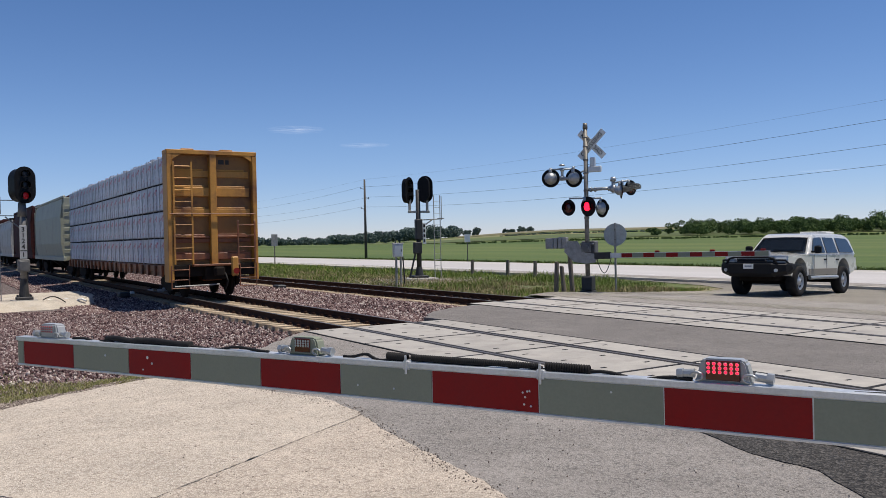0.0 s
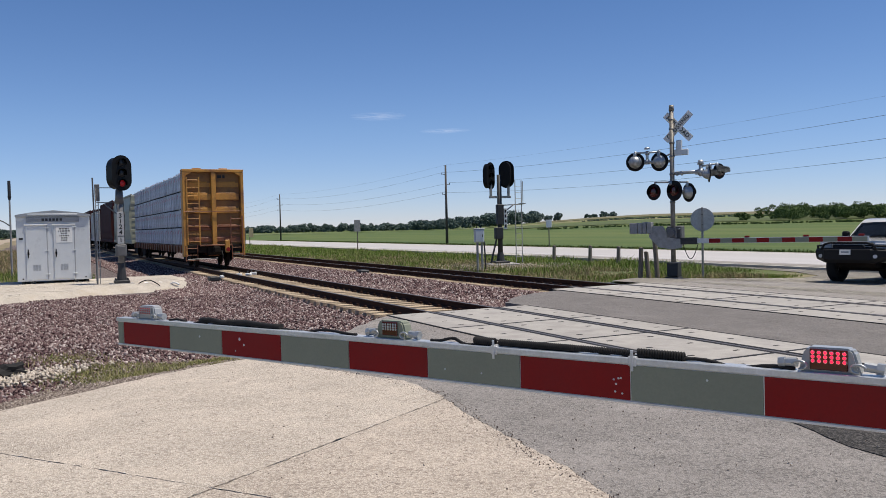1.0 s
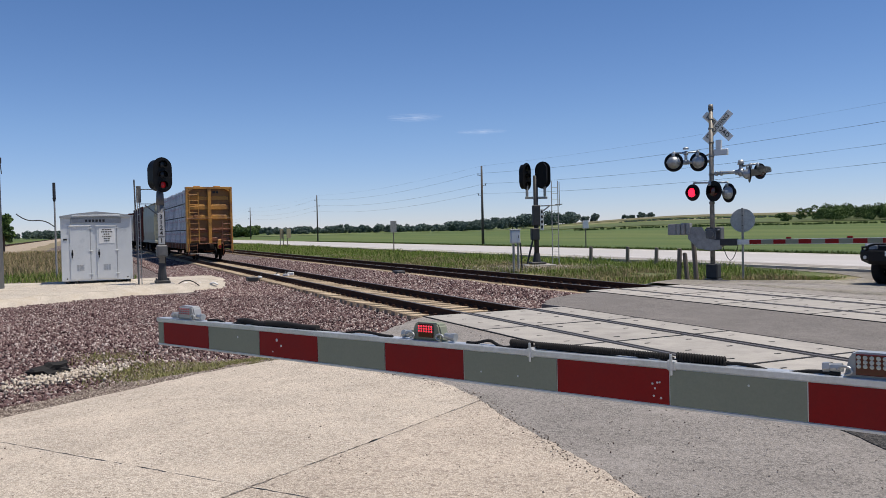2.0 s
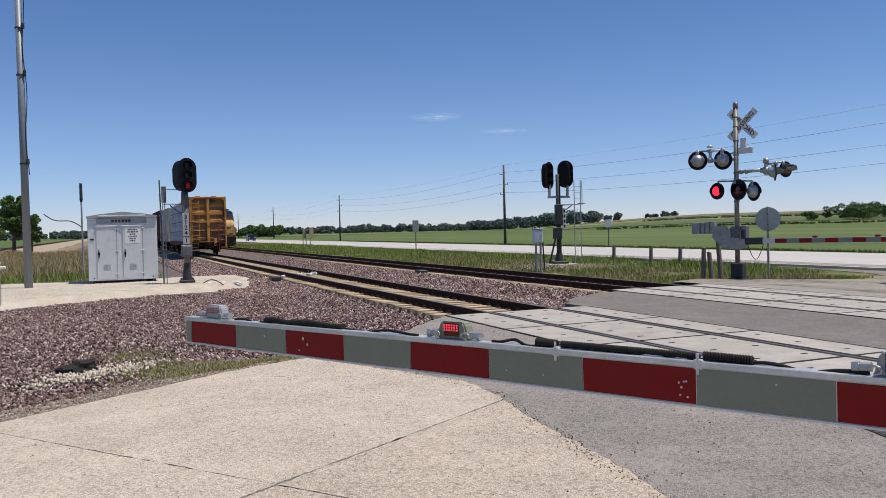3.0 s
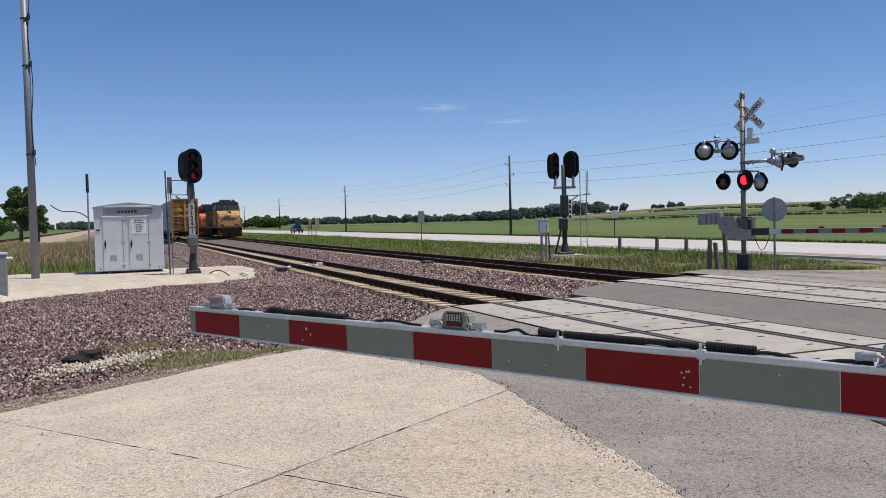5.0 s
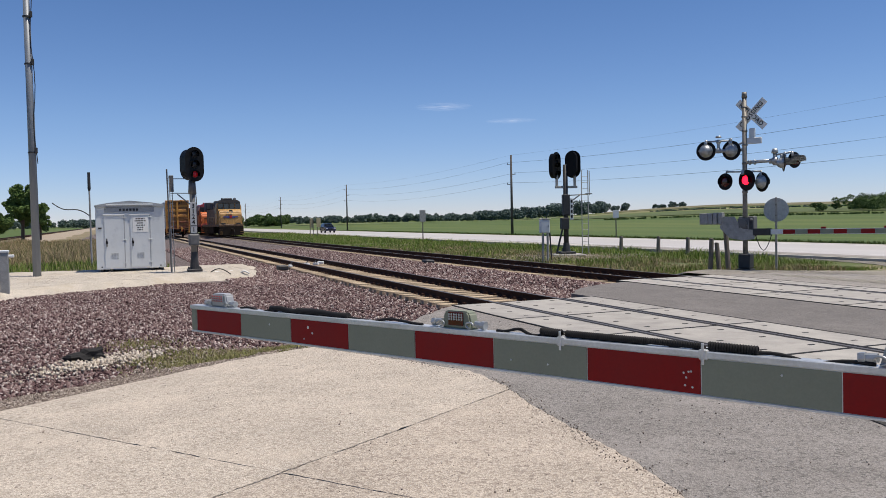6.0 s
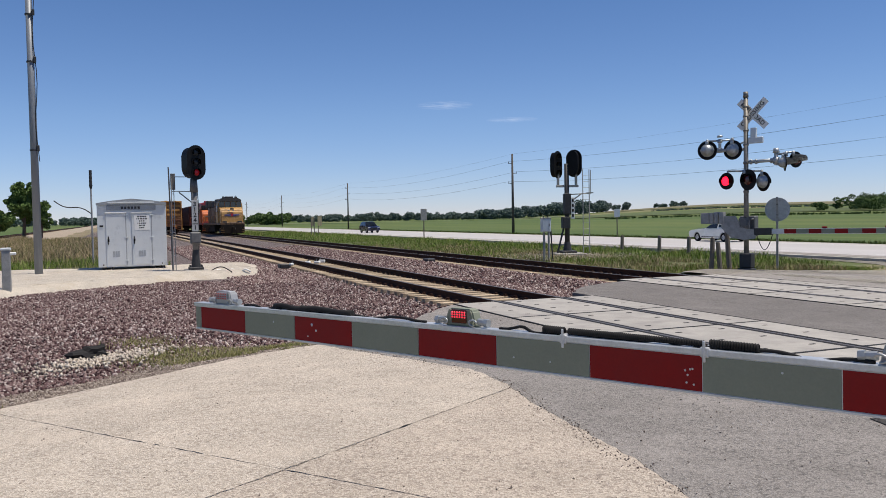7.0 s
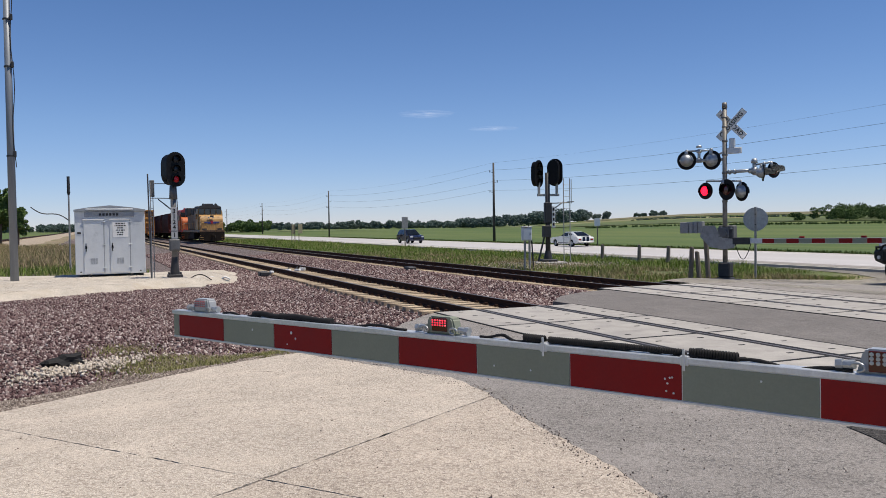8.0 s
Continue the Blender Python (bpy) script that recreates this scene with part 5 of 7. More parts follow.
def wrap_material():
    m, t, b = node_mat("white lumber wrap with printed marks")
    o = t.nodes.new("ShaderNodeObjectInfo")
    big, fine = texture(t, 1.5, 5), texture(t, 9, 4)
    c = mix(t, ramp(t, big, (0.3, 0.0), (0.7, 1.0)), (0.40, 0.42, 0.50), (0.58, 0.60, 0.67))
    c = mix(t, ramp(t, texture(t, 3.1, 6, stretch=(1, 1, 0.6)), (0.50, 0.0), (0.60, 0.6)), c, (0.22, 0.24, 0.30))
    c = mix(t, ramp(t, texture(t, 2.4, 7, stretch=(1, 1.3, 1.9)), (0.575, 0.0), (0.61, 0.8)), c, (0.42, 0.10, 0.14))
    c = mix(t, 1.0, c, ramp(t, o.outputs["Random"], (0.0, 0.88), (1.0, 1.06)), "MULTIPLY")
    t.links.new(c, b.inputs["Base Color"])
    b.inputs["Roughness"].default_value = 0.45
    bump(t, b, fine, 0.5, 0.02)
    return m


WRAP = wrap_material()


def wheel_truck(parent, y, x_half=0.72):
    """A two-axle truck: side frames, bolster, springs and four wheels."""
    e = new("wheel_truck")
    e.parent, e.matrix_basis = parent, pose(0, y, 0)
    bm = bmesh.new()
    for s in (-1, 1):
        prism(bm, [(-1.15, 0.38), (-0.75, 0.30), (-0.45, 0.2), (0.45, 0.2), (0.75, 0.30), (1.15, 0.38), (1.1, 0.58), (0.5, 0.75), (-0.5, 0.75), (-1.1, 0.58)], -0.06, 0.06, pose(s * 1.0, 0, 0) @ pose(0, 0, 0, 90, 0, 90))
    box(bm, -1.05, 1.05, -0.2, 0.2, 0.45, 0.75, 0.02)
    part("side_frame", bm, UNDER, e, "grimy truck frame")
    for yy in (-0.88, 0.88):
        bm = bmesh.new()
        tube(bm, (-0.75, yy, 0.45), (0.75, yy, 0.45), 0.09, 0.09, 10)
        for s in (-1, 1):
            lathe(bm, [(-0.08, 0.0), (-0.08, 0.40), (-0.05, 0.455), (0.03, 0.45), (0.05, 0.48), (0.065, 0.47), (0.065, 0.0)], (s * 0.77, yy, 0.455), (-s, 0, 0), 24)
        part("wheelset", bm, UNDER, e, "steel wheelset")
    return e


def coupler(parent, y, s):
    bm = bmesh.new()
    box(bm, -0.1, 0.1, min(y, y + s * 0.45), max(y, y + s * 0.45), 0.76, 0.98, 0.03)
    box(bm, -0.17, 0.15, min(y + s * 0.35, y + s * 0.62), max(y + s * 0.35, y + s * 0.62), 0.72, 1.03, 0.05)
    c = part("coupler", bm, UNDER, parent, "dark steel coupler")
    bm = bmesh.new()
    chain(bm, [(0.3, y + s * (0.05 + 0.3 * math.sin(f * 3.14)), 0.85 - 0.62 * f) for f in (i / 8 for i in range(9))], 0.03, 6)
    part("air_hose", bm, RUBBER, c, "hanging air hose")


def rungs(parent, x0, x1, y, zs, name="ladder", stiles=True, mat=None):
    bm = bmesh.new()
    for z in zs:
        tube(bm, (x0, y, z), (x1, y, z), 0.016, 0.016, 6)
    if stiles:
        for x in (x0, x1):
            box(bm, x - 0.03, x + 0.03, y - 0.015, y + 0.015, zs[0] - 0.15, zs[-1] + 0.15, 0.004)
    part(name, bm, mat or YELLOW, parent)


def lumber_car():
    """Centre-beam flat car with wrapped lumber. Local: y = 0 at its rear end plate, travel towards +y."""
    g = thing("lumber_car", pose(8.09, 27.2, 0), "yellow bulkhead flat rail car loaded with white-wrapped lumber", "rail car")
    L, W = 22.4, 1.5
    b = new("end_wall")
    b.parent = g
    tagged(b, "weathered yellow ribbed bulkhead")
    bm = bmesh.new()
    box(bm, -W + 0.1, W - 0.1, 0.26, 0.32, 1.05, 4.8, 0.01)
    part("plate", bm, PLATE_BROWN, b, "brown stained back plate")
    for x0, x1 in ((-W, -W + 0.17), (W - 0.15, W)):
        bm = bmesh.new()
        box(bm, x0, x1, 0.004, 0.596, 0.55, 4.735, 0.015)
        part("corner_post", bm, YELLOW, b)
    bm = bmesh.new()
    box(bm, -W, W, 0.0, 0.6, 4.74, 4.88, 0.012)
    part("header", bm, YELLOW, b)
    for x in (-0.75, 0.55):
        bm = bmesh.new()
        box(bm, x - 0.2, x + 0.2, 0.25, 0.5, 4.87, 4.95, 0.01)
        part("lift_lug", bm, YELLOW, b)
    for s in (-1, 1):
        bm = bmesh.new()
        prism(bm, [(s * 1.33, 4.74), (s * 1.02, 4.74), (s * 1.33, 4.55)], -0.05, -0.01, pose(0, 0, 0, 90))
        part("gusset", bm, YELLOW, b)
    bm = bmesh.new()
    box(bm, -0.10, 0.12, 0.02, 0.27, 1.1, 4.75, 0.012)
    part("centre_post", bm, YELLOW, b)
    for z0, z1, d in ((4.0, 4.22, 0.22), (3.36, 3.66, 0.14), (2.70, 2.95, 0.14), (1.98, 2.05, 0.12), (1.83, 1.97, 0.18), (1.26, 1.48, 0.14)):
        for x0, x1 in ((-W + 0.17, -0.10), (0.12, W - 0.22)):
            bm = bmesh.new()
            box(bm, x0, x1, d, 0.27, z0, z1, 0.012)
            box(bm, x0 + 0.05, x1 - 0.15, d + 0.02, 0.27, z1, z1 + 0.06, 0.01)
            part("rib", bm, YELLOW if z0 > 2.5 else RUST_BROWN, b)
    bm = bmesh.new()
    box(bm, 0.25, 0.45, 0.255, 0.262, 4.45, 4.6)
    box(bm, 0.5, 0.62, 0.255, 0.262, 4.45, 4.6)
    part("number_mark", bm, INK, b, "worn unreadable number marks")
    rungs(g, -1.28, -0.72, 0.02, [3.95, 4.35], stiles=False)
    rungs(g, -1.30, -0.72, -0.02, [1.28, 1.66, 2.05, 2.42, 2.8, 3.18, 3.56, 3.95, 4.33])
    rungs(g, 0.80, 1.38, -0.02, [1.25, 1.66, 2.05, 2.4], mat=RUST_BROWN)
    bm = bmesh.new()
    tube(bm, (-1.45, -0.05, 2.78), (1.4, -0.05, 2.78), 0.02, 0.02, 6)
    part("grab_rail", bm, RUST_BROWN, g)
    bm = bmesh.new()
    box(bm, -0.75, 0.8, -0.18, 0.3, 1.05, 1.12, 0.01)
    part("brake_step", bm, RUST_BROWN, g, "rusty brake step")
    bm = bmesh.new()
    box(bm, -1.4, 1.4, 0.05, 0.4, 0.72, 1.12, 0.02)
    box(bm, -0.35, 0.35, -0.1, 0.4, 0.6, 1.02, 0.03)
    part("end_sill", bm, UNDER, g, "grimy end sill")
    for s in (-1, 1):
        bm = bmesh.new()
        for z in (0.35, 0.62, 0.95):
            tube(bm, (s * 1.42, 0.0, z), (s * 0.85, 0.0, z), 0.018, 0.018, 6)
        for x in (1.42, 0.85):
            tube(bm, (s * x, 0, 0.33), (s * x, 0, 1.1), 0.018, 0.018, 6)
        part("stirrup", bm, RUST_BROWN, g)
    bm = bmesh.new()
    tube(bm, (-1.35, -0.12, 0.42), (0.1, -0.15, 0.44), 0.025, 0.025, 6)
    part("uncoupling_lever", bm, GALV_DULL, g)
    bm = bmesh.new()
    box(bm, 0.38, 0.6, -0.62, -0.5, 0.72, 1.35, 0.03)
    m = part("end_marker", bm, YELLOW, g, "end-of-train marker with red reflector")
    bm = bmesh.new()
    tube(bm, (0.52, -0.62, 0.88), (0.52, -0.645, 0.88), 0.10, 0.10, 14)
    part("reflector", bm, RED_FILM, m, "round red reflector")
    coupler(g, 0.0, -1)
    bm = bmesh.new()
    box(bm, -1.45, 1.45, 0.3, L, 0.88, 1.10, 0.015)
    box(bm, -0.3, 0.3, 0.3, L, 0.55, 0.9, 0.02)
    part("deck", bm, RUST_BROWN, g, "rusty side sill and deck")
    for i in range(22):
        bm = bmesh.new()
        box(bm, -1.53, -1.44, 0.9 + i, 1.15 + i, 0.72, 1.08, 0.015)
        part("strap_winch", bm, RUST_BROWN, g)
    bm = bmesh.new()
    box(bm, -0.15, 0.15, 0.6, L - 0.5, 1.1, 4.78)
    part("centre_beam", bm, YELLOW, g)
    bm = bmesh.new()
    for z0 in (1.14, 2.04, 2.94, 3.84):
        box(bm, 0.2, 1.46, 0.65, L - 0.6, z0, z0 + 0.86, 0.02)
    part("lumber_stack", bm, WRAP, g, "white-wrapped lumber stack on the far side")
    bundle = bmesh.new()
    box(bundle, -1.48, -0.2, 0.010, 0.868, 0.0, 0.845, 0.02)
    shape = mesh_of(bundle, "lumber_pack", WRAP)
    r = random.Random(12)
    for i in range(24):
        for j in range(4):
            ob = new("lumber_pack", shape)
            ob.parent = g
            ob.matrix_basis = pose(r.uniform(-0.015, 0.015), 0.65 + i * 0.88, 1.13 + j * 0.895 + r.uniform(0, 0.01), r.uniform(-0.3, 0.3), 0, r.uniform(-0.4, 0.4))
    for i in range(24):
        bm = bmesh.new()
        y = 1.05 + i * 0.88
        box(bm, -1.505, -1.49, y, y + 0.014, 1.1, 4.72)
        part("strap", bm, HUT_ROOF, g)
    for j in (1, 2, 3):
        bm = bmesh.new()
        box(bm, -1.485, -0.3, 0.68, L - 0.65, 1.082 + j * 0.895, 1.128 + j * 0.895)
        part("spacer", bm, UNDER, g, "dark timber spacer between tiers")
    bm = bmesh.new()
    for i in range(60):
        y = 0.7 + i * 0.35
        box(bm, r.uniform(-1.4, -1.2), -0.4, y, y + 0.2, 4.7, 4.74 + r.uniform(0, 0.06), 0.0)
    tagged(part("dunnage", bm, WRAP, g, "loose folded wrap on top"), kind="stuff")
    wheel_truck(g, 1.9)
    wheel_truck(g, L - 1.9)
    return g


def hopper_car(y0, L, mat, label, H=4.6, name="hopper_car"):
    """A covered hopper: bulging sides, sloped hoppers, ladders and roof walk."""
    g = thing(name, pose(8.09, y0, 0), label, "rail car")
    prof = [(-1.45, 1.15), (-1.58, 2.0), (-1.58, 3.6), (-1.46, H - 0.35), (1.46, H - 0.35), (1.58, 3.6), (1.58, 2.0), (1.45, 1.15)]
    bm = bmesh.new()
    prism(bm, prof[::-1], -L + 1.2, -1.2, pose(0, 0, 0, 90))
    part("body", bm, mat, g)
    bm = bmesh.new()
    prism(bm, [(-1.44, H - 0.35), (1.44, H - 0.35), (1.0, H - 0.1), (-1.0, H - 0.1)], -L + 1.0, -1.0, pose(0, 0, 0, 90))
    part("roof", bm, CAR_BROWN, g, "dark brown weathered roof")
    bm = bmesh.new()
    for y in (0.45, L - 0.6):
        box(bm, -1.5, 1.5, y, y + 0.15, 1.0, H - 0.3, 0.02)
    for s in (-1, 1):
        box(bm, s * 1.5 - 0.08, s * 1.5 + 0.08, 0.3, L - 0.3, 0.98, 1.22, 0.02)
        box(bm, s * 1.45 - 0.06, s * 1.45 + 0.06, 0.5, L - 0.5, H - 0.34, H - 0.2, 0.02)
    part("frame", bm, mat, g)
    for y in (L * 0.28, L * 0.5, L * 0.72):
        bm = bmesh.new()
        lathe(bm, [(0, 0.45), (0.75, 1.75)], (0, y, 0.42), (0, 0, 1), 4, 0, 1.0, math.pi / 4)
        part("hopper", bm, UNDER, g)
    for y in (0.4, L - 0.35):
        rungs(g, -1.52, -1.1, y, [1.2 + 0.42 * i for i in range(8)], mat=mat)
    bm = bmesh.new()
    box(bm, -0.4, 0.4, 0.6, L - 0.6, H - 0.05, H, 0.01)
    part("roof_walk", bm, DARK_STEEL, g)
    bm = bmesh.new()
    box(bm, -0.3, 0.3, 0.0, L, 0.6, 1.0, 0.02)
    part("centre_sill", bm, UNDER, g)
    wheel_truck(g, 1.9)
    wheel_truck(g, L - 1.9)
    coupler(g, 0.0, -1)
    return g


TRAIN = [lumber_car(),
         hopper_car(50.7, 15.5, HOPPER_GREY, "pale green-grey covered hopper rail car", 4.93),
         hopper_car(67.2, 16.5, CAR_BROWN, "dark brown covered hopper rail car", 5.1),
         hopper_car(84.7, 15.5, CAR_GREY, "light grey covered hopper rail car"),
         hopper_car(101.2, 16.5, CAR_BROWN, "dark brown covered hopper rail car", 5.1),
         hopper_car(118.7, 15.5, HOPPER_GREY, "pale green-grey covered hopper rail car")]


def locomotive(y0, front, roof, side, label, emblem):
    """Six-axle road locomotive. Local: nose at y = 0 facing -y."""
    g = thing("locomotive", pose(14.29, y0, 0), label, "locomotive")
    bm = bmesh.new()
    box(bm, -1.55, 1.55, 0.5, 21.5, 1.25, 1.55, 0.03)
    part("walkway", bm, side, g)
    bm = bmesh.new()
    prism(bm, [(-1.5, 0.25), (-1.2, 0.12), (1.2, 0.12), (1.5, 0.25), (1.5, 1.3), (-1.5, 1.3)], -0.6, -0.2, pose(0, 0, 0, 90), bevel=0.03)
    part("pilot", bm, UNDER, g, "dark pilot and plough")
    bm = bmesh.new()
    prism(bm, [(0.75, 1.3), (2.4, 1.3), (2.4, 3.55), (2.0, 3.52), (1.1, 3.30), (0.85, 3.05), (0.75, 2.6)][::-1], -1.42, 1.42, pose(0, 0, 0, 90, 0, 90), bevel=0.12)
    bmesh.ops.recalc_face_normals(bm, faces=list(bm.faces))
    nose = part("nose", bm, front, g, "wide sloping nose")
    bm = bmesh.new()
    box(bm, -0.34, 0.34, 0.735, 0.80, 1.55, 2.35, 0.03)
    part("nose_door", bm, front, nose)
    for s in (-1, 1):
        bm = bmesh.new()
        box(bm, s * 0.95 - 0.28, s * 0.95 + 0.28, 0.73, 0.752, 1.5, 1.75)
        part("step_stripe", bm, roof, nose, "dark lower band")
        bm = bmesh.new()
        for k in range(4):
            box(bm, s * 1.32 - 0.22, s * 1.32 + 0.22, 0.1 + 0.05 * k, 0.5, 0.3 + 0.27 * k, 0.34 + 0.27 * k)
        part("step", bm, front, g, "yellow edged steps")
    bm = bmesh.new()
    prism(bm, [(-1.58, 1.5), (1.58, 1.5), (1.58, 3.75), (1.35, 4.55), (0.9, 4.75), (-0.9, 4.75), (-1.35, 4.55), (-1.58, 3.75)], -4.8, -2.2, pose(0, 0, 0, 90), bevel=0.06)
    cab = part("cab", bm, front, g, "cab")
    bm = bmesh.new()
    prism(bm, [(-1.46, 4.3), (1.46, 4.3), (1.38, 4.57), (0.92, 4.79), (-0.92, 4.79), (-1.38, 4.57)], -5.0, -2.12, pose(0, 0, 0, 90), bevel=0.05)
    part("roof", bm, roof, cab, "grey cab roof")
    for x0, x1 in ((-1.42, -0.78), (-0.68, -0.05), (0.05, 0.68), (0.78, 1.42)):
        bm = bmesh.new()
        box(bm, x0, x1, 2.08, 2.17, 3.52, 4.26, 0.03)
        part("windscreen", bm, WINDOW, cab, "dark windscreen")
    for s in (-1, 1):
        bm = bmesh.new()
        box(bm, s * 1.6 - 0.015, s * 1.6 + 0.015, 2.8, 4.2, 3.0, 3.7, 0.01)
        part("side_window", bm, WINDOW, cab)
    bm = bmesh.new()
    box(bm, -0.95, 0.95, 4.8, 20.5, 1.55, 4.2, 0.1)
    part("hood", bm, side, g, "long engine hood")
    for s in (-1, 1):
        bm = bmesh.new()
        for k in range(14):
            box(bm, s * 0.96 - 0.02, s * 0.96 + 0.02, 5.4 + k * 1.05, 6.25 + k * 1.05, 1.8, 3.5, 0.01)
        part("hood_doors", bm, side, g)
    bm = bmesh.new()
    box(bm, -0.55, 0.55, 3.0, 4.3, 4.76, 5.0, 0.08)
    tube(bm, (-0.8, 2.8, 4.7), (-0.8, 2.8, 5.0), 0.18, 0.12, 12)
    tube(bm, (0.85, 3.4, 4.65), (0.85, 3.4, 5.15), 0.03, 0.02, 6)
    for u in (-0.12, 0.0, 0.12):
        tube(bm, (0.75 + u, 2.6, 4.85), (0.75 + u, 2.3, 4.88), 0.04, 0.09, 8)
    part("roof_antennas", bm, roof, g, "dark horns, antenna dome and cooler")
    bm = bmesh.new()
    for y, w, h in ((5.2, 1.35, 4.72), (8.0, 1.0, 4.5), (12.0, 1.05, 4.6), (16.0, 1.5, 4.75)):
        box(bm, -w, w, y, y + 2.6, 3.7, h, 0.08)
    part("roof_equipment", bm, roof, g, "roof housings and radiators")
    for s in (-1, 1):
        bm = bmesh.new()
        tube(bm, (s * 0.28 - 0.12, 0.74, 3.12), (s * 0.28 - 0.12, 0.68, 3.12), 0.1, 0.1, 12)
        part("headlight", bm, LENS_CLEAR, nose, "headlight")
        bm = bmesh.new()
        tube(bm, (s * 1.05, 0.5, 1.0), (s * 1.05, 0.44, 1.0), 0.1, 0.1, 12)
        part("ditch_light", bm, LENS_CLEAR, g, "round ditch light")
        bm = bmesh.new()
        chain(bm, [(s * 1.45, 0.35, 1.3), (s * 1.45, 0.35, 2.35), (s * 1.3, 0.4, 2.5), (s * 0.6, 0.4, 2.0), (s * 0.35, 0.35, 1.3)], 0.03, 6)
        part("handrail", bm, front, g)
        bm = bmesh.new()
        tube(bm, (s * 1.5, 5.0, 2.5), (s * 1.5, 20.8, 2.5), 0.03, 0.03, 6)
        for y in range(5, 22, 2):
            tube(bm, (s * 1.5, y, 1.5), (s * 1.5, y, 2.5), 0.025, 0.025, 6)
        part("side_rail", bm, front, g)
    bm = bmesh.new()
    box(bm, -0.95, 0.95, 0.715, 0.76, 2.46, 2.60, 0.01)
    box(bm, -0.55, 0.55, 0.715, 0.758, 2.36, 2.45, 0.01)
    part("emblem", bm, emblem, nose, "plain dark emblem bar")
    bm = bmesh.new()
    prism(bm, [(-0.16, 2.75), (-0.16, 2.45), (0, 2.3), (0.16, 2.45), (0.16, 2.75)], -0.75, -0.69, pose(0, 0, 0, 90))
    part("shield", bm, RED_MARK, nose, "small plain red shield")
    bm = bmesh.new()
    box(bm, -0.22, 0.22, 0.66, 0.74, 3.2, 3.42, 0.01)
    part("number_board", bm, INK, nose)
    coupler(g, 0.2, -1)
    bm = bmesh.new()
    box(bm, -1.4, 1.4, 8.2, 14.0, 0.3, 1.25, 0.1)
    part("fuel_tank", bm, UNDER, g)
    for y in (3.3, 5.2, 17.0, 18.9):
        wheel_truck(g, y)
    return g


locomotive(108.6, LOCO_YELLOW, LOCO_GREY, LOCO_SIDE, "yellow and grey freight locomotive standing on the far track", BLUE_MARK)
locomotive(132.0, LOCO_ORANGE, LOCO_RED, LOCO_RED, "orange and dark red freight locomotive behind the first", INK)
for i in range(4):
    c = hopper_car(155.0 + i * 17.5, 16.5, CAR_BROWN, "dark red-brown rail car behind the locomotives", 4.7, "box_car")
    c.matrix_basis = pose(14.29, 155.0 + i * 17.5, 0)


# ---- road vehicles ----
SILVER = surface("silver metallic car paint", (0.62, 0.615, 0.59), 0.3, 0.1, 0.05, 1.5, 200, 0.05, 0, (0.38, 0.36, 0.31), 0.25, coat=0.6)
WHITE_CAR = surface("white car paint", (0.78, 0.78, 0.75), 0.25, 0, 0.03, 1.5, 200, 0.03, 0, coat=0.6)
BLUE_CAR = surface("dark blue car paint", (0.012, 0.018, 0.055), 0.25, 0.3, 0.05, 1.5, 200, 0.05, 0, coat=0.6)
TAUPE = surface("taupe lower paint", (0.24, 0.21, 0.17), 0.5, 0.1, 0.1, 2, 60)
TYRE = surface("tyre rubber", (0.022, 0.021, 0.021), 0.85, 0, 0.2, 10, 60)
CHROME = surface("bright metal", (0.55, 0.55, 0.55), 0.45, 0.6, 0.05, 5, 60, 0.05, 0)
BUMPER = surface("black bumper steel", (0.010, 0.010, 0.011), 0.6, 0.0, 0.2, 5, 50)
matt(BUMPER, 0.25)
matt(TYRE)
LAMP_GLASS = glass("headlamp glass", (0.45, 0.46, 0.47), 0.1)
TAIL = glass("tail lamp glass", (0.25, 0.01, 0.01), 0.15)


def shell(bm, side, half, top_half=None, z_split=None, mi=0):
    """A body from its side view (x, z): the width narrows from half to top_half above z_split."""
    zs = [z for _, z in side]
    zt = max(zs)

    def width(z):
        if top_half is None or z <= z_split:
            return half
        return half + (top_half - half) * (z - z_split) / (zt - z_split)
    l = [bm.verts.new((x, width(z), z)) for x, z in side]
    r = [bm.verts.new((x, -width(z), z)) for x, z in side]
    n = len(side)
    fs = [bm.faces.new(l[::-1]), bm.faces.new(r)]
    for i in range(n):
        fs.append(bm.faces.new((l[i], l[(i + 1) % n], r[(i + 1) % n], r[i])))
    for f in fs:
        f.material_index = mi
    bmesh.ops.recalc_face_normals(bm, faces=fs)
    return fs


def arch(xc, zc, r, n=8):
    """Points of a wheel arch, from front to rear along the sill."""
    return [(xc + r * math.cos(a), zc + r * math.sin(a)) for a in (math.pi * i / n for i in range(n + 1))]


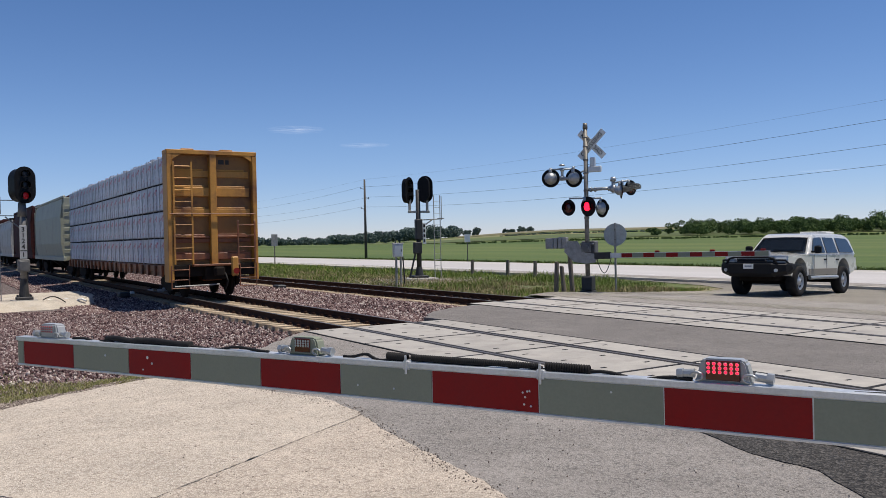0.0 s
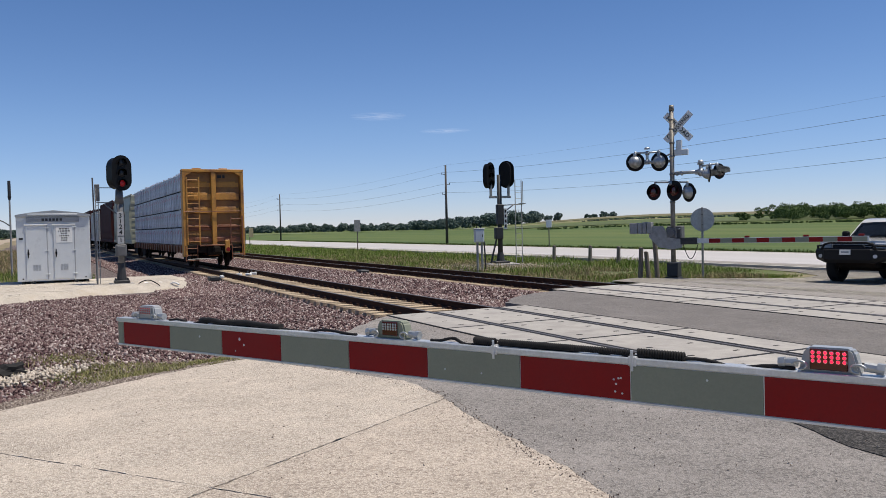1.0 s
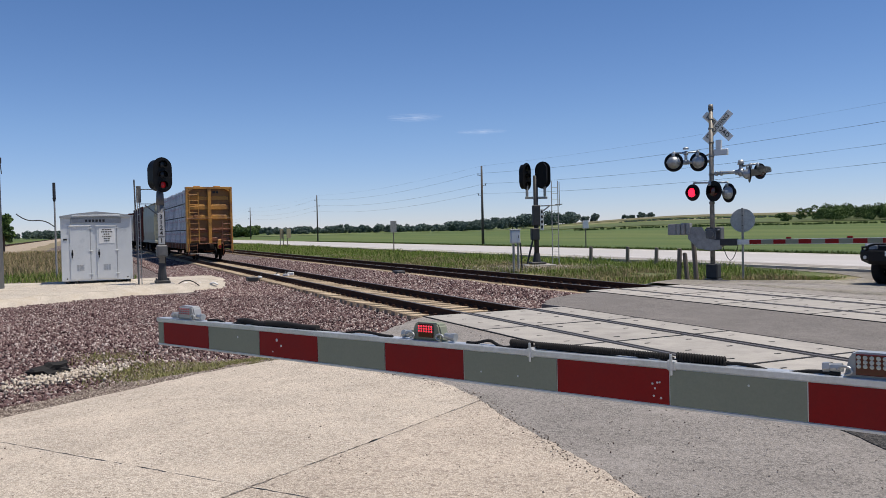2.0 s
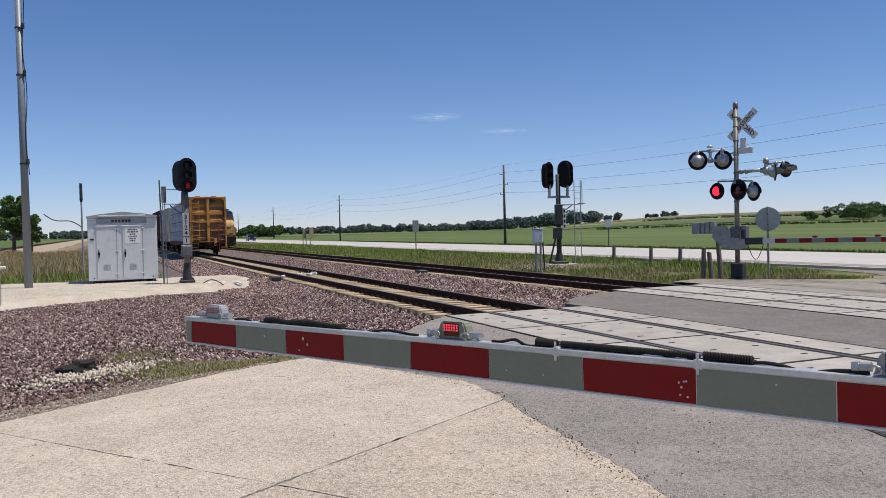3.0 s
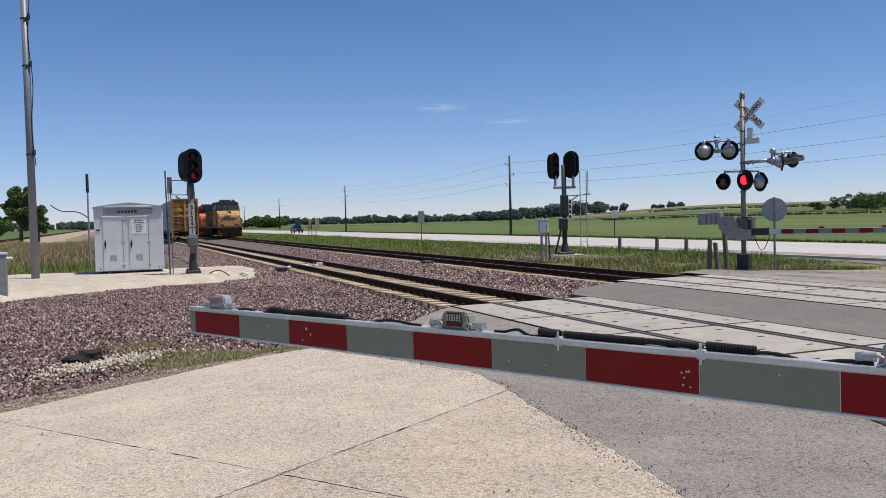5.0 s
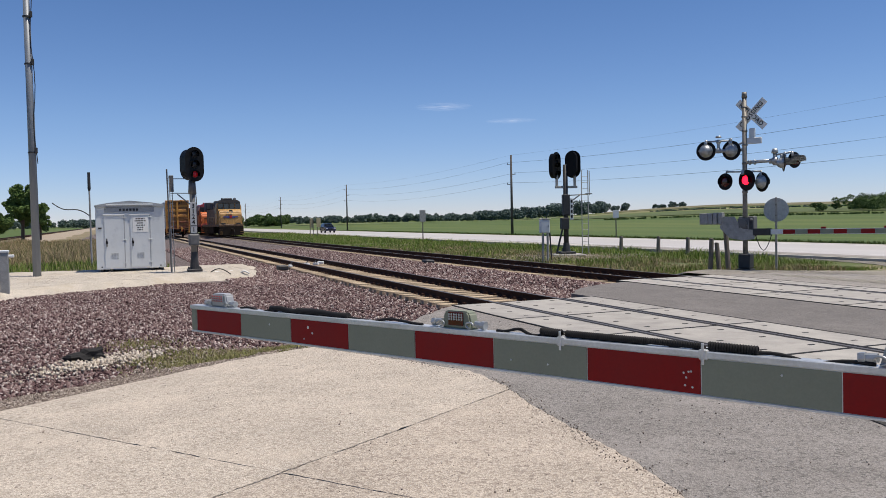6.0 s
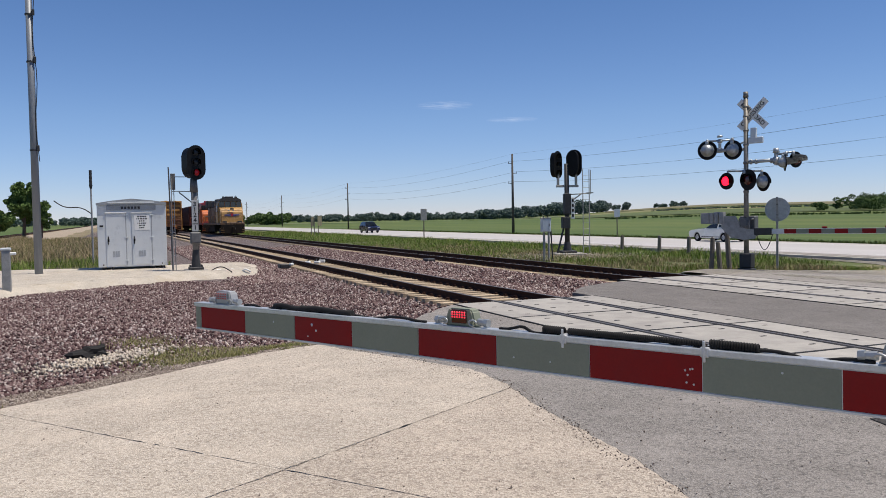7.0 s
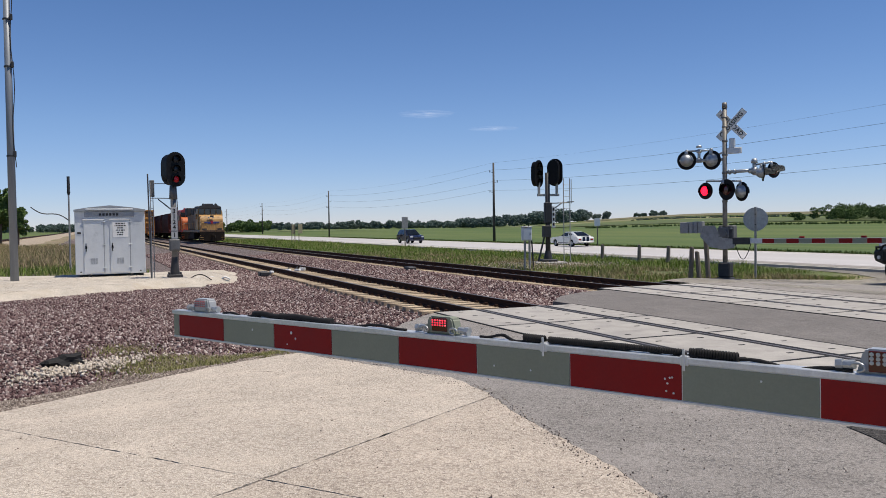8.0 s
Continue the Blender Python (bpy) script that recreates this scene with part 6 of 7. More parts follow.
def wheel(parent, x, y, r, w, side, hub=0.6):
    e = new("wheel")
    e.parent, e.matrix_basis = parent, pose(x, y, r)
    bm = bmesh.new()
    lathe(bm, [(-w / 2, r * hub), (-w / 2, r * 0.93), (-w / 2 + 0.03, r), (w / 2 - 0.03, r), (w / 2, r * 0.93), (w / 2, r * hub), (-w / 2, r * hub)], (0, 0, 0), (0, 1, 0), 28)
    part("tyre", bm, TYRE, e, "black tyre", True)
    bm = bmesh.new()
    lathe(bm, [(w * 0.25, r * hub), (w * 0.42, r * hub * 0.95), (w * 0.22, r * hub * 0.8), (w * 0.30, r * 0.2), (w * 0.42, r * 0.16), (w * 0.42, 0.0)], (0, 0, 0), (0, side, 0), 20)
    part("rim", bm, CHROME, e, "bright wheel rim", True)
    bm = bmesh.new()
    for k in range(6):
        a = k * math.pi / 3
        tube(bm, (r * 0.38 * math.cos(a), side * w * 0.2, r * 0.38 * math.sin(a)), (r * 0.38 * math.cos(a), side * w * 0.29, r * 0.38 * math.sin(a)), r * 0.09, r * 0.09, 8)
    part("vent_holes", bm, BLACK, e)
    return e


def pane(parent, pts, y, side, lean, name="side_window"):
    """A side window: outline in (x, z), lying on the body side."""
    bm = bmesh.new()
    z0 = min(z for _, z in pts)
    a = [bm.verts.new((x, side * (y - lean * (z - z0)), z)) for x, z in pts]
    b = [bm.verts.new((x, side * (y - lean * (z - z0) - 0.03), z)) for x, z in pts]
    n = len(pts)
    bm.faces.new(a)
    bm.faces.new(b[::-1])
    for i in range(n):
        bm.faces.new((a[i], b[i], b[(i + 1) % n], a[(i + 1) % n]))
    bmesh.ops.recalc_face_normals(bm, faces=list(bm.faces))
    return part(name, bm, WINDOW, parent, "dark window")


def suv():
    """Large silver off-roader, x ahead."""
    g = thing("car", pose(24.05, 16.80, -0.248, 0, -1.8, 192), "silver off-road wagon with black winch bumper waiting at the crossing", "car")
    body_side = [(2.62, 1.24), (2.66, 1.0), (2.6, 0.74)] + arch(1.78, 0.62, 0.56)[0:] + [(1.15, 0.64), (-1.1, 0.64)] + arch(-1.7, 0.62, 0.56) + [(-2.5, 0.70), (-2.86, 0.76), (-2.9, 0.98), (-2.86, 1.28), (0.98, 1.30), (1.3, 1.29), (2.35, 1.2)]
    bm = bmesh.new()
    shell(bm, body_side, 0.99)
    bmesh.ops.bevel(bm, geom=[e for e in bm.edges if abs(e.verts[0].co.y - e.verts[1].co.y) < 0.01 and e.calc_length() > 0.3], offset=0.085, segments=4, affect="EDGES")
    body = part("body", bm, SILVER, g, "dusty silver body")
    bm = bmesh.new()
    shell(bm, [(1.10, 1.27), (0.50, 1.84), (0.36, 1.92), (0.1, 1.965), (-1.2, 1.985), (-2.2, 1.965), (-2.58, 1.89), (-2.70, 1.80), (-2.86, 1.27)], 0.975, 0.76, 1.27)
    bmesh.ops.bevel(bm, geom=[e for e in bm.edges if abs(e.verts[0].co.y - e.verts[1].co.y) < 0.35 and e.calc_length() > 0.1], offset=0.05, segments=3, affect="EDGES")
    top = part("cabin", bm, SILVER, g, "silver roof and pillars")
    lean = 0.33
    for s in (-1, 1):
        pane(top, [(0.84, 1.34), (0.44, 1.76), (0.34, 1.82), (-0.20, 1.84), (-0.20, 1.34)], 0.982, s, lean)
        pane(top, [(-0.34, 1.34), (-0.34, 1.84), (-1.18, 1.84), (-1.24, 1.34)], 0.982, s, lean)
        pane(top, [(-1.40, 1.36), (-1.36, 1.84), (-2.28, 1.83), (-2.40, 1.78), (-2.62, 1.40), (-2.56, 1.36)], 0.982, s, lean)
    # curved windscreen between the pillars
    bm = bmesh.new()
    grid = []
    for i in range(6):
        f = i / 5
        row = []
        for k in range(11):
            u = k / 5 - 1
            row.append(bm.verts.new((1.075 - 0.545 * f + 0.035 * (1 - u * u) + 0.004, u * (0.86 - 0.14 * f), 1.345 + 0.475 * f + 0.02 * (1 - u * u))))
        grid.append(row)
    for a, b in zip(grid, grid[1:]):
        for k in range(10):
            bm.faces.new((a[k], a[k + 1], b[k + 1], b[k])).smooth = True
    bmesh.ops.solidify(bm, geom=list(bm.faces), thickness=0.02)
    screen = part("windscreen", bm, WINDOW, top, "dark curved windscreen")
    for y in (-0.35, 0.3):
        bm = bmesh.new()
        tube(bm, (1.14, y, 1.36), (1.06, y + 0.42, 1.42), 0.012, 0.008, 6)
        part("wiper", bm, BLACK, screen)
    # crowned bonnet with a raised middle
    bm = bmesh.new()
    grid = []
    for i in range(9):
        f = i / 8
        row = []
        for k in range(13):
            u = k / 6 - 1
            z = 1.325 - 0.075 * f ** 2 - 0.07 * u ** 4 + (0.025 if abs(u) < 0.45 else 0.0) - (0.05 if f > 0.95 else 0)
            row.append(bm.verts.new((1.0 + 1.6 * f, u * (0.93 - 0.05 * f), z)))
        grid.append(row)
    for a, b in zip(grid, grid[1:]):
        for k in range(12):
            bm.faces.new((a[k], b[k], b[k + 1], a[k + 1])).smooth = True
    bmesh.ops.solidify(bm, geom=list(bm.faces), thickness=0.05)
    part("bonnet", bm, SILVER, body, "silver bonnet with a raised middle")
    bm = bmesh.new()
    box(bm, 2.2, 2.3, -0.06, 0.22, 1.30, 1.335, 0.01)
    part("bonnet_scoop", bm, RED_MARK, body, "small red object on the bonnet")
    bm = bmesh.new()
    box(bm, 2.62, 2.70, -0.58, 0.58, 0.88, 1.2, 0.02)
    grille = part("grille", bm, BUMPER, body, "dark grille")
    for i in range(4):
        bm = bmesh.new()
        box(bm, 2.69, 2.72, -0.55, 0.55, 0.92 + i * 0.07, 0.95 + i * 0.07, 0.005)
        part("bar", bm, CHROME, grille)
    for s in (-1, 1):
        bm = bmesh.new()
        box(bm, 2.52, 2.69, s * 0.78 - 0.17, s * 0.78 + 0.17, 0.95, 1.18, 0.03)
        part("headlight", bm, LAMP_GLASS, body, "square headlight")
        bm = bmesh.new()
        box(bm, 0.66, 0.82, s * 1.12 - 0.11, s * 1.12 + 0.11, 1.32, 1.56, 0.04)
        m = part("mirror", bm, BLACK, g, "black door mirror")
        bm = bmesh.new()
        box(bm, 0.78, 0.84, s * 0.97 - 0.06, s * 0.97 + 0.1, 1.34, 1.4, 0.01)
        part("stalk", bm, BLACK, m)
        for x in (-0.12, -1.12):
            bm = bmesh.new()
            box(bm, x - 0.12, x + 0.08, s * 1.0 - 0.02, s * 1.0 + 0.02, 1.1, 1.15, 0.01)
            part("door_handle", bm, BLACK, body)
        for x in (0.72, -0.27, -1.3):
            bm = bmesh.new()
            box(bm, x - 0.008, x + 0.008, s * 0.992 - 0.004, s * 0.992 + 0.004, 0.6, 1.28)
            part("door_gap", bm, BLACK, body)
        bm = bmesh.new()
        tube(bm, (-1.05, s * 1.02, 0.56), (1.15, s * 1.02, 0.56), 0.06, 0.06, 8)
        part("running_board", bm, GALV, g, "running board")
        for x in (1.78, -1.7):
            wheel(g, x, s * 0.87, 0.46, 0.30, s)
        bm = bmesh.new()
        box(bm, -1.08, 1.14, s * 1.0 - 0.012, s * 1.0 + 0.008, 0.65, 0.84, 0.006)
        part("lower_panel", bm, TAUPE, body, "dusty taupe lower panel")
    bm = bmesh.new()
    rings = []
    for y, x0, x1, z0, z1 in ((-1.10, 2.35, 2.62, 0.84, 0.98), (-1.02, 2.45, 2.84, 0.70, 1.02), (-0.66, 2.55, 3.06, 0.60, 1.04), (0.66, 2.55, 3.06, 0.60, 1.04), (1.02, 2.45, 2.84, 0.70, 1.02), (1.10, 2.35, 2.62, 0.84, 0.98)):
        rings.append([bm.verts.new(p) for p in ((x0, y, z0), (x1 - 0.08, y, z0), (x1, y, z0 + 0.1), (x1, y, z1 - 0.06), (x1 - 0.06, y, z1), (x0, y, z1))])
    for a, b in zip(rings, rings[1:]):
        for k in range(6):
            bm.faces.new((a[k], a[(k + 1) % 6], b[(k + 1) % 6], b[k]))
    bm.faces.new(rings[0])
    bm.faces.new(rings[-1][::-1])
    bmesh.ops.recalc_face_normals(bm, faces=list(bm.faces))
    bumper = part("bumper", bm, BUMPER, g, "black steel winch bumper")
    bm = bmesh.new()
    chain(bm, [(2.95, -0.80, 0.98), (2.96, -0.70, 1.14), (2.96, -0.52, 1.19), (2.96, 0.52, 1.19), (2.96, 0.70, 1.14), (2.95, 0.80, 0.98)], 0.035, 8)
    for s in (-1, 1):
        chain(bm, [(2.96, s * 0.72, 1.1), (2.8, s * 0.98, 1.10), (2.66, s * 1.04, 0.98)], 0.03, 8)
    part("guard_hoop", bm, BUMPER, bumper, "black tube guard", True)
    bm = bmesh.new()
    box(bm, 2.82, 3.0, -0.45, 0.45, 1.0, 1.12, 0.04)
    part("winch", bm, BUMPER, bumper)
    bm = bmesh.new()
    box(bm, 3.062, 3.075, -0.20, 0.12, 0.84, 0.99, 0.004)
    plate = part("number_plate", bm, WHITE_PAINT, bumper, "pale number plate with a plain bar")
    bm = bmesh.new()
    box(bm, 3.075, 3.079, -0.15, 0.07, 0.89, 0.94)
    part("mark", bm, HUT_ROOF, plate)
    for s in (-1, 1):
        bm = bmesh.new()
        tube(bm, (2.98, s * 0.78, 0.80), (3.03, s * 0.79, 0.80), 0.05, 0.055, 12)
        part("fog_lamp", bm, CHROME, bumper, "small round fog lamp")
    bm = bmesh.new()
    box(bm, -2.6, -1.9, -0.55, 0.35, 2.02, 2.08, 0.02)
    for y in (-0.5, 0.3):
        box(bm, -2.5, -2.0, y, y + 0.03, 1.95, 2.03)
    part("roof_rack", bm, WHITE_PAINT, g, "white load on the roof rack")
    bm = bmesh.new()
    box(bm, -2.6, 2.5, -0.6, 0.6, 0.46, 0.7, 0.03)
    tube(bm, (1.78, -0.8, 0.43), (1.78, 0.8, 0.43), 0.08, 0.08, 8)
    tube(bm, (-1.7, -0.8, 0.43), (-1.7, 0.8, 0.43), 0.08, 0.08, 8)
    part("chassis", bm, UNDER, g)
    return g


suv()


def coupe():
    """White vintage fastback with dark stripes."""
    g = thing("car", pose(39.5, 38.0, -0.30, 0, 0, 90), "white vintage fastback coupe with dark stripes on the highway", "car")
    bm = bmesh.new()
    shell(bm, [(2.25, 0.66), (2.3, 0.5), (2.2, 0.28)] + arch(1.42, 0.3, 0.36) + [(0.9, 0.22), (-0.85, 0.22)] + arch(-1.3, 0.3, 0.36) + [(-2.0, 0.3), (-2.25, 0.42), (-2.3, 0.72), (-2.2, 0.86), (-1.3, 0.9), (0.8, 0.88), (2.1, 0.80)], 0.86)
    bmesh.ops.bevel(bm, geom=[e for e in bm.edges if abs(e.verts[0].co.y - e.verts[1].co.y) < 0.01 and e.calc_length() > 0.25], offset=0.05, segments=2, affect="EDGES")
    body = part("body", bm, WHITE_CAR, g, "white body")
    bm = bmesh.new()
    shell(bm, [(0.75, 0.86), (0.1, 1.24), (-0.15, 1.31), (-0.75, 1.31), (-1.2, 1.22), (-2.1, 0.86)], 0.80, 0.56, 0.86)
    bmesh.ops.bevel(bm, geom=[e for e in bm.edges if e.calc_length() > 0.3], offset=0.035, segments=2, affect="EDGES")
    top = part("cabin", bm, WHITE_CAR, g, "white fastback roof")
    for s in (-1, 1):
        pane(top, [(0.52, 0.93), (0.08, 1.2), (-0.55, 1.24), (-0.6, 0.93)], 0.80, s, 0.52)
        pane(top, [(-0.75, 1.0), (-0.72, 1.2), (-1.05, 1.15), (-1.25, 1.0)], 0.775, s, 0.52)
        bm = bmesh.new()
        box(bm, -0.9, 0.95, s * 0.863 - 0.003, s * 0.863 + 0.003, 0.30, 0.36)
        part("side_stripe", bm, BLUE_CAR, body, "dark side stripe")
        bm = bmesh.new()
        box(bm, -2.33, -2.28, s * 0.6 - 0.12, s * 0.6 + 0.12, 0.56, 0.7, 0.01)
        part("tail_lamp", bm, TAIL, body)
        for x in (1.42, -1.3):
            wheel(g, x, s * 0.74, 0.31, 0.2, s)
    bm = bmesh.new()
    vs = [bm.verts.new(p) for p in ((-1.12, 0.5, 1.275), (-1.12, -0.5, 1.275), (-1.95, -0.62, 0.945), (-1.95, 0.62, 0.945))]
    bmesh.ops.solidify(bm, geom=[bm.faces.new(vs)], thickness=0.02)
    part("rear_window", bm, WINDOW, top, "dark rear window")
    bm = bmesh.new()
    vs = [bm.verts.new(p) for p in ((0.78, 0.66, 0.90), (0.78, -0.66, 0.90), (0.16, -0.52, 1.26), (0.16, 0.52, 1.26))]
    bmesh.ops.solidify(bm, geom=[bm.faces.new(vs)], thickness=-0.02)
    part("windscreen", bm, WINDOW, top)
    for y in (-0.2, 0.2):
        bm = bmesh.new()
        box(bm, -2.315, -2.30, y - 0.13, y + 0.13, 0.45, 0.86)
        box(bm, -2.27, -2.0, y - 0.13, y + 0.13, 0.862, 0.885)
        box(bm, 0.85, 2.0, y - 0.13, y + 0.13, 0.868, 0.886)
        part("stripe", bm, BLUE_CAR, body, "dark racing stripe")
    bm = bmesh.new()
    box(bm, -2.4, -2.3, -0.8, 0.8, 0.36, 0.46, 0.02)
    part("bumper", bm, CHROME, g, "bright rear bumper")
    return g


def hatch():
    """Small dark blue wagon."""
    g = thing("car", pose(34.0, 200, -0.30, 0, 0, -90), "dark blue compact wagon approaching on the highway", "car")
    bm = bmesh.new()
    shell(bm, [(2.2, 0.8), (2.25, 0.55), (2.15, 0.32)] + arch(1.35, 0.33, 0.38) + [(0.8, 0.28), (-0.8, 0.28)] + arch(-1.3, 0.33, 0.38) + [(-2.0, 0.34), (-2.2, 0.6), (-2.15, 0.98), (0.95, 1.0), (2.0, 0.92)], 0.9)
    bmesh.ops.bevel(bm, geom=[e for e in bm.edges if abs(e.verts[0].co.y - e.verts[1].co.y) < 0.01 and e.calc_length() > 0.25], offset=0.06, segments=2, affect="EDGES")
    body = part("body", bm, BLUE_CAR, g, "dark blue body")
    bm = bmesh.new()
    shell(bm, [(1.1, 0.97), (0.3, 1.52), (0.0, 1.6), (-1.5, 1.6), (-1.85, 1.5), (-2.1, 0.97)], 0.86, 0.62, 0.97)
    bmesh.ops.bevel(bm, geom=[e for e in bm.edges if e.calc_length() > 0.3], offset=0.05, segments=2, affect="EDGES")
    top = part("cabin", bm, BLUE_CAR, g)
    for s in (-1, 1):
        pane(top, [(0.8, 1.03), (0.25, 1.45), (-0.5, 1.5), (-0.5, 1.03)], 0.87, s, 0.38)
        pane(top, [(-0.6, 1.03), (-0.6, 1.5), (-1.6, 1.48), (-1.8, 1.08)], 0.87, s, 0.38)
        bm = bmesh.new()
        box(bm, 2.1, 2.26, s * 0.68 - 0.16, s * 0.68 + 0.16, 0.68, 0.84, 0.03)
        part("headlight", bm, LAMP_GLASS, body)
        for x in (1.35, -1.3):
            wheel(g, x, s * 0.78, 0.34, 0.21, s)
    bm = bmesh.new()
    vs = [bm.verts.new(p) for p in ((1.1, 0.74, 1.02), (1.1, -0.74, 1.02), (0.36, -0.6, 1.53), (0.36, 0.6, 1.53))]
    bmesh.ops.solidify(bm, geom=[bm.faces.new(vs)], thickness=-0.02)
    part("windscreen", bm, WINDOW, top)
    bm = bmesh.new()
    box(bm, 2.22, 2.28, -0.45, 0.45, 0.45, 0.7, 0.02)
    part("grille", bm, BUMPER, body)
    return g


WHITE_COUPE, BLUE_HATCH = coupe(), hatch()


# ---- stones, grass and trees ----
rng = np.random.default_rng(7)
GRAVEL = island("fine grey gravel", (0.07, 0.052, 0.046), (0.16, 0.128, 0.11), (0.25, 0.208, 0.178), (0.42, 0.37, 0.32))
PALE_STONE = island("pale limestone lumps", (0.32, 0.27, 0.22), (0.46, 0.40, 0.33), (0.60, 0.54, 0.47))
PAD_STONE = island("loose pad limestone", (0.44, 0.39, 0.32), (0.54, 0.48, 0.41), (0.62, 0.57, 0.50))
GRASS = island("green grass blades", (0.06, 0.11, 0.018), (0.12, 0.19, 0.035), (0.17, 0.24, 0.05), (0.23, 0.28, 0.08), (0.40, 0.34, 0.17))
FAR_GRASS = island("dark rough roadside grass", (0.035, 0.062, 0.012), (0.060, 0.098, 0.020), (0.095, 0.135, 0.032), (0.16, 0.16, 0.06))
WEED = island("low yellow-green weeds", (0.12, 0.14, 0.04), (0.20, 0.21, 0.07), (0.28, 0.26, 0.11), (0.34, 0.28, 0.16))
STRAW = island("dry straw blades", (0.33, 0.25, 0.15), (0.42, 0.33, 0.20), (0.22, 0.19, 0.09), (0.13, 0.16, 0.05))


def edge_y(x):
    """Where the apron's far edge runs."""
    return np.interp(x, [-6.0, -1.04, -0.03, 1.32, 2.3, 2.64, 4.0, 5.09, 6.2, 6.4], [5.1, 8.94, 9.72, 10.76, 11.3, 11.4, 12.6, 13.9, 15.2, 15.6])


def scatter(n, x0, x1, y0, y1, power=1.0):
    x = rng.uniform(x0, x1, n)
    y = y0 + (y1 - y0) * rng.uniform(0, 1, n) ** power
    return x, y


def build_stones():
    # ballast near the eye, then thinning out
    x, y = scatter(90000, -3.6, 6.9, 9.0, 31.0, 1.25)
    keep = (y > edge_y(x) + np.where(x > 3.4, 0.12, 1.5 + 0.6 * wobble(x, y, 1.1) + 1.5 * np.exp(-((x - 1.1) / 1.0) ** 2))) & (pad_inside(x, y) < rng.exponential(0.4, len(x)))
    x, y = x[keep], y[keep]
    s = rng.uniform(0.018, 0.042, len(x))
    tagged(stones("ballast_stones", x, y, bed_height(x, y) + s * 0.35, s, STONE, rng), "broken purple-grey ballast stones", "stones", kind="stuff")
    x, y = scatter(30000, 4.0, 7.0, 28.0, 75.0, 1.3)
    s = rng.uniform(0.035, 0.06, len(x))
    tagged(stones("ballast_stones", x, y, bed_height(x, y) + s * 0.35, s, STONE, rng), "broken ballast stones beside the near track", "stones", kind="stuff")
    x, y = scatter(34000, 9.3, 12.9, 16.2, 62.0, 1.4)
    keep = y > np.interp(x, [9.3, 10.58, 11.58, 12.9], [16.3, 17.6, 18.2, 18.6])
    x, y = x[keep], y[keep]
    s = rng.uniform(0.025, 0.055, len(x))
    tagged(stones("ballast_stones", x, y, bed_height(x, y) + s * 0.35, s, STONE, rng), "broken ballast stones between the tracks", "stones", kind="stuff")
    x, y = scatter(16000, 6.85, 9.35, 15.5, 50.0, 1.3)
    s = rng.uniform(0.018, 0.034, len(x))
    tagged(stones("ballast_stones", x, y, np.full(len(x), -0.275), s, STONE, rng), "ballast stones among the ties", "stones", kind="stuff")
    x, y = scatter(9000, 15.3, 19.4, 19.2, 60.0, 1.4)
    s = rng.uniform(0.03, 0.055, len(x))
    tagged(stones("ballast_stones", x, y, bed_height(x, y) + s * 0.4, s, STONE, rng), "ballast stones on the far shoulder", "stones", kind="stuff")
    # fine gravel along the apron, pale lumps, pad stones
    x = rng.uniform(-4.5, 3.6, 42000)
    y = edge_y(x) + rng.uniform(0, 1, 42000) ** 1.2 * (2.6 + 0.9 * np.exp(-((x - 1.2) / 1.0) ** 2))
    s = rng.uniform(0.010, 0.024, len(x))
    tagged(stones("gravel", x, y, gravel_height(x, y) + s * 0.4, s, GRAVEL, rng), "fine grey gravel along the apron edge", "gravel", kind="stuff")
    x, y = rng.normal(-0.2, 0.55, 800), rng.normal(13.75, 0.30, 800)
    y += (x + 0.35) * 0.45
    s = rng.uniform(0.010, 0.038, 800)
    tagged(stones("limestone_lumps", x, y, bed_height(x, y) + 0.04 + s * 0.5, s, PALE_STONE, rng), "pale broken limestone lumps in the ballast", "stones", kind="stuff")
    x, y = scatter(5000, -4.5, 5.5, 27, 37)
    keep = pad_inside(x, y) > -0.2
    x, y = x[keep], y[keep]
    s = rng.uniform(0.008, 0.022, len(x))
    tagged(stones("pad_stones", x, y, pad_height(x, y) + s * 0.2, s, PAD_STONE, rng), "loose stones on the limestone pad", "stones", kind="stuff")
    x, y = scatter(2600, 17.2, 22.4, 19.3, 24.5)
    x2, y2 = rng.normal(21.3, 1.6, 2600), rng.normal(36.2, 1.6, 2600)
    x, y = np.concatenate([x, x2]), np.concatenate([y, y2])
    keep = (y > 21.6 - (x - 17) * 0.28)
    x, y = x[keep], y[keep]
    s = rng.uniform(0.012, 0.035, len(x))
    tagged(stones("verge_stones", x, y, np.where(y > 30, -0.30, verge_height(x, y) + 0.02), s, PALE_STONE, rng), "pale stones around the signal bases", "stones", kind="stuff")


def build_pebbles():
    """Loose grit on the apron and the asphalt, thickest along the joint between them."""
    x, y = rng.uniform(-2.5, 6.2, 1500), rng.uniform(3.0, 13.0, 1500)
    keep = y < edge_y(x) - 0.05
    x, y = x[keep], y[keep]
    t = rng.uniform(0, 1, 900)
    ex = np.interp(t * 10.4 + 1.0, [1.0, 4.3, 5.11, 6.37, 7.8, 8.75, 9.85, 11.4], [3.1, 3.28, 3.34, 3.53, 3.79, 3.66, 3.29, 2.64])
    x, y = np.concatenate([x, ex + rng.normal(0.03, 0.06, 900)]), np.concatenate([y, t * 10.4 + 1.0])
    s = rng.uniform(0.003, 0.010, len(x))
    tagged(stones("grit", x, y, np.full(len(x), -0.004), s, GRAVEL, rng), "loose grit on the worn paving", "gravel", kind="stuff")


def gravel_height(x, y):
    d = np.clip((y - edge_y(x)) / 2.6, 0, 1)
    return -0.05 * (1 - d) + (bed_height(x, y) + 0.02) * d


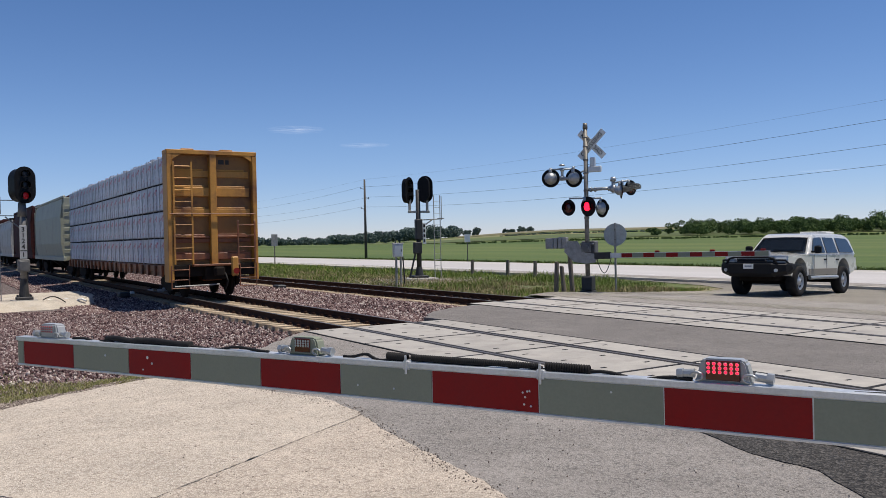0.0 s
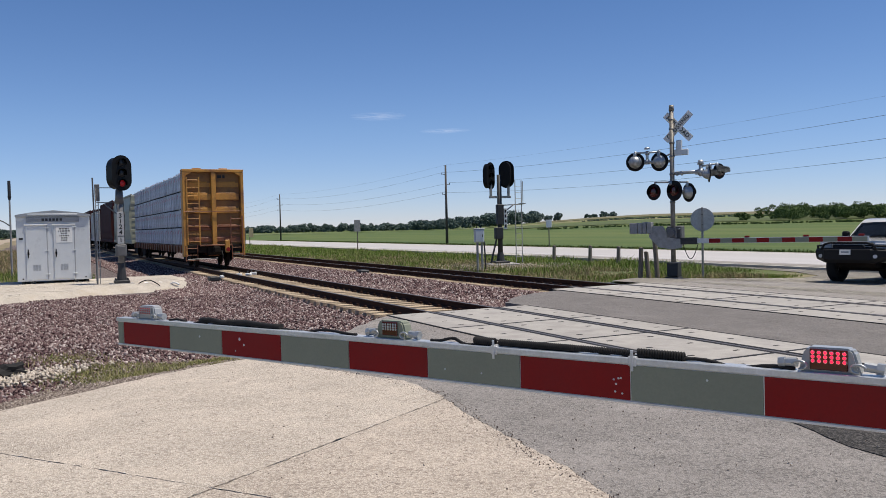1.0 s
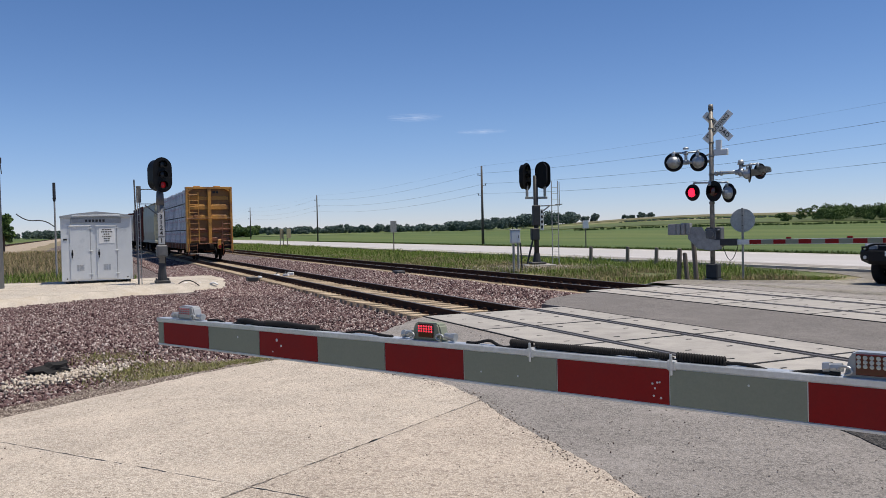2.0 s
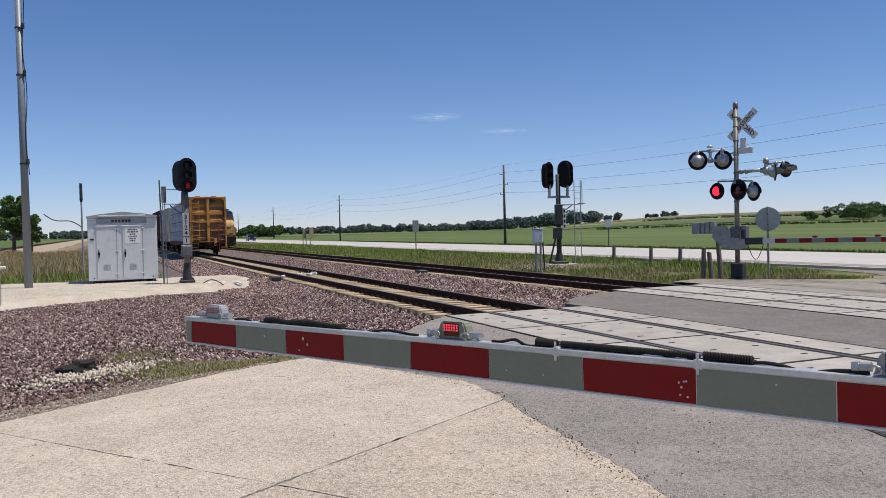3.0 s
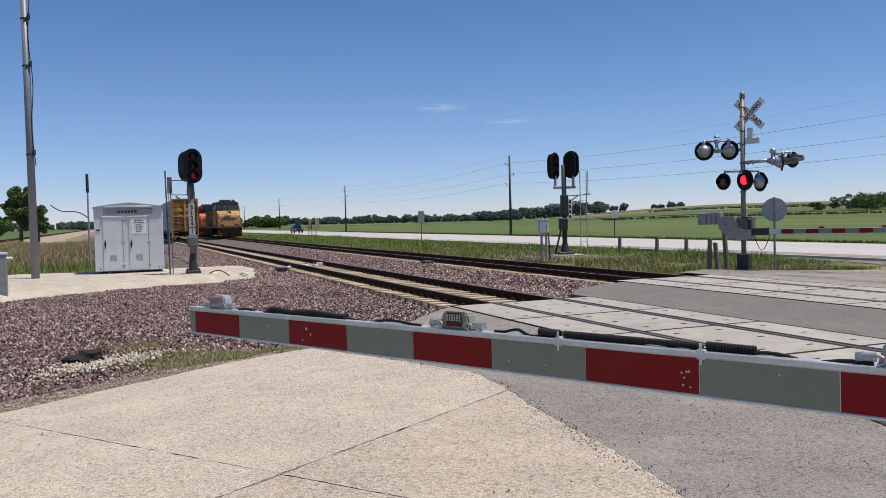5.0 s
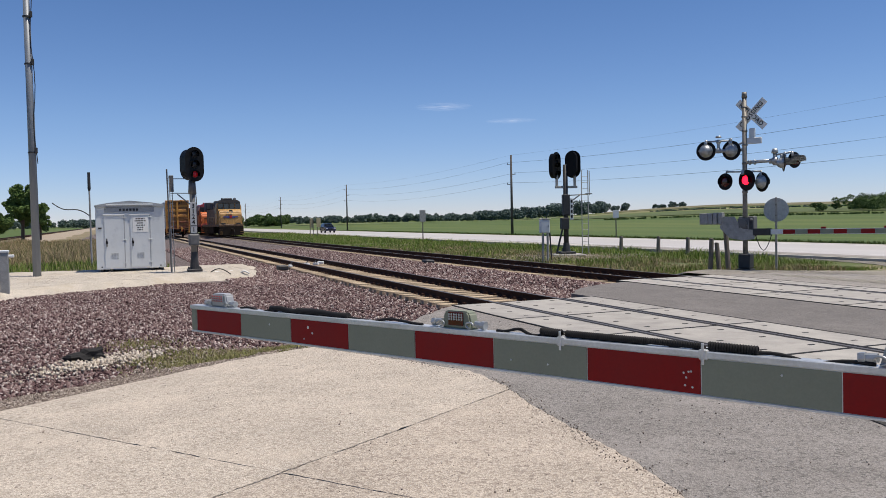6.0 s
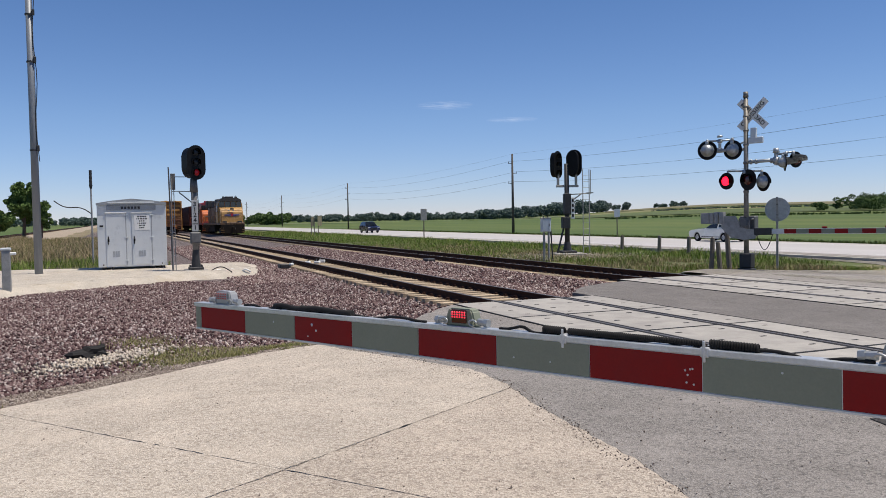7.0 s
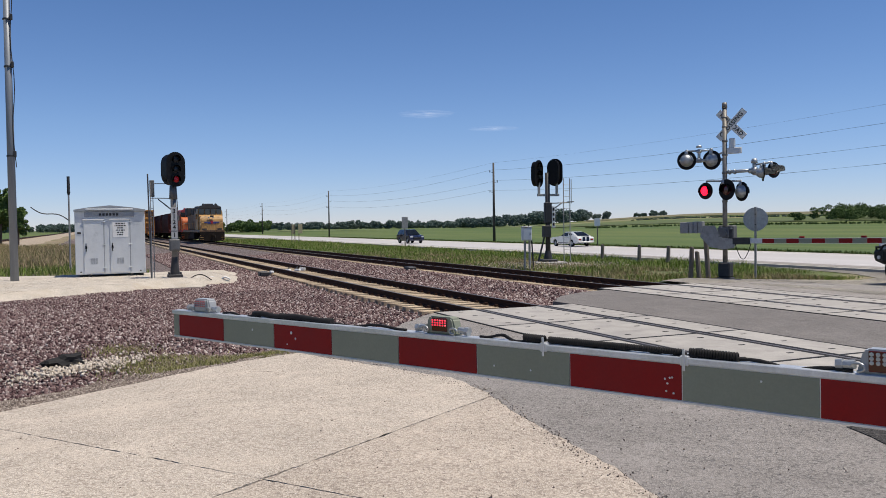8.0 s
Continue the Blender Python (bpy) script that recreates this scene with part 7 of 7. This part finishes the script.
def gravel_edge():
    xs = np.arange(-6.0, 3.7, 0.25)
    n = 10
    v, f = [], []
    for x in xs:
        for k in range(n):
            y = edge_y(x) - 0.05 + 3.0 * k / (n - 1)
            v.append((x, y, float(gravel_height(np.array(x), np.array(y))) - 0.012))
    for i in range(len(xs) - 1):
        for k in range(n - 1):
            a = i * n + k
            f.append((a, a + n, a + n + 1, a + 1))
    structure(raw("gravel_edge", v, f, surface("gritty brown gravel", (0.25, 0.215, 0.18), 0.95, 0, 0.25, 1.5, 60, 0.4, 0.015, (0.14, 0.15, 0.06), 0.45), True),
              "gritty gravel and weeds along the apron", "gravel")


gravel_edge()
build_stones()
build_pebbles()


def build_grass():
    x, y = scatter(125000, 17.6, 29.6, 19.6, 150.0, 2.1)
    clump = wobble(x, y, 1.6) + 0.6 * wobble(x, y, 5.0, 3.0)
    near_road = np.where(x > 22.5, y > np.interp(x, [22.5, 25, 27, 29.4], [19.8, 20.8, 23.5, 30.5]), y > 21.7 - (x - 17.6) * 0.4)
    keep = (clump > -0.45) & near_road & (x > 18.4 + 0.6 * wobble(x, y, 2.0)) & (np.hypot(x - 21, y - 36.5) > 2.2)
    x, y, clump = x[keep], y[keep], clump[keep]
    gap = y - np.interp(x, ROAD_X, ROAD_Y)
    thin = rng.uniform(0, 1, len(x)) < np.clip(gap / 2.2, 0.0, 1)
    x, y, clump = x[thin], y[thin], clump[thin]
    h = np.clip(gap[thin] / 3.0, 0.35, 1) * (0.12 + 0.25 * np.clip(clump + 0.4, 0, 1.2)) * rng.uniform(0.35, 1.35, len(x))
    tagged(blades("grass", x, y, verge_height(x, y) - 0.02, h, rng.uniform(0.008, 0.02, len(x)) * (1 + y / 40), GRASS, rng, 0.8), "tall rough green grass on the verge", "grass", kind="stuff")
    x, y = scatter(26000, 17.6, 23.5, 19.8, 60.0, 1.8)
    keep = (wobble(x, y, 1.3, 5.0) > -0.15) & (y > 21.9 - (x - 17.6) * 0.35)
    x, y = x[keep], y[keep]
    tagged(blades("dry_grass", x, y, verge_height(x, y) - 0.01, rng.uniform(0.06, 0.32, len(x)), rng.uniform(0.008, 0.018, len(x)) * (1 + y / 40), STRAW, rng, 1.1), "dry straw grass along the ballast", "grass", kind="stuff")
    x, y = scatter(42000, 41.9, 47.0, 2.0, 170.0, 1.3)
    keep = wobble(x, y, 2.0, 2.0) > -0.5
    x, y = x[keep], y[keep]
    tagged(blades("grass", x, y, ground_height(x, y), rng.uniform(0.08, 0.38, len(x)), rng.uniform(0.02, 0.06, len(x)) * (1 + y / 60), FAR_GRASS, rng, 0.7), "dark rough grass along the far side of the highway", "grass", kind="stuff")
    x, y = scatter(46000, -11.4, 2.4, 35.5, 120.0, 1.6)
    keep = (wobble(x, y, 2.2, 1.0) > -0.5) & (pad_inside(x, y) < 0)
    x, y = x[keep], y[keep]
    tall = y > 50 + 6 * wobble(x, y, 3.0)
    tagged(blades("dry_weeds", x[tall], y[tall], np.interp(x[tall], [-12, -10.6, -7.8, -3.2], [0.1, -0.2, -0.5, -0.45]), rng.uniform(0.25, 0.7, tall.sum()), rng.uniform(0.02, 0.055, tall.sum()), STRAW, rng, 0.6), "tall dry tan weeds", "weeds", kind="stuff")
    low = ~tall
    tagged(blades("grass", x[low], y[low], np.full(low.sum(), -0.52), rng.uniform(0.25, 0.6, low.sum()), rng.uniform(0.02, 0.045, low.sum()), GRASS, rng), "green grass beside the pad", "grass", kind="stuff")
    x = rng.uniform(-6, 3.2, 26000)
    y = edge_y(x) + 0.4 + rng.uniform(0, 1, 26000) * (2.0 + 1.6 * np.exp(-((x - 0.8) / 1.0) ** 2))
    keep = wobble(x, y, 0.7) + 0.8 * wobble(x, y, 2.0, 4.0) > 0.28
    x = np.concatenate([x[keep], rng.normal(0.40, 0.30, 700), rng.normal(0.85, 0.50, 1300)])
    y = np.concatenate([y[keep], rng.normal(15.4, 0.40, 700), rng.normal(13.5, 0.60, 1300)])
    tagged(blades("weeds", x, y, np.maximum(gravel_height(x, y), bed_height(x, y)), rng.uniform(0.03, 0.09, len(x)), rng.uniform(0.006, 0.014, len(x)), WEED, rng, 1.4), "low yellow-green weeds in the gravel", "weeds", kind="stuff")


build_grass()


def lump():
    g = thing("rubber_scrap", pose(-0.43, 14.2, -0.33, 0, 0, 25), "crumpled black rubber scrap on the ballast", "debris")
    bm = bmesh.new()
    bmesh.ops.create_icosphere(bm, subdivisions=3, radius=1.0)
    for v in bm.verts:
        n = noise.noise(v.co * 1.7)
        v.co = Vector((v.co.x * 0.33, v.co.y * 0.14, v.co.z * 0.14)) * (1 + 0.6 * n)
    part("scrap", bm, RUBBER, g)


lump()


def hose():
    g = thing("pipe", pose(4.1, 33.3, -0.30, 0, 0, -10), "bent white plastic pipe lying on the ballast", "pipe")
    bm = bmesh.new()
    chain(bm, [(-0.6 + 1.5 * f, 0.3 * math.sin(f * 4.2), 0.04 + 0.10 * math.sin(f * 9) ** 2) for f in (i / 20 for i in range(21))], 0.035, 8)
    part("pipe_run", bm, WHITE_PAINT, g)
    bm = bmesh.new()
    chain(bm, [(-0.7 + 0.9 * f, 0.1 - 0.5 * f, 0.05 + 0.22 * math.sin(f * 3.1)) for f in (i / 12 for i in range(13))], 0.02, 6)
    part("cable", bm, RUBBER, g)


hose()


def track_fittings():
    for i, (x, y) in enumerate(((6.95, 34.8), (7.75, 35.2), (8.25, 35.6), (8.55, 36.0))):
        g = thing("track_bond", pose(x, y, -0.17, 0, 0, 20 * i), "white painted track circuit fitting beside the rail", "track fitting", "track fittings")
        bm = bmesh.new()
        box(bm, -0.07, 0.07, -0.14, 0.14, 0, 0.10 + 0.03 * (i % 2), 0.02)
        part("block", bm, WHITE_PAINT, g)
        bm = bmesh.new()
        tube(bm, (0, 0.1, 0.08), (0.12, 0.1, 0.20), 0.025, 0.025, 6)
        part("lug", bm, DARK_STEEL, g)
    for x, y in ((6.5, 34.2), (12.9, 34.0)):
        g = thing("track_box", pose(x, y, -0.24), "low dark junction box beside the rail", "track fitting", "track fittings")
        bm = bmesh.new()
        box(bm, -0.2, 0.2, -0.3, 0.3, 0, 0.18, 0.03)
        part("box", bm, DARK_STEEL, g)


track_fittings()

LEAF = island("green leaves", (0.065, 0.105, 0.032), (0.095, 0.15, 0.045), (0.14, 0.205, 0.065), (0.075, 0.12, 0.038))
LEAF_MID = island("broadleaf crowns over the field", (0.065, 0.105, 0.040), (0.095, 0.145, 0.052), (0.135, 0.190, 0.070), (0.075, 0.115, 0.050))
# haze of distance is mixed into these leaf colours: paler and bluer
LEAF_FAR = island("far leaves, haze in the colour", (0.085, 0.125, 0.11), (0.115, 0.155, 0.135), (0.15, 0.19, 0.16))
BARK = surface("grey-brown bark", (0.13, 0.10, 0.075), 0.9, 0, 0.25, 5, 30, 0.3, 0.01)


def leaves(centres, radii, count, size):
    """Small leaf sprays on the outside of clumps; arrays of verts and faces."""
    k = rng.integers(0, len(centres), count)
    d = rng.normal(size=(count, 3))
    d /= np.linalg.norm(d, axis=1)[:, None]
    p = centres[k] + d * radii[k] * (rng.uniform(0.35, 1.0, count) ** 0.5)[:, None]
    u, w = rng.normal(size=(count, 3)), rng.normal(size=(count, 3))
    u /= np.linalg.norm(u, axis=1)[:, None]
    w = np.cross(u, w)
    w /= np.linalg.norm(w, axis=1)[:, None]
    s = (size * rng.uniform(0.6, 1.4, count))[:, None]
    v = np.stack([p - u * s, p + w * s * 0.5, p + u * s, p - w * s * 0.5], 1).reshape(-1, 3)
    return v, np.arange(count * 4).reshape(-1, 4)


def tree(x, y, h, spread, z=-0.6, n=9000, size=0.16, seed=1):
    r = random.Random(seed)
    g = thing("tree", pose(x, y, z), "leafy green broadleaf tree beyond the branch line", "tree", "trees by the branch line")
    bm = bmesh.new()
    tube(bm, (0, 0, 0), (0.1, 0, h * 0.35), h * 0.035, h * 0.025, 10)
    tips = []
    for i in range(9):
        a = i * 2.4 + r.uniform(-0.3, 0.3)
        z0, z1 = h * r.uniform(0.15, 0.35), h * r.uniform(0.4, 0.9)
        q = spread * r.uniform(0.35, 0.95) * (1.15 - z1 / h)
        mid = Vector((q * 0.4 * math.cos(a), q * 0.4 * math.sin(a), (z0 + z1) / 2))
        end = Vector((q * math.cos(a), q * math.sin(a), z1))
        tube(bm, (0.05, 0, z0), mid, h * 0.014, h * 0.009, 6)
        tube(bm, mid, end, h * 0.009, h * 0.003, 6)
        tips += [end, mid.lerp(end, 0.5)]
    part("trunk", bm, BARK, g, "grey-brown trunk and limbs")
    c, rad = [], []
    for t in tips:
        for _ in range(3):
            c.append([t.x + r.gauss(0, spread * 0.16), t.y + r.gauss(0, spread * 0.16), t.z + r.gauss(0, h * 0.06)])
            rad.append([spread * r.uniform(0.12, 0.26)] * 2 + [h * r.uniform(0.05, 0.11)])
    v, f = leaves(np.array(c), np.array(rad), n, size)
    crown = raw("crown", v, f, LEAF)
    crown.parent = g
    tagged(crown, "loose green leaf clumps")


tree(-10.9, 120, 7.2, 3.3, 0, 16000, 0.16, 1)
tree(-8.7, 118, 5.2, 2.0, 0, 8000, 0.15, 2)
tree(-13.2, 114, 4.2, 2.6, -0.3, 7000, 0.15, 3)


def woods(name, az0, az1, r0, r1, h0, h1, count, size, per, label, leaf=None):
    """A far belt of woodland: many crowns of leaf sprays in one mesh."""
    az = np.radians(rng.uniform(az0, az1, count))
    r = rng.uniform(r0, r1, count)
    x, y = r * np.sin(az), r * np.cos(az)
    base = ground_height(x, y)
    h = rng.uniform(h0, h1, count) * (0.75 + 0.25 * wobble(np.degrees(az) * 3, r * 0.02, 1.0))
    c, rad = [], []
    for i in range(count):
        for k in range(5):
            c.append([x[i] + rng.normal() * h[i] * 0.22, y[i] + rng.normal() * h[i] * 0.22, base[i] + h[i] * rng.uniform(0.2, 0.78)])
            s = h[i] * rng.uniform(0.16, 0.30)
            rad.append([s * 1.15, s * 1.15, s * 0.85])
    v, f = leaves(np.array(c), np.array(rad), per * count, size)
    tagged(raw(name, v, f, leaf or LEAF_FAR), label, "trees", kind="stuff")


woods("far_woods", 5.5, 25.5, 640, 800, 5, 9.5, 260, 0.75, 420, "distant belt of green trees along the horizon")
woods("far_woods", 24.5, 33.0, 520, 640, 7, 11.5, 150, 0.65, 480, "distant darker woodland behind the field")
woods("far_woods", 7.6, 11.2, 420, 470, 7.0, 9.0, 26, 0.5, 800, "distant clump of taller trees", LEAF_MID)
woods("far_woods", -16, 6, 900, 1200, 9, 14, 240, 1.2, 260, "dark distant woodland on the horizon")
woods("far_woods", 47.2, 72, 330, 380, 6.2, 8.4, 250, 0.30, 760, "rounded green trees on the far field edge", LEAF_MID)
woods("far_woods", 33.5, 34.6, 560, 600, 5, 7, 8, 0.5, 500, "small clump of trees on the rise")
woods("far_woods", 36.3, 38.4, 640, 690, 4, 6, 16, 0.5, 400, "small clump of trees on the rise")
woods("far_woods", 46.2, 46.9, 340, 350, 4, 5, 5, 0.36, 420, "small bushes beside the far trees", LEAF_MID)
woods("far_hedge", 33, 72, 285, 292, 0.5, 0.9, 560, 0.25, 90, "low dark hedge across the field", LEAF_MID)
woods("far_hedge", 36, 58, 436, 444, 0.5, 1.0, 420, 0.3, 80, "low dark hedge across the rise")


def barn():
    """A low white-roofed farm shed before the far trees."""
    z = float(ground_height(np.array(276.0), np.array(151.5)))
    g = thing("barn", pose(276, 151.5, z, 0, 0, -50), "low farm shed with a pale metal roof before the trees", "barn")
    bm = bmesh.new()
    box(bm, -3.4, 3.4, -1.8, 1.8, -0.3, 1.7, 0.02)
    part("wall", bm, WOOD_GREY, g, "weathered walls")
    bm = bmesh.new()
    prism(bm, [(-2.0, 1.6), (2.0, 1.6), (0, 2.5)], -3.6, 3.6, pose(0, 0, 0, 90, 0, 90))
    part("roof", bm, WHITE_PAINT, g, "pale metal gable roof")


barn()


def cloud_material():
    """Thin ice cloud: streaky, lit through by the sun, fading out at its rim."""
    m, t, b = node_mat("thin streaky cloud")
    t.nodes.remove(b)
    co = t.nodes.new("ShaderNodeTexCoord")
    rim = t.nodes.new("ShaderNodeVectorMath")
    rim.operation = "LENGTH"
    t.links.new(co.outputs["Object"], rim.inputs[0])
    fade = ramp(t, rim.outputs["Value"], (0.15, 1.0), (1.0, 0.0))
    streak = ramp(t, texture(t, 2.2, 8, stretch=(0.7, 2.4, 1)), (0.42, 0.0), (0.75, 1.0))
    alpha = mix(t, 1.0, mix(t, 1.0, fade, streak, "MULTIPLY"), (0.36, 0.36, 0.36), "MULTIPLY")
    veil, lit = t.nodes.new("ShaderNodeBsdfTransparent"), t.nodes.new("ShaderNodeBsdfTranslucent")
    lit.inputs[0].default_value = (0.9, 0.9, 0.9, 1)
    both = t.nodes.new("ShaderNodeMixShader")
    t.links.new(alpha, both.inputs[0])
    t.links.new(veil.outputs[0], both.inputs[1])
    t.links.new(lit.outputs[0], both.inputs[2])
    t.links.new(both.outputs[0], t.nodes["Material Output"].inputs[0])
    return m


CLOUD = cloud_material()


def cloud(az, elevation, wide, deep):
    """A flat wisp of high cloud far off, its outline a ragged oval."""
    far = 4300.0
    a = math.radians(az)
    bm = bmesh.new()
    r = random.Random(az)
    rim = [bm.verts.new((math.cos(k * 0.2618) * r.uniform(0.8, 1.0), math.sin(k * 0.2618) * r.uniform(0.8, 1.0), 0)) for k in range(24)]
    mid = bm.verts.new((0, 0, 0.02))
    for k in range(24):
        bm.faces.new((mid, rim[k], rim[(k + 1) % 24]))
    ob = part("cloud", bm, CLOUD)
    ob.matrix_basis = Matrix.LocRotScale((far * math.sin(a), far * math.cos(a), far * math.tan(math.radians(elevation))), Euler((0, 0, -a)), (wide, deep, 10))
    structure(ob, "faint wisp of thin white cloud", "cloud")


cloud(22.1, 7.67, 160, 190)
cloud(26.7, 6.61, 150, 130)
cloud(57.1, 3.86, 150, 90)


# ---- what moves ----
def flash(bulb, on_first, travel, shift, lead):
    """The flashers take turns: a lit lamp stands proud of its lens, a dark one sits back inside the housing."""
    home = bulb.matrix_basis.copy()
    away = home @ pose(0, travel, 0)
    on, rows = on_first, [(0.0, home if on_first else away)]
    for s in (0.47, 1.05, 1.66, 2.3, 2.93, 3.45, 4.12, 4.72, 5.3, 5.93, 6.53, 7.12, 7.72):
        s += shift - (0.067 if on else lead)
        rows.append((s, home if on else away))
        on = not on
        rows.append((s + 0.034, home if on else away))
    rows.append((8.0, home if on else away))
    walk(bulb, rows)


def motions():
    # the lumber train draws away along the near track
    for car in TRAIN:
        x, y, z = car.matrix_basis.translation
        walk(car, [(0.0, pose(x, y, z)), (4.0, pose(x, y + 58.8, z)), (8.0, pose(x, y + 116.8, z))])
    walk(WHITE_COUPE, [(0.0, pose(39.5, -71.2, -0.30, 0, 0, 90)), (4.0, pose(39.5, -4.0, -0.30, 0, 0, 90)), (8.0, pose(39.5, 63.2, -0.30, 0, 0, 90))])
    walk(BLUE_HATCH, [(0.0, pose(34.0, 281.4, -0.30, 0, 0, -90)), (4.0, pose(34.0, 185.4, -0.30, 0, 0, -90)), (8.0, pose(34.0, 89.4, -0.30, 0, 0, -90))])
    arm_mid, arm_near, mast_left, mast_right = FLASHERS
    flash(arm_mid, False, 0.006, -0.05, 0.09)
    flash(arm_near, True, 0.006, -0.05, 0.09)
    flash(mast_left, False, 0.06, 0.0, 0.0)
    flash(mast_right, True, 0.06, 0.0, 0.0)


motions()
